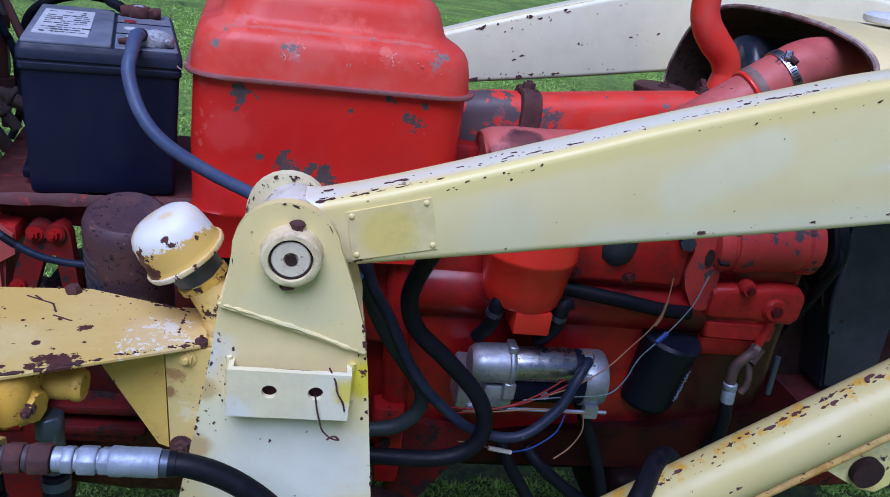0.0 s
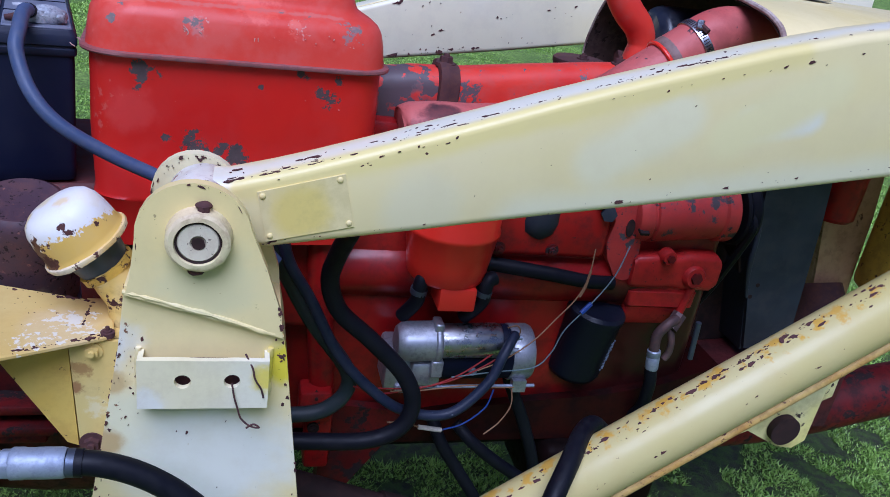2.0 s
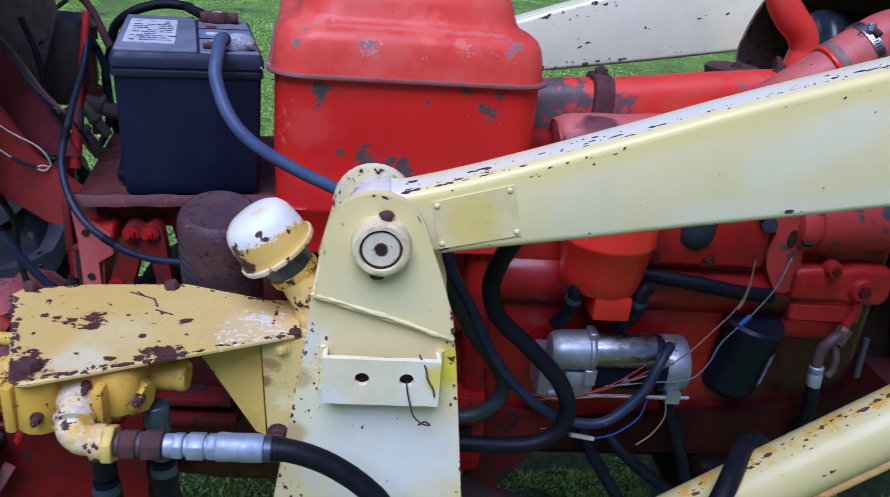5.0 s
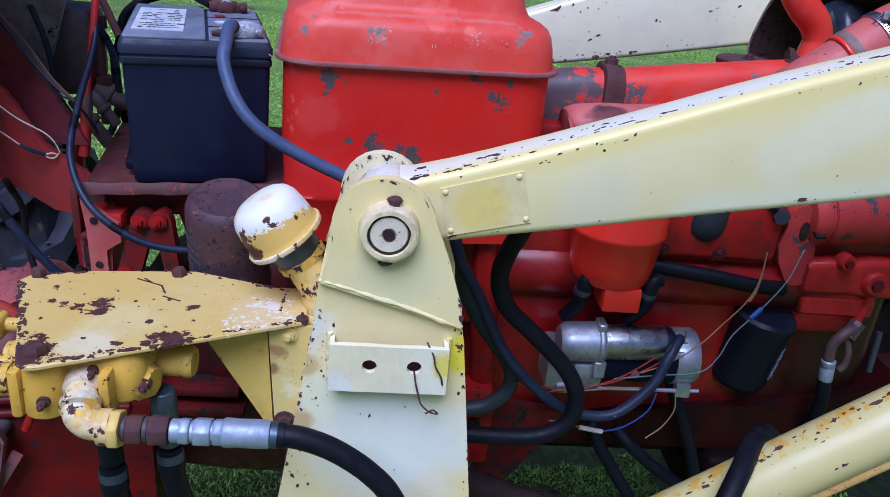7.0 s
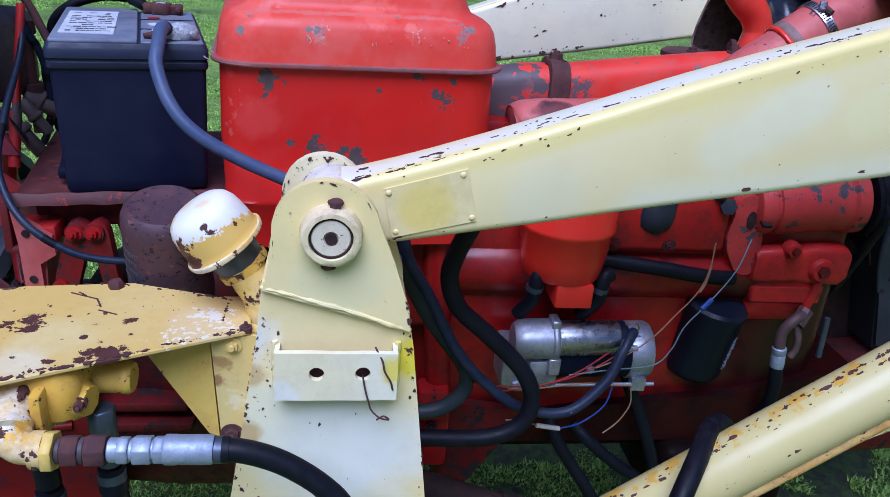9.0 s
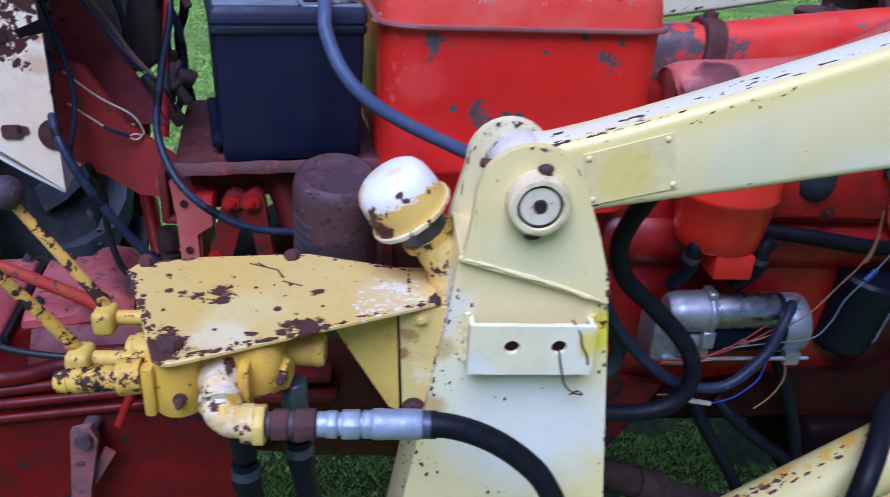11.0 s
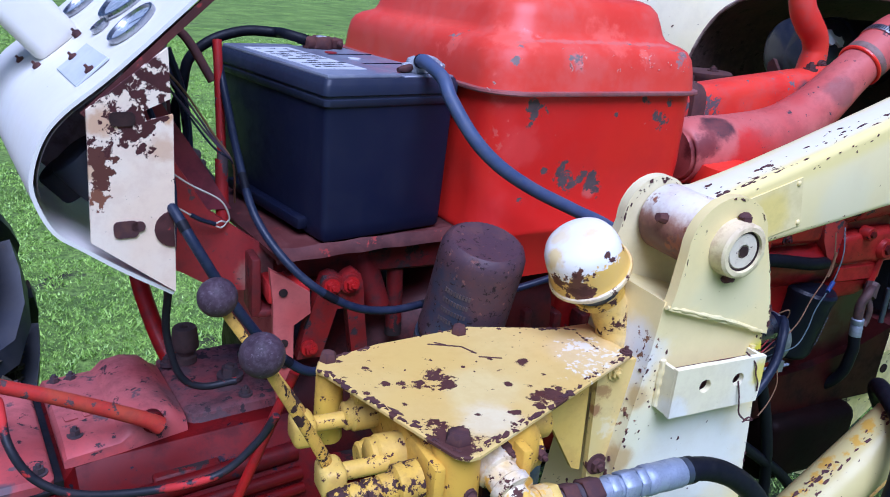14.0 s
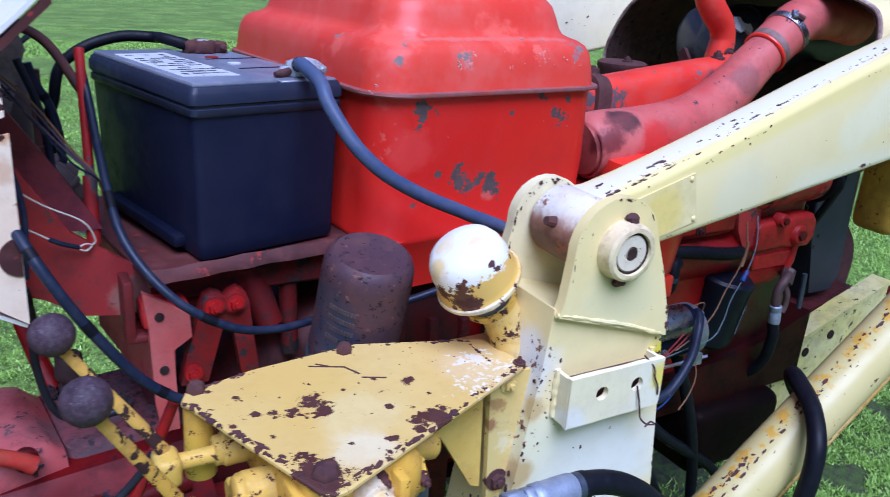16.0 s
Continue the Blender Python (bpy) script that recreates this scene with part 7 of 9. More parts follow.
def gearbox():
    g = thing("gearbox", (-0.75, 1.18, 0.40), "red cast iron gearbox with bolted top covers and oily grime", "gearbox")
    def cast(bm):
        bmesh.ops.transform(bm, matrix=GB, verts=bm.verts[:])
        return bm
    bm = bmesh.new()
    sec = [(-0.035, -0.45), (-0.035, -0.10), (-0.022, -0.05), (-0.006, -0.022), (0.245, -0.022), (0.27, -0.06), (0.28, -0.45)]
    shoulder = [(-0.035, -0.45), (-0.035, -0.130), (-0.012, -0.075), (0.048, -0.024), (0.255, -0.022), (0.27, -0.06), (0.28, -0.45)]
    loft(bm, [[V(x, y, z) for y, z in (sec if x < 0.01 else shoulder)] for x in (-0.62, -0.3, 0.0, 0.03, 0.2, 0.33)])
    soften(bm, 0.008, 2)
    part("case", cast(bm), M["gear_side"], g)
    # ribs along the case's side
    for pts, r in (([(-0.6, -0.034, -0.125), (-0.3, -0.036, -0.105), (0.0, -0.037, -0.098), (0.3, -0.026, -0.098)], 0.008), ([(-0.6, -0.036, -0.150), (-0.3, -0.037, -0.130), (0.0, -0.038, -0.122), (0.3, -0.032, -0.120)], 0.0075), ([(-0.6, -0.028, -0.068), (-0.32, -0.030, -0.066), (-0.1, -0.030, -0.058), (0.02, -0.022, -0.064), (0.1, 0.000, -0.062), (0.3, 0.004, -0.058)], 0.014), ([(-0.02, -0.032, -0.080), (0.1, -0.018, -0.083), (0.3, -0.016, -0.080)], 0.010)):
        bm = bmesh.new()
        tube(bm, pts, r, 10, 6)
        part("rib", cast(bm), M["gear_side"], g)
    bm = bmesh.new()
    box(bm, (0.155, 0.012, -0.054), (0.085, 0.016, 0.020))
    soften(bm, 0.003, 1)
    part("side_pad", cast(bm), M["red_dark"], g)
    # rear cover
    bm = bmesh.new()
    loft(bm, [[V(x, y, z) for x, y in rrect(-0.1115, 0.118, hx, hy, 0.012, 3)] for z, hx, hy in ((-0.024, 0.1145, 0.120), (-0.006, 0.1145, 0.120), (0.0, 0.1105, 0.115), (0.004, 0.098, 0.085), (0.006, 0.085, 0.07))])
    rear = part("rear_cover", cast(bm), M["gear_top"], g)
    # oily gasket squeezed out under the covers, and the gap between them
    bm = bmesh.new()
    tube(bm, [(-0.226, 0.000, -0.020), (-0.18, -0.0035, -0.021), (-0.09, -0.0035, -0.020), (0.004, -0.0025, -0.018)], 0.0042, 8, 8)
    part("gasket", rough_up(cast(bm), 0.003, 60), M["oil"], g, "black oily gasket edge")
    bm = bmesh.new()
    box(bm, (0.0065, 0.118, -0.014), (0.010, 0.236, 0.012))
    part("joint_gap", cast(bm), M["oil"], g)
    bm = bmesh.new()
    tube(bm, [(-0.60, -0.036, -0.072), (-0.45, -0.040, -0.070), (-0.32, -0.040, -0.068), (-0.22, -0.037, -0.064)], [0.007, 0.009, 0.008, 0.003], 8, 6)
    part("bare_rib", cast(bm), M["bare_blue"], g, "rib worn to bare blue-grey metal")
    # plain rear deck
    bm = bmesh.new()
    loft(bm, [[V(x, y, z) for x, y in rrect(-0.387, 0.118, hx, hy, 0.012, 3)] for z, hx, hy in ((-0.024, 0.158, 0.122), (-0.010, 0.158, 0.122), (-0.006, 0.152, 0.116))])
    part("rear_deck", cast(bm), M["deck"], g, "grimy grey-pink rear deck")
    # front cover with hump
    bm = bmesh.new()
    loft(bm, [[V(x, 0.044 + 0.17 * max(0, x - 0.05), -0.024), V(x, 0.046 + 0.17 * max(0, x - 0.05), z * 0.6 - 0.012), V(x, 0.062 + 0.1 * max(0, x - 0.05), z - 0.003), V(x, 0.085, z), V(x, 0.22, z), V(x, 0.250, z - 0.010), V(x, 0.250, -0.024)] for x, z in ((0.018, -0.006), (0.022, 0.0), (0.085, 0.002), (0.100, 0.016), (0.125, 0.020), (0.150, 0.014), (0.165, -0.002), (0.172, -0.006))])
    soften(bm, 0.004, 2)
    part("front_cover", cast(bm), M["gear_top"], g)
    bm = bmesh.new()
    loft(bm, [[V(x, y, z) for x, y in rrect(0.245, 0.168, hx, hy, 0.02, 3)] for z, hx, hy in ((-0.024, 0.072, 0.094), (-0.012, 0.070, 0.091), (-0.008, 0.064, 0.084))])
    part("clutch_cover", cast(bm), M["clutch_top"], g)
    # pivot boss on the near side of the front cover
    bm = bmesh.new()
    lathe(bm, [(0.015, 0.0), (0.014, 0.012), (0.011, 0.015), (0.0, 0.015)], (0.126, 0.066, 0.004), (0, -1, 0.25), 22)
    part("pivot_boss", cast(bm), M["gear_side"], g)
    for x, y, z in ((-0.214, 0.014, 0.0), (-0.214, 0.222, 0.0), (-0.012, 0.222, 0.0), (-0.012, 0.014, 0.0), (0.037, 0.079, -0.002), (0.034, 0.222, -0.002), (0.055, 0.222, -0.002), (0.185, 0.215, 0.0), (0.30, 0.21, -0.006), (0.262, 0.094, -0.006)):
        hexbolt(g, gb(x, y, z), (0, 0, 1), 0.0068, 0.009, M["grime"])
    # cast markings
    bm = bmesh.new()
    rnd = random.Random(3)
    for cx, cy, ang, n, h in ((-0.175, 0.12, 82, 4, 0.020), (-0.15, 0.14, 82, 3, 0.012), (-0.10, 0.055, 82, 3, 0.010), (-0.08, 0.055, 82, 3, 0.010), (-0.06, 0.055, 82, 3, 0.010), (0.06, 0.12, 8, 3, 0.020)):
        for k in range(n):
            a = radians(ang)
            off = (k - (n - 1) / 2) * h * 1.15
            p = V(cx + off * math.cos(a), cy + off * math.sin(a), 0.0058 if cx < 0 else 0.0025)
            box(bm, p, (h * 0.75, h * rnd.uniform(0.5, 0.8), 0.0014), pose(0, 0, 0, 0, 0, ang))
    tagged(part("cast_lettering", cast(bm), M["gear_top"], g), "raised cast markings", kind="stuff")
    # breather
    bm = bmesh.new()
    lathe(bm, [(0.017, 0.0), (0.017, 0.010), (0.012, 0.012), (0.012, 0.020), (0.019, 0.022), (0.0205, 0.026), (0.0180, 0.054), (0.0160, 0.057), (0.006, 0.057), (0.005, 0.050), (0.0, 0.050)], gb(0.214, 0.222, -0.006), (0, 0, 1), 24)
    part("breather", bm, M["grime_brown"], g, "dark brown breather cap")
    hexbolt(g, gb(0.255, 0.14, 0.002), (0, 0, 1), 0.013, 0.014, M["grime"])
    hexbolt(g, gb(-0.262, 0.185, -0.006), (0, 0, 1), 0.020, 0.016, M["grime"])
    # switch on the rear cover
    bm = bmesh.new()
    lathe(bm, [(0.013, 0.0), (0.013, 0.02), (0.010, 0.022), (0.010, 0.034), (0.0, 0.035)], gb(-0.05, 0.115, 0.0), (0, 0, 1), 16)
    part("switch", bm, M["grime"], g)
    return g


# case side: oily red, darkened in colour for the deep shade there
M["gear_side"] = paint("oily_shaded_red", (0.140, 0.0035, 0.0035), (0.088, 0.003, 0.003), 7, 0.40, (0.035, 0.005, 0.007), 0.65, chips=(0.010, 0.010, 0.018), chip_at=0.70, chip_scale=22, specular=0.2, stretch=(0.5, 1, 1.6))
# covers: same red, made pink to paint in the reflected sky; stains are real
M["gear_top"] = paint("sky_pink_red", (0.48, 0.125, 0.120), (0.42, 0.072, 0.070), 7, 0.42, (0.17, 0.06, 0.065), 0.5, chips=(0.05, 0.03, 0.035), chip_at=0.69, chip_scale=60, chips2=(0.14, 0.08, 0.085), chip2_at=0.70, chip2_scale=20, tint_edge=0.9,
                      tints=tuple((*gb(-0.20 + 0.028 * k, -0.004, -0.004), 0.020, (0.075, 0.09, 0.15)) for k in range(5)) + ((*gb(-0.216, 0.05, 0), 0.022, (0.16, 0.13, 0.15)), (*gb(0.16, 0.02, -0.01), 0.030, (0.09, 0.065, 0.07)), (*gb(0.07, 0.005, -0.01), 0.016, (0.09, 0.065, 0.07)), (*gb(-0.05, 0.0, 0), 0.012, (0.10, 0.07, 0.08)), (*gb(0.165, 0.12, 0), 0.035, (0.20, 0.08, 0.08))))
M["clutch_top"] = paint("greasy_pink", (0.25, 0.055, 0.058), (0.14, 0.065, 0.07), 14, 0.5, (0.06, 0.03, 0.035), 0.7, chips=(0.04, 0.028, 0.032), chip_at=0.66, chip_scale=45, chips2=(0.10, 0.06, 0.065), chip2_at=0.66, chip2_scale=20)
M["oil"] = paint("oil_sludge", (0.004, 0.004, 0.006), (0.009, 0.008, 0.011), 20, 0.4, (0.02, 0.012, 0.012), 0.4, bump=0.4)
M["bare_blue"] = paint("bare_blue_metal", (0.05, 0.065, 0.11), (0.09, 0.10, 0.14), 16, 0.4, (0.2, 0.02, 0.02), 0.5)
M["grime_brown"] = paint("brown_cap", (0.07, 0.045, 0.04), (0.09, 0.06, 0.055), 25, 0.6, (0.14, 0.08, 0.07), 0.5)
gearbox()


def gear_lever():
    t = thing("gear_lever", gb(-0.13, 0.135, 0.0), "red gear lever with grey oval knob in a round boot", "gear lever")
    b = gb(-0.108, 0.165, 0.0)
    bm = bmesh.new()
    lathe(bm, [(0.045, 0.0), (0.040, 0.012), (0.036, 0.020), (0.039, 0.024), (0.044, 0.035), (0.042, 0.050), (0.030, 0.062), (0.017, 0.066), (0.0, 0.066)], b, (0, 0, 1), 30)
    part("boot", bm, M["boot"], t)
    bm = bmesh.new()
    cyl(bm, b + V(0, 0, 0.06), b + V(-0.001, 0, 0.082), 0.016, 0.014, 18)
    part("collar", bm, M["rubber"], t)
    bm = bmesh.new()
    tube(bm, [b + V(-0.001, 0, 0.075), b + V(-0.004, -0.002, 0.16), b + V(-0.010, -0.005, 0.27)], [0.011, 0.0095, 0.007], 14, 8)
    part("rod", bm, M["pump_red"], t)
    bm = bmesh.new()
    lathe(bm, [(0.0, -0.004), (0.009, -0.002), (0.013, 0.005), (0.0225, 0.0105), (0.0275, 0.017), (0.0285, 0.023), (0.0265, 0.031), (0.021, 0.037), (0.012, 0.0405), (0.0, 0.0415)], b + V(-0.010, -0.005, 0.250), (-0.05, 0, 1), 26)
    part("knob", bm, M["grey_knob"], t, "grey plastic oval knob")
    r = thing("range_lever", gb(0.115, 0.02, -0.012), "red range lever with grey oval knob", "lever")
    p0, p1 = V(-0.566, 1.118, 0.872), V(-0.745, 1.095, 0.975)
    bm = bmesh.new()
    tube(bm, [p0, p0 + (p1 - p0) * 0.12 + V(0, 0, 0.004), p0 + (p1 - p0) * 0.6 + V(0, 0, 0.004), p1], [0.0115, 0.010, 0.009, 0.008], 14, 8)
    part("rod", bm, M["red_orange"], r)
    bm = bmesh.new()
    d = (p1 - p0).normalized()
    ball(bm, p1 + d * 0.014, (0.022, 0.022, 0.029), frame_to((d + V(0, 0, 1.2)).normalized()), 24)
    part("knob", bm, M["grey_knob"], r, "grey plastic oval knob")


M["boot"] = paint("worn_boot", (0.50, 0.035, 0.028), (0.42, 0.02, 0.018), 6, 0.45, (0.2, 0.04, 0.04), 0.3, tint_edge=0.8, tints=((*(gb(-0.108, 0.165, 0.0) + V(0.03, -0.03, 0.035)), 0.028, (0.03, 0.035, 0.05)), (*(gb(-0.108, 0.165, 0.0) + V(0.0, -0.035, 0.022)), 0.022, (0.04, 0.035, 0.05))))
M["grey_knob"] = paint("grey_plastic_knob", (0.045, 0.052, 0.078), (0.06, 0.068, 0.095), 14, 0.5, (0.12, 0.11, 0.11), 0.3)
M["red_orange"] = paint("worn_orange_red", (0.44, 0.03, 0.022), (0.40, 0.065, 0.03), 22, 0.45, (0.2, 0.04, 0.03), 0.4, chips=(0.09, 0.05, 0.05), chip_at=0.68, chip_scale=50)
gear_lever()


# ---- dash ----
TURNED = Matrix.Translation((-0.59, 1.033, 0)) @ pose(0, 0, 0, 0, 0, 8) @ Matrix.Translation((0.59, -1.033, 0))


def dash():
    d = thing("dashboard", (-0.60, 1.25, 1.05), "white steel instrument cowl with gauges and rust-flaked side plate", "dashboard")
    def put(bm):
        bmesh.ops.transform(bm, matrix=TURNED, verts=bm.verts[:])
        return bm
    prof = [(-0.470, 1.455), (-0.505, 1.413), (-0.547, 1.373), (-0.604, 1.322), (-0.648, 1.287), (-0.668, 1.262), (-0.679, 1.230), (-0.678, 1.205), (-0.664, 1.172), (-0.640, 1.152), (-0.60, 1.122), (-0.552, 1.090)]
    line = spline([V(x, 0, z) for x, z in prof], 5)
    def sheet(off, y):
        out = []
        for i, p in enumerate(line):
            a, b = line[max(i - 1, 0)], line[min(i + 1, len(line) - 1)]
            t = (b - a).normalized()
            q = p - V(-t.z, 0, t.x) * off
            out.append(V(q.x, y, q.z))
        return out
    bm = bmesh.new()
    front, back = [sheet(0.0, 1.033), sheet(0.004, 1.033)], [sheet(0.0, 1.50), sheet(0.004, 1.50)]
    loft(bm, [front[0], back[0], back[1], front[1], front[0]], cap=False, closed=False)
    part("cowl", put(bm), M["white"], d)
    # strip behind the panel's edge, carrying the panel to the support
    bm = bmesh.new()
    prism(bm, [(-0.634, 1.288), (-0.500, 1.413), (-0.500, 1.402), (-0.545, 1.361), (-0.628, 1.281)], 1.0335, 1.040)
    part("edge_strip", put(bm), M["rust_red"], d, "rusty strip under the panel edge")
    # inside of the cowl with its tangle of gauge backs
    bm = bmesh.new()
    lining = [sheet(-0.004, 1.036), sheet(-0.004, 1.498)]
    loft(bm, [lining[0][8:36], lining[1][8:36]], cap=False, closed=False)
    part("lining", put(bm), M["dash_inside"], d, "brownish grey inside of the cowl")
    bm = bmesh.new()
    prism(bm, [(-0.665, 1.20), (-0.655, 1.27), (-0.56, 1.35), (-0.50, 1.40), (-0.48, 1.33), (-0.54, 1.14), (-0.62, 1.15)], 1.30, 1.32)
    part("inner_panel", put(bm), M["dash_inside"], d)
    for q, r, k in ((V(-0.635, 1.10, 1.235), 0.028, 0.05), (V(-0.65, 1.14, 1.21), 0.020, 0.04), (V(-0.60, 1.09, 1.255), 0.024, 0.05)):
        bm = bmesh.new()
        cyl(bm, q, q + V(k * 0.66, 0, -k * 0.75), r, seg=20)
        soften(bm, 0.004, 2)
        part("gauge_back", put(bm), M["dark_metal"], d)
    # side plate
    bm = bmesh.new()
    prism(bm, [(-0.6335, 1.158), (-0.630, 1.292), (-0.552, 1.352), (-0.551, 1.302), (-0.578, 1.290), (-0.575, 1.280), (-0.549, 1.286), (-0.552, 1.092)], 1.028, 1.033)
    part("side_plate", put(bm), M["dash_plate"], d, "cream side plate flaked with rust")
    for x, z, w, h in ((-0.600, 1.169, 0.024, 0.018), (-0.588, 1.171, 0.014, 0.011), (-0.598, 1.283, 0.024, 0.014)):
        bm = bmesh.new()
        prism(bm, rrect(x, z, w / 2, h / 2, 0.005, 4), 1.0262, 1.0285)
        part("slot", put(bm), M["rust"] if z < 1.2 else M["soot"], d, "slot showing the dark inside")
    bm = bmesh.new()
    prism(bm, arc(-0.552, 1.165, 0.020, 90, 270, 12), 1.0262, 1.0285)
    part("notch", put(bm), M["rust_red"], d)
    nrm = V(-0.661, 0, 0.75).normalized()
    def on(s, y):
        return V(-0.505, y, 1.413) + (V(-0.648, y, 1.287) - V(-0.505, y, 1.413)) * s
    for s, y, r in ((0.404, 1.115, 0.030), (0.184, 1.233, 0.052), (0.39, 1.396, 0.032), (0.504, 1.207, 0.011)):
        bm = bmesh.new()
        lathe(bm, [(r * 0.86, 0.002), (r, 0.002), (r * 1.02, 0.005), (r, 0.008), (r * 0.9, 0.008), (r * 0.86, 0.005)], on(s, y), nrm, 36)
        z = part("bezel", put(bm), M["steel"], d, "chrome gauge bezel")
        bm = bmesh.new()
        lathe(bm, [(0.0, 0.002), (r * 0.88, 0.002), (r * 0.88, 0.005), (0.0, 0.0055)], on(s, y), nrm, 36)
        part("gauge_face", put(bm), M["glass"] if r > 0.02 else M["dark_metal"], z)
        if r > 0.02:
            bm = bmesh.new()
            tilt = frame_to(nrm)
            for k in range(9):
                a = radians(-30 + 30 * k)
                box(bm, on(s, y) + tilt @ V(r * 0.68 * math.cos(a), r * 0.68 * math.sin(a), 0.0056), (r * 0.16, r * 0.035, 0.0004), tilt @ pose(0, 0, 0, 0, 0, math.degrees(a)))
            box(bm, on(s, y) + tilt @ V(r * 0.2, r * 0.2, 0.0058), (r * 0.75, r * 0.04, 0.0004), tilt @ pose(0, 0, 0, 0, 0, 45))
            part("dial_marks", put(bm), M["print_blue"], z, "dark dial marks and needle")
    bm = bmesh.new()
    box(bm, on(0.75, 1.128) + nrm * 0.0035, (0.112, 0.043, 0.003), frame_to(nrm) @ pose(0, 0, 0, 0, 0, 0))
    soften(bm, 0.0008, 1)
    part("blank_plate", put(bm), M["blank"], d, "bare metal plate with two screws")
    for s, y in ((0.75, 1.174), (0.75, 1.080), (0.62, 1.262), (0.93, 1.265), (0.98, 1.36)):
        ob = hexbolt(d, TURNED @ (on(s, y) + nrm * 0.005), nrm, 0.0036, 0.003, M["rust"])
    # steering column housing on the cowl
    bm = bmesh.new()
    c = on(0.74, 1.325)
    box(bm, c + nrm * 0.055, (0.105, 0.062, 0.115), frame_to(nrm))
    soften(bm, 0.014, 3)
    part("column_housing", put(bm), M["white"], d)
    bm = bmesh.new()
    lathe(bm, [(0.031, 0.0), (0.031, 0.030), (0.037, 0.034), (0.037, 0.060), (0.030, 0.064), (0.030, 0.10), (0.0, 0.10)], c + nrm * 0.108, nrm, 28)
    part("column_collar", put(bm), M["zinc"], d, "bare steel steering column collar")
    # knobs on the cowl's back
    for y, z, mt in ((1.395, 1.265, "black"), (1.335, 1.232, "zinc")):
        bm = bmesh.new()
        cyl(bm, (-0.672, y, z), (-0.700, y, z + 0.004), 0.006, seg=16)
        cyl(bm, (-0.698, y, z + 0.004), (-0.708, y, z + 0.006), 0.012, seg=20)
        soften(bm, 0.002, 1)
        part("pull_knob", put(bm), M[mt], d)
    return d


# grimy inside, base colour raised in place of light through the open back
M["dash_inside"] = paint("grimy_brown_inside", (0.30, 0.255, 0.245), (0.38, 0.33, 0.32), 12, 0.55, (0.06, 0.045, 0.04), 0.5, chips=(0.02, 0.015, 0.015), chip_at=0.70, chip_scale=30)
M["blank"] = paint("grey_plate", (0.50, 0.53, 0.56), (0.56, 0.58, 0.60), 9, 0.4, (0.4, 0.4, 0.42), 0.2)
M["dash_plate"] = paint("flaked_cream", (0.83, 0.71, 0.55), (0.82, 0.64, 0.45), 9, 0.45, (0.5, 0.3, 0.2), 0.2, chips=(0.07, 0.022, 0.020), chip_at=0.755, chip_scale=60,
                        tint_edge=0.9, tints=((-0.617, 1.027, 1.28, 0.014, (0.62, 0.40, 0.24)), (-0.625, 1.026, 1.23, 0.012, (0.62, 0.42, 0.26)), (-0.56, 1.034, 1.25, 0.016, (0.66, 0.46, 0.30)), (-0.553, 1.036, 1.285, 0.010, (0.62, 0.38, 0.2))),
                        zones=((-0.622, 1.026, 1.235, 0.030, (0.10, 0.035, 0.025), 60, 0.46), (-0.628, 1.026, 1.200, 0.022, (0.20, 0.08, 0.045), 80, 0.44), (-0.575, 1.033, 1.285, 0.030, (0.06, 0.018, 0.018), 70, 0.46), (-0.578, 1.033, 1.255, 0.022, (0.06, 0.018, 0.018), 55, 0.34), (-0.60, 1.03, 1.275, 0.035, (0.06, 0.018, 0.018), 50, 0.36), (-0.565, 1.034, 1.325, 0.030, (0.06, 0.018, 0.018), 50, 0.36), (-0.55, 1.035, 1.215, 0.012, (0.10, 0.035, 0.025), 80, 0.34)),
                        spots=((-0.623, 1.026, 1.302, 0.006), (-0.614, 1.027, 1.307, 0.008), (-0.603, 1.029, 1.315, 0.008), (-0.591, 1.030, 1.322, 0.008), (-0.580, 1.032, 1.330, 0.008), (-0.569, 1.034, 1.340, 0.006), (-0.581, 1.032, 1.317, 0.008), (-0.568, 1.034, 1.322, 0.007), (-0.557, 1.035, 1.321, 0.006), (-0.604, 1.029, 1.286, 0.009), (-0.608, 1.028, 1.295, 0.006), (-0.624, 1.026, 1.264, 0.007), (-0.612, 1.027, 1.261, 0.009), (-0.616, 1.027, 1.252, 0.006), (-0.604, 1.029, 1.267, 0.006), (-0.589, 1.031, 1.282, 0.009), (-0.597, 1.030, 1.274, 0.006), (-0.581, 1.032, 1.253, 0.004), (-0.576, 1.033, 1.247, 0.003), (-0.568, 1.034, 1.244, 0.0026), (-0.573, 1.033, 1.268, 0.0025), (-0.583, 1.032, 1.308, 0.006)),
                        spot_colour=(0.06, 0.018, 0.018), spot_edge=1.1)
dash()


M["support_red"] = paint("support_red", (0.36, 0.030, 0.025), (0.28, 0.026, 0.026), 6, 0.5, (0.10, 0.03, 0.03), 0.5, chips=(0.10, 0.05, 0.045), chip_at=0.70, chip_scale=40, tint_edge=0.8, tints=((-0.43, 1.135, 1.06, 0.03, (0.30, 0.16, 0.12)), (-0.41, 1.135, 1.08, 0.03, (0.12, 0.05, 0.045))))
M["channel_red"] = paint("grimy_channel_red", (0.16, 0.014, 0.013), (0.10, 0.012, 0.012), 9, 0.5, (0.04, 0.016, 0.016), 0.6, chips=(0.03, 0.018, 0.018), chip_at=0.70, chip_scale=30)
M["crank_red"] = paint("greasy_crank_red", (0.22, 0.010, 0.009), (0.14, 0.009, 0.009), 14, 0.42, (0.05, 0.02, 0.02), 0.6, chips=(0.03, 0.02, 0.022), chip_at=0.66, chip_scale=45)
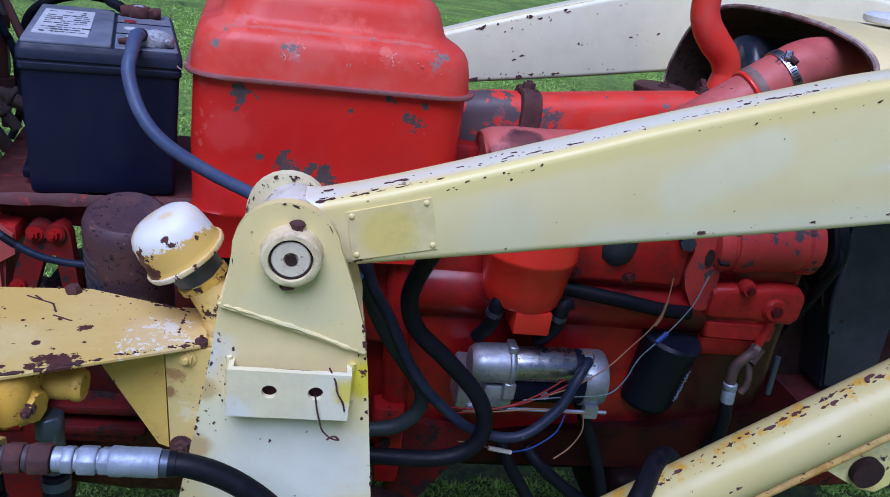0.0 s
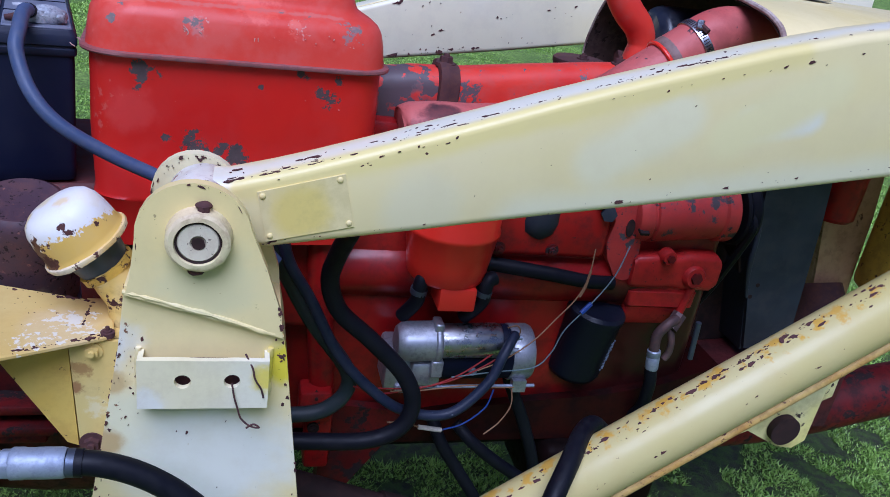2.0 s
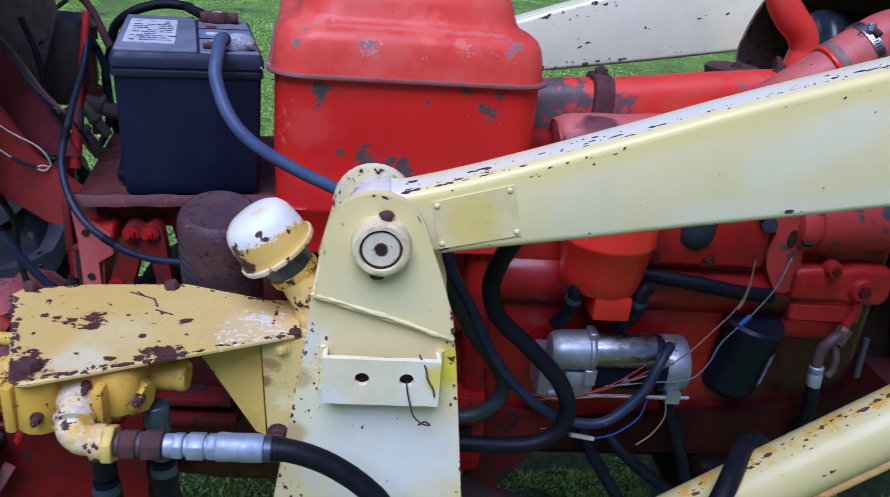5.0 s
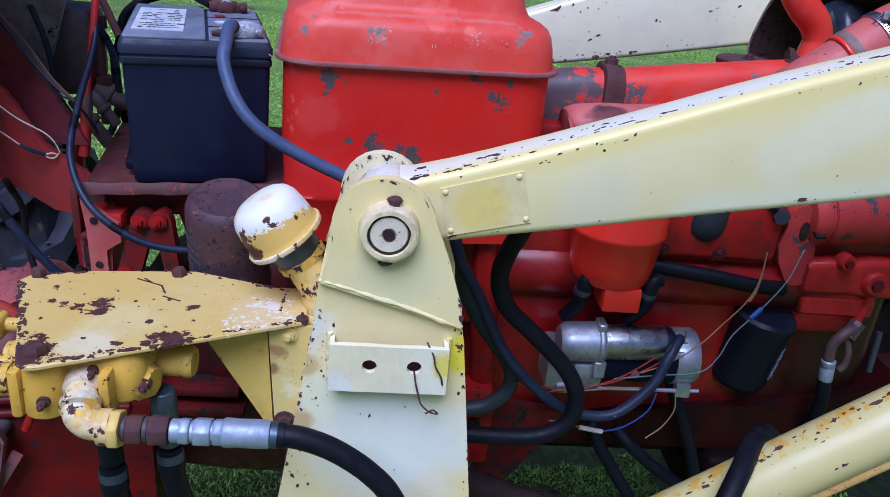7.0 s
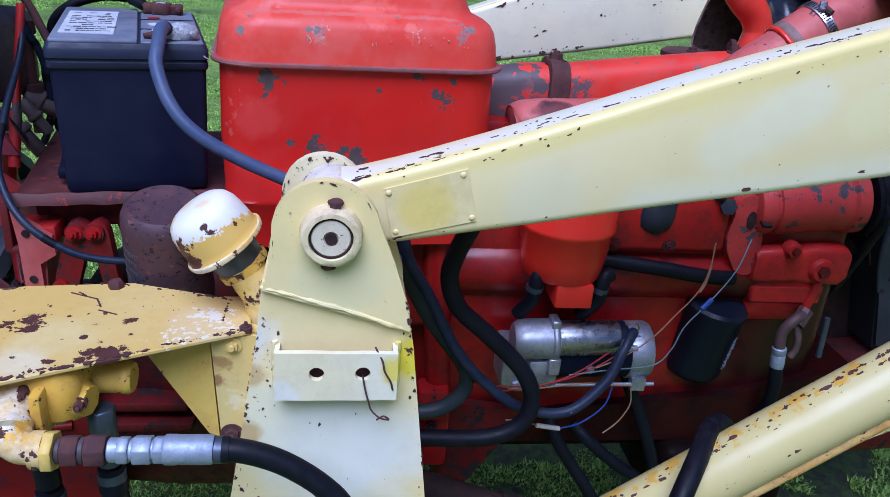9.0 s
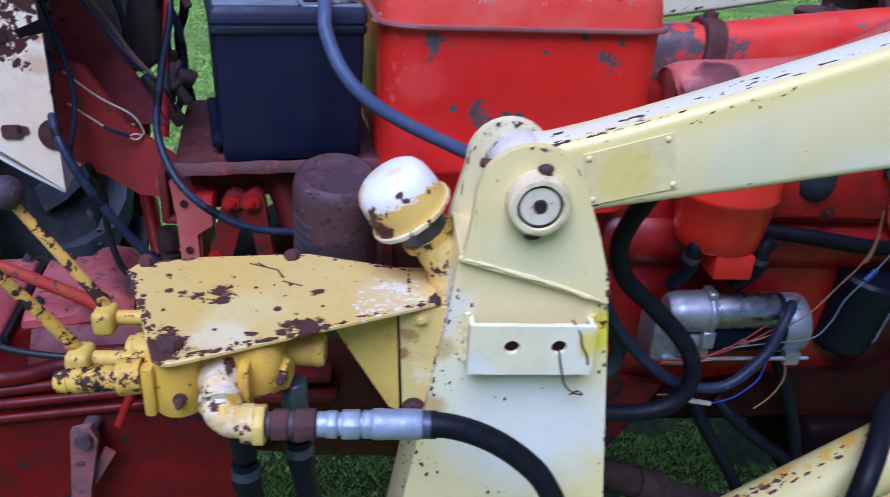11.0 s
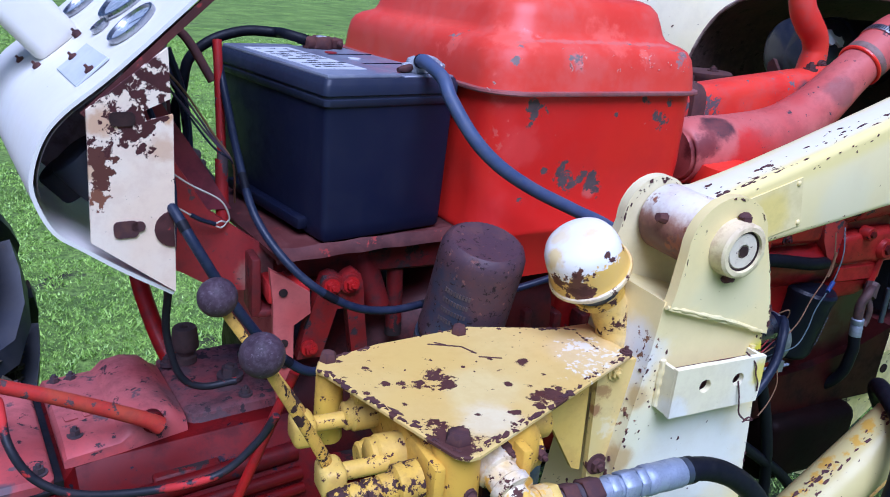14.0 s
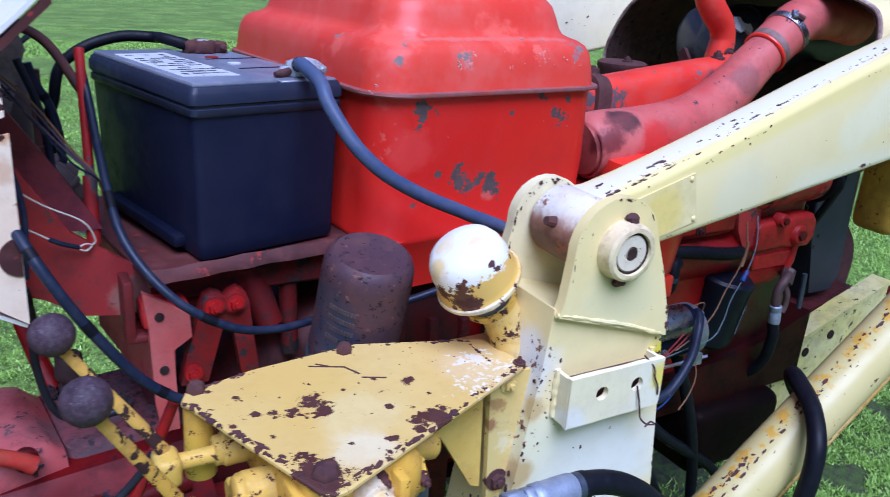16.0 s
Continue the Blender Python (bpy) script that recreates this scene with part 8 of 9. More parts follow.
M["support_dull"] = paint("dull_maroon", (0.28, 0.050, 0.060), (0.21, 0.040, 0.052), 6, 0.5, (0.06, 0.025, 0.03), 0.5, chips=(0.05, 0.025, 0.025), chip_at=0.72, chip_scale=30)
# grimy brown, lightened in place of light missing behind the dash
M["box_brown"] = paint("grimy_box", (0.10, 0.075, 0.075), (0.15, 0.115, 0.11), 9, 0.5, (0.09, 0.06, 0.055), 0.4, specular=0.35)


def firewall():
    f = thing("steering_support", (-0.48, 1.25, 0.87), "dull red steel steering support with folded plates", "support")
    bm = bmesh.new()
    prism(bm, [(-0.60, 1.245), (-0.545, 1.225), (-0.50, 1.15), (-0.44, 1.105), (-0.41, 1.095), (-0.405, 1.05), (-0.446, 1.04), (-0.493, 1.047), (-0.533, 1.073), (-0.60, 1.10)], 1.135, 1.145)
    soften(bm, 0.003, 1)
    part("side_plate", bm, M["support_red"], f)
    bm = bmesh.new()
    prism(bm, [(-0.437, 1.087), (-0.432, 1.04), (-0.430, 0.94), (-0.425, 0.90), (-0.404, 0.90), (-0.406, 1.008), (-0.384, 1.023), (-0.386, 1.052)], 1.085, 1.095)
    soften(bm, 0.003, 1)
    part("lower_plate", bm, M["red_pink"], f)
    for x, z in ((-0.420, 1.055), (-0.418, 0.985), (-0.417, 0.955)):
        bm = bmesh.new()
        lathe(bm, [(0.0, 0.0), (0.0055, 0.0), (0.0055, 0.0015), (0.0, 0.0015)], (x, 1.0845, z), (0, -1, 0), 12)
        part("hole", bm, M["soot"], f)
    bm = bmesh.new()
    box(bm, (-0.30, 1.150, 1.075), (0.24, 0.04, 0.046))
    soften(bm, 0.004, 1)
    part("cross_beam", bm, M["red_dark"], f)
    # open end of the channel under the tray
    bm = bmesh.new()
    box(bm, (-0.450, 1.122, 1.058), (0.012, 0.05, 0.078))
    box(bm, (-0.426, 1.122, 1.023), (0.050, 0.05, 0.010))
    box(bm, (-0.392, 1.146, 1.060), (0.105, 0.006, 0.070))
    soften(bm, 0.003, 2)
    part("channel_end", rough_up(bm, 0.001, 50), M["channel_red"], f)
    bm = bmesh.new()
    box(bm, (-0.410, 1.12, 1.050), (0.055, 0.06, 0.028))
    soften(bm, 0.006, 2)
    part("pad", bm, M["red_worn"], f)
    # plate that goes back from the lower plate, its faded face towards the seat
    bm = bmesh.new()
    loft(bm, [[V(-0.404 + d, 1.096, 1.062), V(-0.425 + d, 1.22, 1.075), V(-0.452 + d, 1.42, 1.05), V(-0.456 + d, 1.42, 0.90), V(-0.43 + d, 1.26, 0.90), V(-0.412 + d, 1.096, 0.935)] for d in (0.0, 0.006)])
    soften(bm, 0.0015, 1)
    part("flank_plate", bm, M["red_pink"], f, "faded pinkish red side plate")
    # bell crank
    bm = bmesh.new()
    prism(bm, [(-0.370, 1.056), (-0.366, 1.067), (-0.356, 1.072), (-0.347, 1.069), (-0.341, 1.064), (-0.335, 1.069), (-0.325, 1.073), (-0.317, 1.068), (-0.313, 1.056), (-0.307, 1.0), (-0.300, 0.945), (-0.322, 0.945), (-0.333, 1.022), (-0.347, 1.022), (-0.366, 0.955), (-0.398, 0.955), (-0.388, 1.0)], 1.092, 1.112)
    soften(bm, 0.006, 2)
    cyl(bm, (-0.357, 1.086, 1.056), (-0.357, 1.094, 1.056), 0.0135, seg=18)
    cyl(bm, (-0.331, 1.086, 1.057), (-0.331, 1.094, 1.057), 0.0135, seg=18)
    part("bell_crank", rough_up(bm, 0.0012, 60), M["crank_red"], f)
    for x, z in ((-0.357, 1.056), (-0.331, 1.057), (-0.384, 0.972)):
        hexbolt(f, (x, 1.086, z), (0, -1, 0.15), 0.0075, 0.010, M["red"])
    bm = bmesh.new()
    cyl(bm, (-0.30, 1.15, 1.075), (-0.275, 1.13, 1.0), 0.022, 0.018, 20)
    cyl(bm, (-0.245, 1.15, 1.08), (-0.245, 1.14, 0.95), 0.012, seg=14)
    part("linkage", bm, M["red_dark"], f)
    # tubes behind
    bm = bmesh.new()
    tube(bm, [(-0.560, 1.42, 1.10), (-0.565, 1.40, 0.98), (-0.548, 1.36, 0.90), (-0.53, 1.32, 0.855)], 0.013, 14)
    part("red_pipe", bm, M["red"], f, "red painted bent pipe")
    bm = bmesh.new()
    cyl(bm, (-0.461, 1.285, 1.335), (-0.467, 1.225, 1.18), 0.0060, seg=14)
    cyl(bm, (-0.467, 1.229, 1.19), (-0.471, 1.205, 1.11), 0.0085, seg=14)
    part("upright_rod", bm, M["red_worn"], f)
    bm = bmesh.new()
    cyl(bm, (-0.420, 1.025, 0.975), (-0.525, 1.015, 0.735), 0.0065, seg=12)
    part("thin_rod", bm, M["red"], f)
    # upper support plates and steering box behind the dash
    bm = bmesh.new()
    prism(bm, [(-0.60, 1.36), (-0.50, 1.20), (-0.46, 1.13), (-0.60, 1.13)], 1.20, 1.21)
    part("brace", bm, M["support_dull"], f)
    bm = bmesh.new()
    box(bm, (-0.585, 1.42, 1.235), (0.135, 0.15, 0.14))
    soften(bm, 0.022, 3)
    part("steering_box", bm, M["box_brown"], f, "grimy brown-grey steering box")
    bm = bmesh.new()
    tube(bm, [(-0.53, 1.40, 1.355), (-0.49, 1.38, 1.33), (-0.455, 1.36, 1.27)], 0.0065, 12)
    part("stay", bm, M["rust"], f)
    bm = bmesh.new()
    cyl(bm, (-0.514, 1.43, 1.10), (-0.512, 1.43, 1.285), 0.008, seg=12)
    cyl(bm, (-0.512, 1.43, 1.268), (-0.512, 1.43, 1.290), 0.014, seg=6)
    cyl(bm, (-0.514, 1.43, 1.165), (-0.514, 1.43, 1.185), 0.018, seg=14)
    part("bolt_rod", rough_up(bm, 0.002, 60), M["rust"], f)
    # governor and throttle linkage behind the battery's end
    for a, b, r in (((-0.525, 1.32, 1.170), (-0.470, 1.32, 1.095), 0.012), ((-0.500, 1.335, 1.178), (-0.460, 1.335, 1.125), 0.010), ((-0.525, 1.42, 1.165), (-0.468, 1.42, 1.140), 0.016)):
        bm = bmesh.new()
        cyl(bm, a, b, r, seg=8)
        q = V(*a).lerp(V(*b), 0.4)
        cyl(bm, q, V(*a).lerp(V(*b), 0.55), r * 1.5, seg=6)
        soften(bm, 0.003, 1)
        part("linkage_arm", rough_up(bm, 0.002, 50), M["box_brown"], f, "greasy brown linkage arm")
    bm = bmesh.new()
    tube(bm, [(-0.572, 1.33, 1.292), (-0.548, 1.34, 1.312), (-0.512, 1.35, 1.342)], 0.0036, 10)
    part("grey_rod", bm, M["zinc_dark"], f, "dull grey throttle rod")
    bm = bmesh.new()
    prism(bm, [(-0.604, 1.300), (-0.580, 1.306), (-0.562, 1.286), (-0.566, 1.276), (-0.588, 1.280)], 1.318, 1.322)
    part("tab", bm, M["print_pale"], f, "faded brown sheet tab")
    return f


firewall()


# ---- cables, hoses and wires ----
M["cable_dark"] = paint("dark_loom", (0.010, 0.015, 0.034), (0.016, 0.022, 0.044), 18, 0.38, (0.05, 0.055, 0.075), 0.25, chips=(0.16, 0.17, 0.20), chip_at=0.77, chip_scale=120)
M["green_hose"] = paint("green_grey_hose", (0.020, 0.030, 0.032), (0.028, 0.040, 0.042), 16, 0.42, (0.06, 0.05, 0.05), 0.3)
M["red_cable"] = paint("red_black_wire", (0.010, 0.011, 0.016), (0.016, 0.016, 0.022), 14, 0.45, (0.04, 0.03, 0.03), 0.3, chips2=(0.40, 0.025, 0.022), chip2_at=0.62, chip2_scale=8)
def line_thing(name, pts, r, material, label, category, group="", seg=12, n=8):
    """A cable, hose or wire; the thicker ones carry bands of tape or end ferrules."""
    if r < 0.005 or "hanging under" in label:
        bm = bmesh.new()
        tube(bm, pts, r, seg, n)
        return single(name, bm, material, label, category, group)
    line = spline(pts, n)
    t = thing(name, min(line, key=lambda q: q.z), label, category, group)
    bm = bmesh.new()
    tube(bm, pts, r, seg, n)
    part("sleeve", bm, material, t)
    hose, loom = category == "hose", name == "wiring_loom"
    for k in ((1, 3) if hose else (len(line) // 4, len(line) // 2, len(line) * 3 // 4) if loom else (1,)):
        bm = bmesh.new()
        tube(bm, line[k:k + 3], r * (1.12 if hose else 1.06), seg, 3)
        part("ferrule" if hose else "tape" if loom else "end_sleeve", bm, M["zinc_dark"] if hose and k == 1 else M["rubber"], t)
    return t


near_post = BAT @ V(0.050, -0.128, 0.220)
far_post = BAT @ V(0.028, 0.122, 0.216)
line_thing("battery_cable", [near_post + V(0.0, 0.0, 0.004), near_post + V(-0.002, -0.024, 0.006), (-0.226, 1.085, 1.322), (-0.224, 1.059, 1.299), (-0.204, 1.031, 1.259), (-0.172, 1.017, 1.227), (-0.118, 1.016, 1.195), (-0.05, 1.018, 1.164), (0.023, 1.015, 1.129), (0.09, 1.01, 1.06)], 0.0088, M["cable"], "thick blue-grey battery cable from post to starter", "cable")
line_thing("earth_cable", [far_post + V(-0.004, 0.0, 0.004), far_post + V(-0.03, 0.02, 0.010), (-0.347, 1.44, 1.334), (-0.392, 1.45, 1.333), (-0.441, 1.45, 1.317), (-0.474, 1.45, 1.288), (-0.485, 1.45, 1.244), (-0.496, 1.45, 1.21), (-0.493, 1.45, 1.145), (-0.482, 1.45, 1.089)], 0.0080, M["rubber"], "black earth cable from the far battery post", "cable")
line_thing("wiring_loom", [(-0.463, 1.287, 1.328), (-0.458, 1.255, 1.275), (-0.457, 1.17, 1.205), (-0.449, 1.10, 1.146), (-0.41, 1.05, 1.092), (-0.35, 1.04, 1.050), (-0.29, 1.05, 1.032), (-0.22, 1.07, 1.027), (-0.12, 1.06, 1.035), (-0.02, 1.05, 1.06)], 0.0052, M["cable_dark"], "dark taped wiring loom hanging below the battery tray", "cable")
line_thing("wiring_loom", [(-0.575, 1.10, 1.25), (-0.562, 1.06, 1.205), (-0.546, 1.02, 1.176), (-0.528, 1.003, 1.142), (-0.505, 1.0, 1.10), (-0.47, 1.0, 1.045), (-0.44, 1.0, 1.01), (-0.405, 1.005, 0.985), (-0.36, 1.03, 0.975)], 0.0058, M["cable_dark"], "dark taped wiring loom behind the valve levers", "cable")
line_thing("switch_wire", [(-0.552, 1.12, 1.095), (-0.548, 1.15, 1.04), (-0.551, 1.155, 0.985), (-0.538, 1.15, 0.925), (-0.51, 1.15, 0.902), (-0.465, 1.15, 0.903)], 0.0050, M["red_cable"], "red and black insulated wire drooping over the gearbox", "wire")
line_thing("switch_wire", [gb(-0.05, 0.115, 0.035), (-0.737, 1.09, 0.955), (-0.728, 1.045, 0.925), (-0.705, 1.03, 0.885), (-0.66, 1.022, 0.860), (-0.58, 1.025, 0.845), (-0.51, 1.025, 0.85), (-0.465, 1.02, 0.89), (-0.445, 1.01, 0.93)], 0.0050, M["red_cable"], "red and black insulated wire along the gearbox side", "wire")
line_thing("wiring_loom", [(-0.515, 1.42, 1.30), (-0.507, 1.42, 1.272), (-0.493, 1.42, 1.243), (-0.485, 1.42, 1.205), (-0.484, 1.42, 1.152), (-0.494, 1.42, 1.108), (-0.505, 1.42, 1.083)], 0.0062, M["cable_dark"], "dark wiring loom hanging from the dashboard to the tray", "cable")
M_wires = [
    ([(-0.566, 1.12, 1.222), (-0.526, 1.12, 1.190), (-0.488, 1.125, 1.166), (-0.476, 1.13, 1.142), (-0.480, 1.132, 1.134)], 0.0011, "wire_white", "loose white wire with ring end"),
    ([(-0.566, 1.12, 1.180), (-0.545, 1.118, 1.166), (-0.523, 1.115, 1.152)], 0.0011, "wire_white", "loose white wire by the dashboard"),
    ([(-0.523, 1.115, 1.152), (-0.510, 1.118, 1.144), (-0.494, 1.125, 1.136)], 0.0028, "cable_dark", "blue-grey crimped wire end"),
    ([(-0.494, 1.125, 1.136), (-0.486, 1.128, 1.138), (-0.480, 1.132, 1.134), (-0.486, 1.128, 1.130), (-0.493, 1.125, 1.133)], 0.0011, "wire_white", "bare ring terminal on a wire end"),
]
# bundle of thin wires that runs down the support from the dashboard
for k, (mt, da, sag) in enumerate((("wire_purple", 0.0, 0.0), ("cable_dark", 0.008, -0.008), ("wire_purple", 0.012, 0.004), ("wire_tan", 0.016, 0.009))):
    M_wires.append(([(-0.580, 1.18, 1.335 + da), (-0.556, 1.165, 1.312 + da), (-0.522, 1.165, 1.272 + da * 0.6 + sag), (-0.489, 1.165, 1.230 + sag), (-0.462, 1.18, 1.196), (-0.452, 1.22, 1.150 - 0.006 * k)], 0.0014, mt, {"wire_purple": "thin purple-grey wire", "cable_dark": "thin dark blue wire", "wire_tan": "thin tan wire"}[mt] + " in the bundle below the dashboard"))
M_wires.append(([(-0.531, 1.22, 1.330), (-0.514, 1.22, 1.275), (-0.508, 1.22, 1.211), (-0.512, 1.22, 1.167), (-0.530, 1.21, 1.12)], 0.0045, "cable_dark", "black cable hanging from the dashboard behind its side plate"))
M_wires.append(([(-0.585, 1.12, 1.33), (-0.562, 1.105, 1.27), (-0.545, 1.09, 1.20), (-0.55, 1.06, 1.13)], 0.0034, "cable_dark", "dark blue wire drooping from the dashboard"))
M["wire_purple"] = paint("purple_grey_wire", (0.12, 0.08, 0.12), (0.09, 0.06, 0.10), 30, 0.45)
for pts, r, mt, lab in M_wires:
    line_thing("loose_wire", pts, r, M[mt], lab, "wire", "", 8)
# hydraulic hose from the valve's fitting, over the mast
line_thing("hydraulic_hose", [(-0.114, 0.695, 0.990), (-0.085, 0.695, 0.988), (-0.055, 0.695, 0.978), (-0.028, 0.694, 0.963), (-0.002, 0.693, 0.942), (0.020, 0.692, 0.915), (0.045, 0.69, 0.86), (0.06, 0.69, 0.78), (0.06, 0.70, 0.60)], 0.0125, M["rubber"], "black rubber hydraulic hose from the crimped ferrule", "hose", "hydraulic hoses", 16)
for x, y in ((-0.297, 0.74), (-0.243, 0.775)):
    line_thing("hydraulic_hose", [(x + 0.003, y, 0.905), (x + 0.008, y, 0.85), (x + 0.03, y + 0.03, 0.72), (x + 0.10, y + 0.1, 0.60)], 0.0140, M["rubber"], "black rubber hydraulic hose going down from the valve", "hose", "hydraulic hoses", 16)
line_thing("hydraulic_hose", [(0.184, 0.93, 1.175), (0.176, 0.95, 1.135), (0.166, 0.97, 1.094), (0.160, 0.98, 1.050), (0.178, 0.985, 1.001), (0.226, 0.985, 0.956), (0.280, 0.985, 0.899), (0.301, 0.985, 0.849), (0.289, 0.985, 0.803), (0.24, 0.985, 0.779), (0.151, 0.985, 0.779), (0.02, 0.985, 0.785)], 0.0130, M["rubber"], "thick black hydraulic hose looping beside the starter", "hose", "hydraulic hoses", 16)
line_thing("starter_cable", [(0.09, 1.01, 1.13), (0.106, 1.015, 1.061), (0.141, 1.02, 0.998), (0.185, 1.02, 0.913), (0.236, 1.02, 0.853), (0.297, 1.02, 0.808), (0.372, 1.02, 0.800), (0.430, 1.03, 0.848), (0.455, 1.045, 0.895), (0.470, 1.06, 0.912), (0.480, 1.074, 0.914)], 0.0085, M["cable_dark"], "blue-black starter cable curving up to the solenoid", "cable")
line_thing("hydraulic_hose", [(0.080, 1.03, 1.13), (0.094, 1.04, 1.06), (0.114, 1.05, 1.010), (0.152, 1.06, 0.938), (0.205, 1.06, 0.864), (0.214, 1.06, 0.825), (0.194, 1.06, 0.791), (0.150, 1.06, 0.773), (0.04, 1.06, 0.775)], 0.0125, M["green_hose"], "dark green-grey hose behind the thick hydraulic hose", "hose", "hydraulic hoses", 14)
line_thing("coolant_hose", [(0.42, 1.165, 1.0), (0.465, 1.16, 0.998), (0.55, 1.15, 0.990), (0.62, 1.15, 0.979), (0.675, 1.16, 0.972)], 0.0125, M["rubber"], "black rubber hose along the engine side", "hose")
line_thing("hydraulic_hose", [(0.72, 0.955, 0.72), (0.66, 0.955, 0.76), (0.608, 0.947, 0.812), (0.575, 0.930, 0.843), (0.540, 0.895, 0.854), (0.500, 0.840, 0.848), (0.465, 0.798, 0.82), (0.450, 0.785, 0.77), (0.440, 0.785, 0.70), (0.43, 0.785, 0.60)], 0.0145, M["rubber"], "thick black hose over the lift cylinder", "hose", "hydraulic hoses", 16)
for pts in ([(0.505, 1.125, 0.80), (0.517, 1.12, 0.772), (0.554, 1.12, 0.695), (0.588, 1.12, 0.606), (0.615, 1.12, 0.50), (0.63, 1.12, 0.38)], [(0.385, 1.14, 0.70), (0.402, 1.12, 0.662), (0.43, 1.12, 0.618), (0.473, 1.12, 0.553), (0.53, 1.12, 0.46), (0.58, 1.12, 0.36)], [(0.43, 1.14, 0.69), (0.46, 1.12, 0.663), (0.51, 1.12, 0.619), (0.573, 1.12, 0.573), (0.67, 1.12, 0.50), (0.76, 1.12, 0.40)]):
    line_thing("hydraulic_hose", pts, 0.0115, M["rubber"], "black hose hanging under the engine", "hose", "hydraulic hoses", 12)
for pts, r, mt in (
    ([(0.598, 1.10, 1.062), (0.590, 1.085, 1.02), (0.575, 1.08, 0.982), (0.545, 1.075, 0.945), (0.505, 1.06, 0.910), (0.46, 1.055, 0.878), (0.42, 1.055, 0.858)], 0.0012, "wire_tan"),
    ([(0.590, 1.083, 1.03), (0.585, 1.08, 1.0), (0.578, 1.078, 0.985)], 0.0022, "wire_tan"),
    ([(0.684, 1.145, 1.050), (0.650, 1.11, 1.010), (0.605, 1.085, 0.968), (0.565, 1.075, 0.925), (0.548, 1.07, 0.885), (0.520, 1.065, 0.858), (0.45, 1.06, 0.852), (0.38, 1.06, 0.842)], 0.0012, "wire_grey"),
    ([(0.605, 1.084, 0.970), (0.588, 1.078, 0.955)], 0.0042, "wire_blue"),
    ([(0.458, 1.062, 0.905), (0.44, 1.06, 0.885), (0.39, 1.06, 0.845), (0.33, 1.06, 0.822), (0.24, 1.05, 0.828)], 0.0014, "wire_red"),
    ([(0.47, 1.062, 0.892), (0.43, 1.06, 0.862), (0.37, 1.06, 0.832), (0.27, 1.05, 0.818), (0.22, 1.045, 0.835)], 0.0014, "wire_red"),
    ([(0.495, 1.07, 0.815), (0.45, 1.06, 0.822), (0.41, 1.06, 0.826), (0.33, 1.055, 0.820), (0.28, 1.05, 0.822)], 0.0012, "wire_tan"),
    ([(0.463, 1.07, 0.93), (0.475, 1.062, 0.938), (0.484, 1.066, 0.925), (0.480, 1.07, 0.905)], 0.0012, "wire_tan"),
    ([(0.456, 1.06, 0.818), (0.445, 1.055, 0.785), (0.41, 1.05, 0.757), (0.375, 1.05, 0.745)], 0.0014, "wire_blue"),
    ([(0.375, 1.05, 0.745), (0.335, 1.05, 0.752)], 0.0040, "wire_white"),
    ([(0.335, 1.05, 0.752), (0.31, 1.045, 0.765), (0.28, 1.04, 0.77)], 0.0014, "wire_tan"),
    ([(0.49, 1.065, 0.815), (0.492, 1.06, 0.785), (0.475, 1.055, 0.755), (0.450, 1.05, 0.735)], 0.0012, "wire_tan"),
):
    line_thing("loose_wire", pts, r, M[mt], {"wire_tan": "thin tan loose wire at the starter", "wire_grey": "thin grey-green loose wire at the starter", "wire_blue": "thin blue loose wire at the starter", "wire_red": "thin dark red wire at the starter", "wire_white": "white crimped wire joint at the starter"}[mt], "wire", "loose wires", 8)


# ---- rear wheel and fender ----
M["mud"] = paint("dried_mud", (0.050, 0.040, 0.028), (0.085, 0.072, 0.050), 30, 0.85, (0.03, 0.024, 0.02), 0.6, bump=0.8, bump_scale=160)


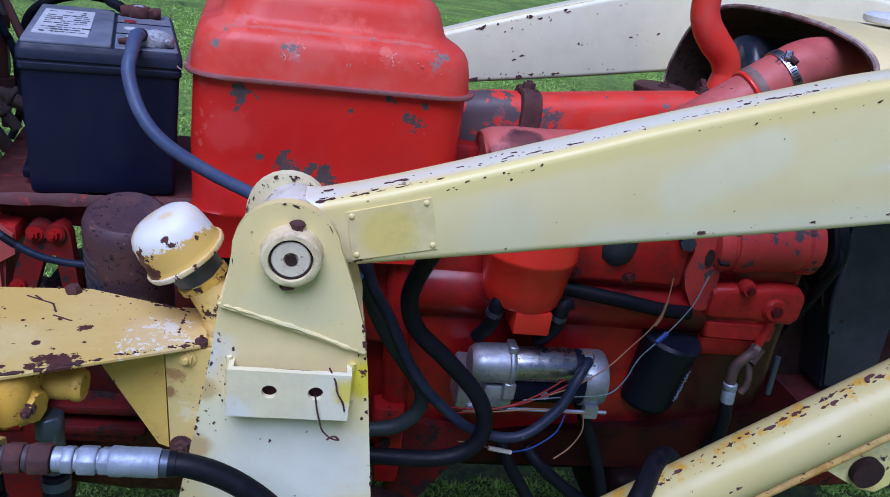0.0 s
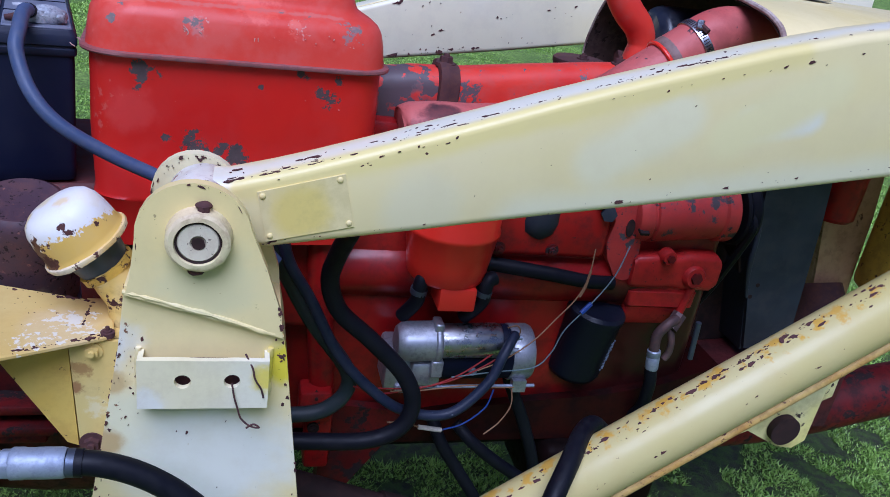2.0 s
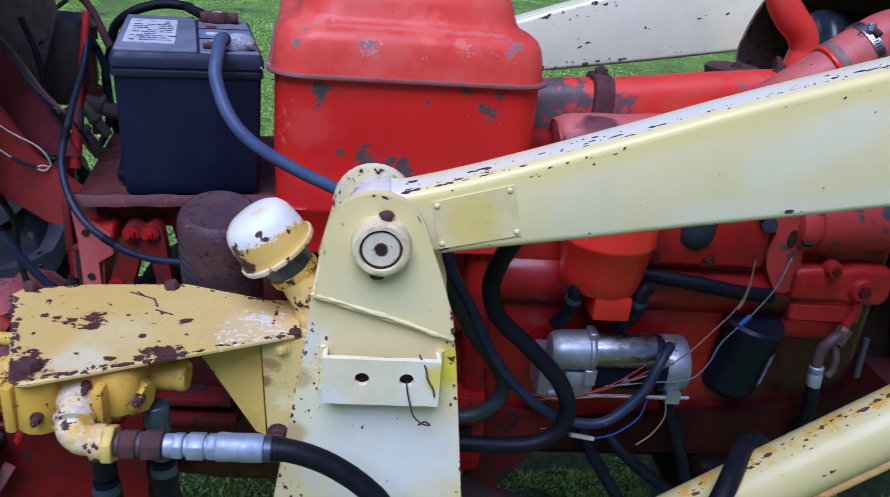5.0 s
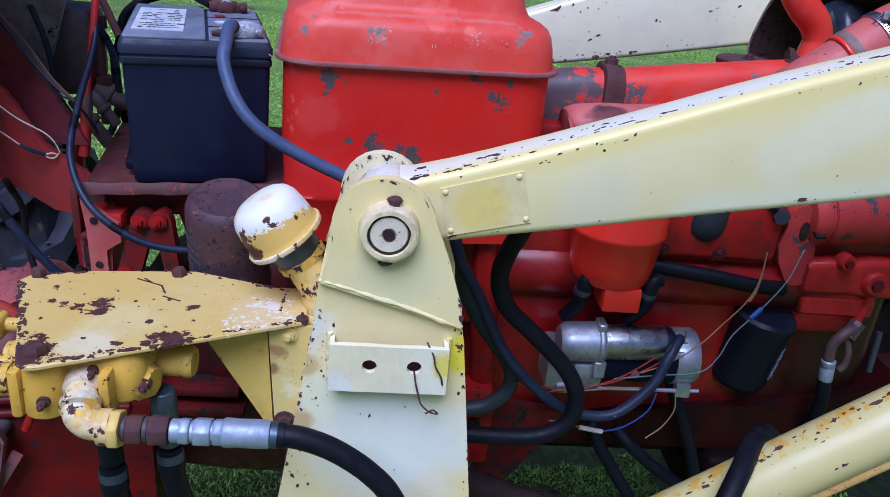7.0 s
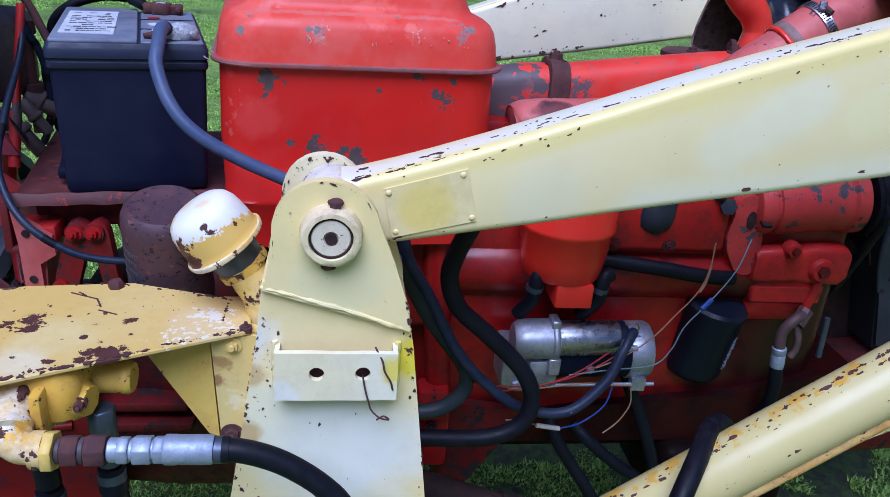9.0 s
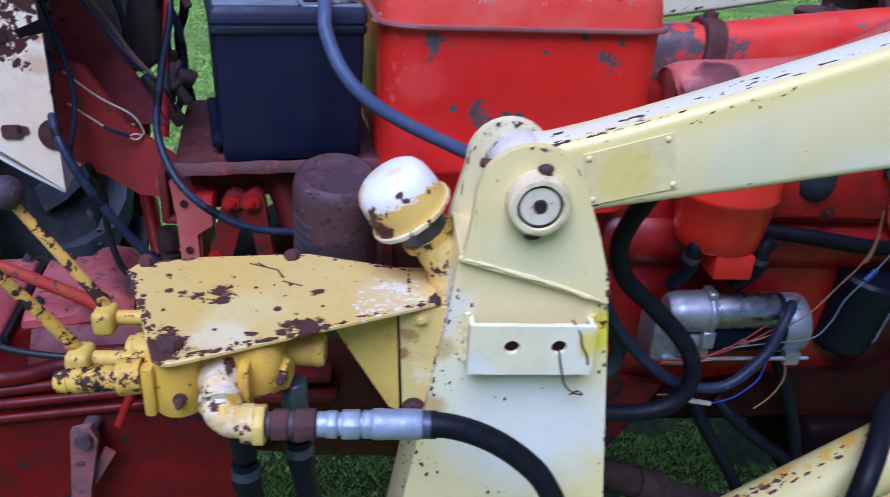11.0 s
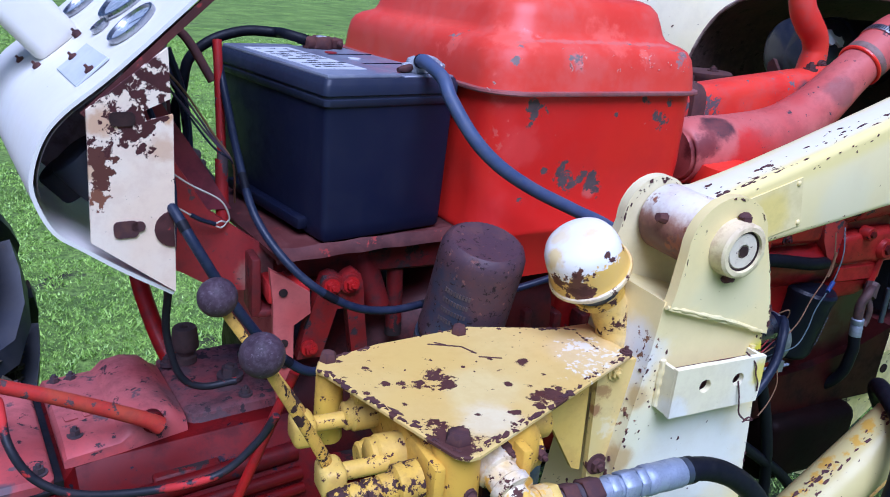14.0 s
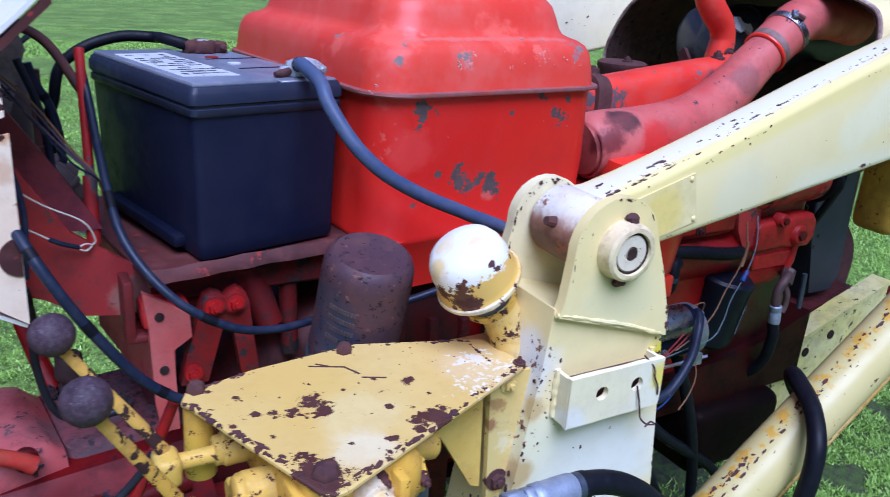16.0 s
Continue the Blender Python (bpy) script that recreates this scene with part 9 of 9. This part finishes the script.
def rear_wheel():
    w = thing("rear_wheel", (-1.365, 1.94, 0.0), "large muddy rear tractor wheel with deep tyre lugs", "wheel")
    c, g = V(-1.365, 1.94, 0.635), 0.905
    bm = bmesh.new()
    prof = [(0.34, -0.14), (0.42, -0.17), (0.54, -0.175), (0.62, -0.15), (0.645, -0.10), (0.65, 0.0), (0.645, 0.10), (0.62, 0.15), (0.54, 0.175), (0.42, 0.17), (0.34, 0.14)]
    lathe(bm, [(r * g, y) for r, y in prof], c, (0, 1, 0), 72)
    tyre = part("tyre", bm, M["tyre"], w)
    for side in (-1, 1):
        for k in range(20):
            a0 = 2 * math.pi * (k + (0.5 if side > 0 else 0)) / 20
            bm = bmesh.new()
            rings = []
            for s, y, rad, face in ((0.0, 0.004, 0.648, 0.0), (0.25, 0.05, 0.648, 0.0), (0.5, 0.10, 0.643, 0.1), (0.75, 0.14, 0.625, 0.35), (0.9, 0.168, 0.585, 0.75), (1.0, 0.176, 0.53, 1.0)):
                a = a0 - 0.34 * s
                rad = rad * g
                h = 0.048 - 0.032 * max(0, s - 0.7) / 0.3
                wd = 0.026 + 0.012 * s
                ring = []
                for da, up in ((-wd, -0.02), (-wd * 0.72, h), (wd * 0.72, h), (wd, -0.02)):
                    t = a + da / rad
                    r = rad + up * math.cos(face * math.pi / 2)
                    ring.append(c + V(r * math.cos(t), side * (y + up * math.sin(face * math.pi / 2)), r * math.sin(t)))
                rings.append(ring)
            loft(bm, rings)
            soften(bm, 0.007, 2)
            part("lug", bm, M["tyre_lug"], tyre)
    rnd = random.Random(9)
    bm = bmesh.new()
    for k in range(30):
        a0, y0 = rnd.uniform(-0.4, 1.8), rnd.uniform(-0.16, 0.10)
        for _ in range(60):
            a, y = a0 + rnd.gauss(0, 0.045), y0 + rnd.gauss(0, 0.022)
            rad = 0.648 * g - 0.35 * max(0, abs(y) - 0.10) + rnd.uniform(0, 0.014)
            s = rnd.uniform(0.003, 0.011)
            clod(bm, c + V(rad * math.cos(a), y, rad * math.sin(a)), s, rnd)
    rough_up(bm, 0.008, 90)
    tagged(part("mud", bm, M["mud"], tyre), "dried brown mud between the lugs", kind="stuff")
    bm = bmesh.new()
    lathe(bm, [(0.312, -0.15), (0.319, -0.145), (0.31, -0.10), (0.27, -0.06), (0.10, -0.04), (0.0, -0.04)], c, (0, 1, 0), 48)
    part("rim", bm, M["red_dark"], w)
    return w


M["fender_white"] = paint("specked_white", (0.76, 0.74, 0.68), (0.75, 0.72, 0.64), 4, 0.38, (0.55, 0.48, 0.38), 0.14, chips=(0.12, 0.07, 0.06), chip_at=0.745, chip_scale=60)
M["fender_inner"] = paint("brown_red_sheet", (0.070, 0.008, 0.008), (0.09, 0.010, 0.010), 5, 0.5, (0.03, 0.008, 0.008), 0.5)


def fender():
    f = thing("fender", (-1.40, 1.70, 0.5), "white painted steel rear fender with rust specks", "fender")
    c = V(-1.42, 0, 0.68)
    bm = bmesh.new()
    pts = [(q.x, q.z) for q in spline([V(-1.173, 0, 0.814), V(-1.07, 0, 0.943), V(-1.001, 0, 1.024), V(-0.957, 0, 1.081), V(-0.937, 0, 1.121), V(-0.938, 0, 1.16), V(-0.962, 0, 1.196), V(-0.994, 0, 1.222), V(-1.04, 0, 1.255)], 4)][:-1] + [(-1.04, 1.255), (-1.15, 1.34), (-1.30, 1.42), (-1.50, 1.43), (-1.8, 1.35), (-2.0, 1.1), (-2.0, 0.70), (-1.30, 0.62), (-1.19, 0.748)]
    ring = [V(x, 1.60, z) for x, z in pts]
    loft(bm, [[V(x, 1.598, z) for x, z in pts], [V(x, 1.604, z) for x, z in pts]])
    soften(bm, 0.002, 1, 60)
    part("side_sheet", bm, M["fender_white"], f)
    bm = bmesh.new()
    top = pts[14:-3]
    loft(bm, [[V(x, y, z + dz) for x, z in top] for y, dz in ((1.602, 0.0), (1.606, 0.003), (1.611, 0.004))], cap=False, closed=False)
    part("top_sheet", bm, M["white"], f)
    bm = bmesh.new()
    prism(bm, [(-1.25, 0.735), (-1.173, 0.812), (-1.02, 0.985), (-0.98, 0.90), (-0.97, 0.60), (-1.3, 0.45), (-1.6, 0.62)], 1.612, 1.620)
    part("inner_sheet", bm, M["fender_inner"], f, "dark red-brown lower sheet")

    return f


rear_wheel()
fender()


def axle_housing():
    a = thing("axle_housing", (-1.42, 1.45, 0.40), "dark red rear axle housing between gearbox and wheel", "axle")
    bm = bmesh.new()
    lathe(bm, [(0.20, 0.0), (0.19, 0.10), (0.13, 0.22), (0.11, 0.40), (0.13, 0.58), (0.0, 0.60)], (-1.365, 1.25, 0.635), (0, 1, 0), 32)
    part("trumpet", bm, M["red_black"], a)
    bm = bmesh.new()
    box(bm, (-1.42, 1.40, 0.70), (0.50, 0.34, 0.42))
    soften(bm, 0.04, 3)
    part("case", bm, M["red_black"], a)
    bm = bmesh.new()
    box(bm, (-1.30, 1.61, 0.62), (0.10, 0.03, 0.24))
    part("fender_stay", bm, M["red_black"], a)
    return a


axle_housing()


def throttle_lever():
    t = thing("throttle_lever", (-0.72, 1.33, 1.42), "dark plastic grip lever on the steering column", "lever")
    a, b = V(-0.716, 1.322, 1.420), V(-0.908, 1.164, 1.277)
    bm = bmesh.new()
    cyl(bm, a, a.lerp(b, 0.35), 0.006, seg=14)
    part("rod", bm, M["zinc_dark"], t)
    bm = bmesh.new()
    d = (b - a).length
    lathe(bm, [(0.007, d * 0.28), (0.0105, d * 0.30), (0.0112, d * 0.6), (0.0122, d - 0.012), (0.0105, d - 0.003), (0.006, d), (0.0, d)], a, b - a, 20)
    part("grip", bm, M["grey_knob"], t)


throttle_lever()


def clutch_pedal():
    t = thing("clutch_pedal", (-0.61, 1.0, 0.45), "faded pinkish red clutch pedal arm below the gearbox", "pedal")
    bm = bmesh.new()
    prism(bm, [(-0.588, 0.735), (-0.560, 0.742), (-0.552, 0.72), (-0.575, 0.62), (-0.60, 0.45), (-0.625, 0.45)], 1.0, 1.012)
    soften(bm, 0.003, 1)
    part("arm", bm, M["deck"], t)
    bm = bmesh.new()
    prism(bm, [(-0.552, 0.69), (-0.538, 0.68), (-0.585, 0.60), (-0.60, 0.60)], 1.014, 1.022)
    part("brace", bm, M["deck"], t)
    bm = bmesh.new()
    cyl(bm, (-0.570, 0.99, 0.722), (-0.570, 1.06, 0.722), 0.012, seg=16)
    part("pivot", bm, M["grime"], t)


def drag_link():
    t = thing("drag_link", (0.35, 1.10, 0.50), "dark greasy steering drag link under the engine", "steering rod")
    bm = bmesh.new()
    tube(bm, [(0.10, 1.10, 0.615), (0.248, 1.10, 0.557), (0.362, 1.10, 0.512), (0.497, 1.10, 0.464), (0.75, 1.10, 0.378)], 0.026, 18)
    part("tube", bm, M["soot"], t)
    bm = bmesh.new()
    cyl(bm, (0.30, 1.10, 0.536), (0.345, 1.10, 0.519), 0.032, seg=18)
    part("collar", bm, M["soot"], t)


clutch_pedal()
drag_link()
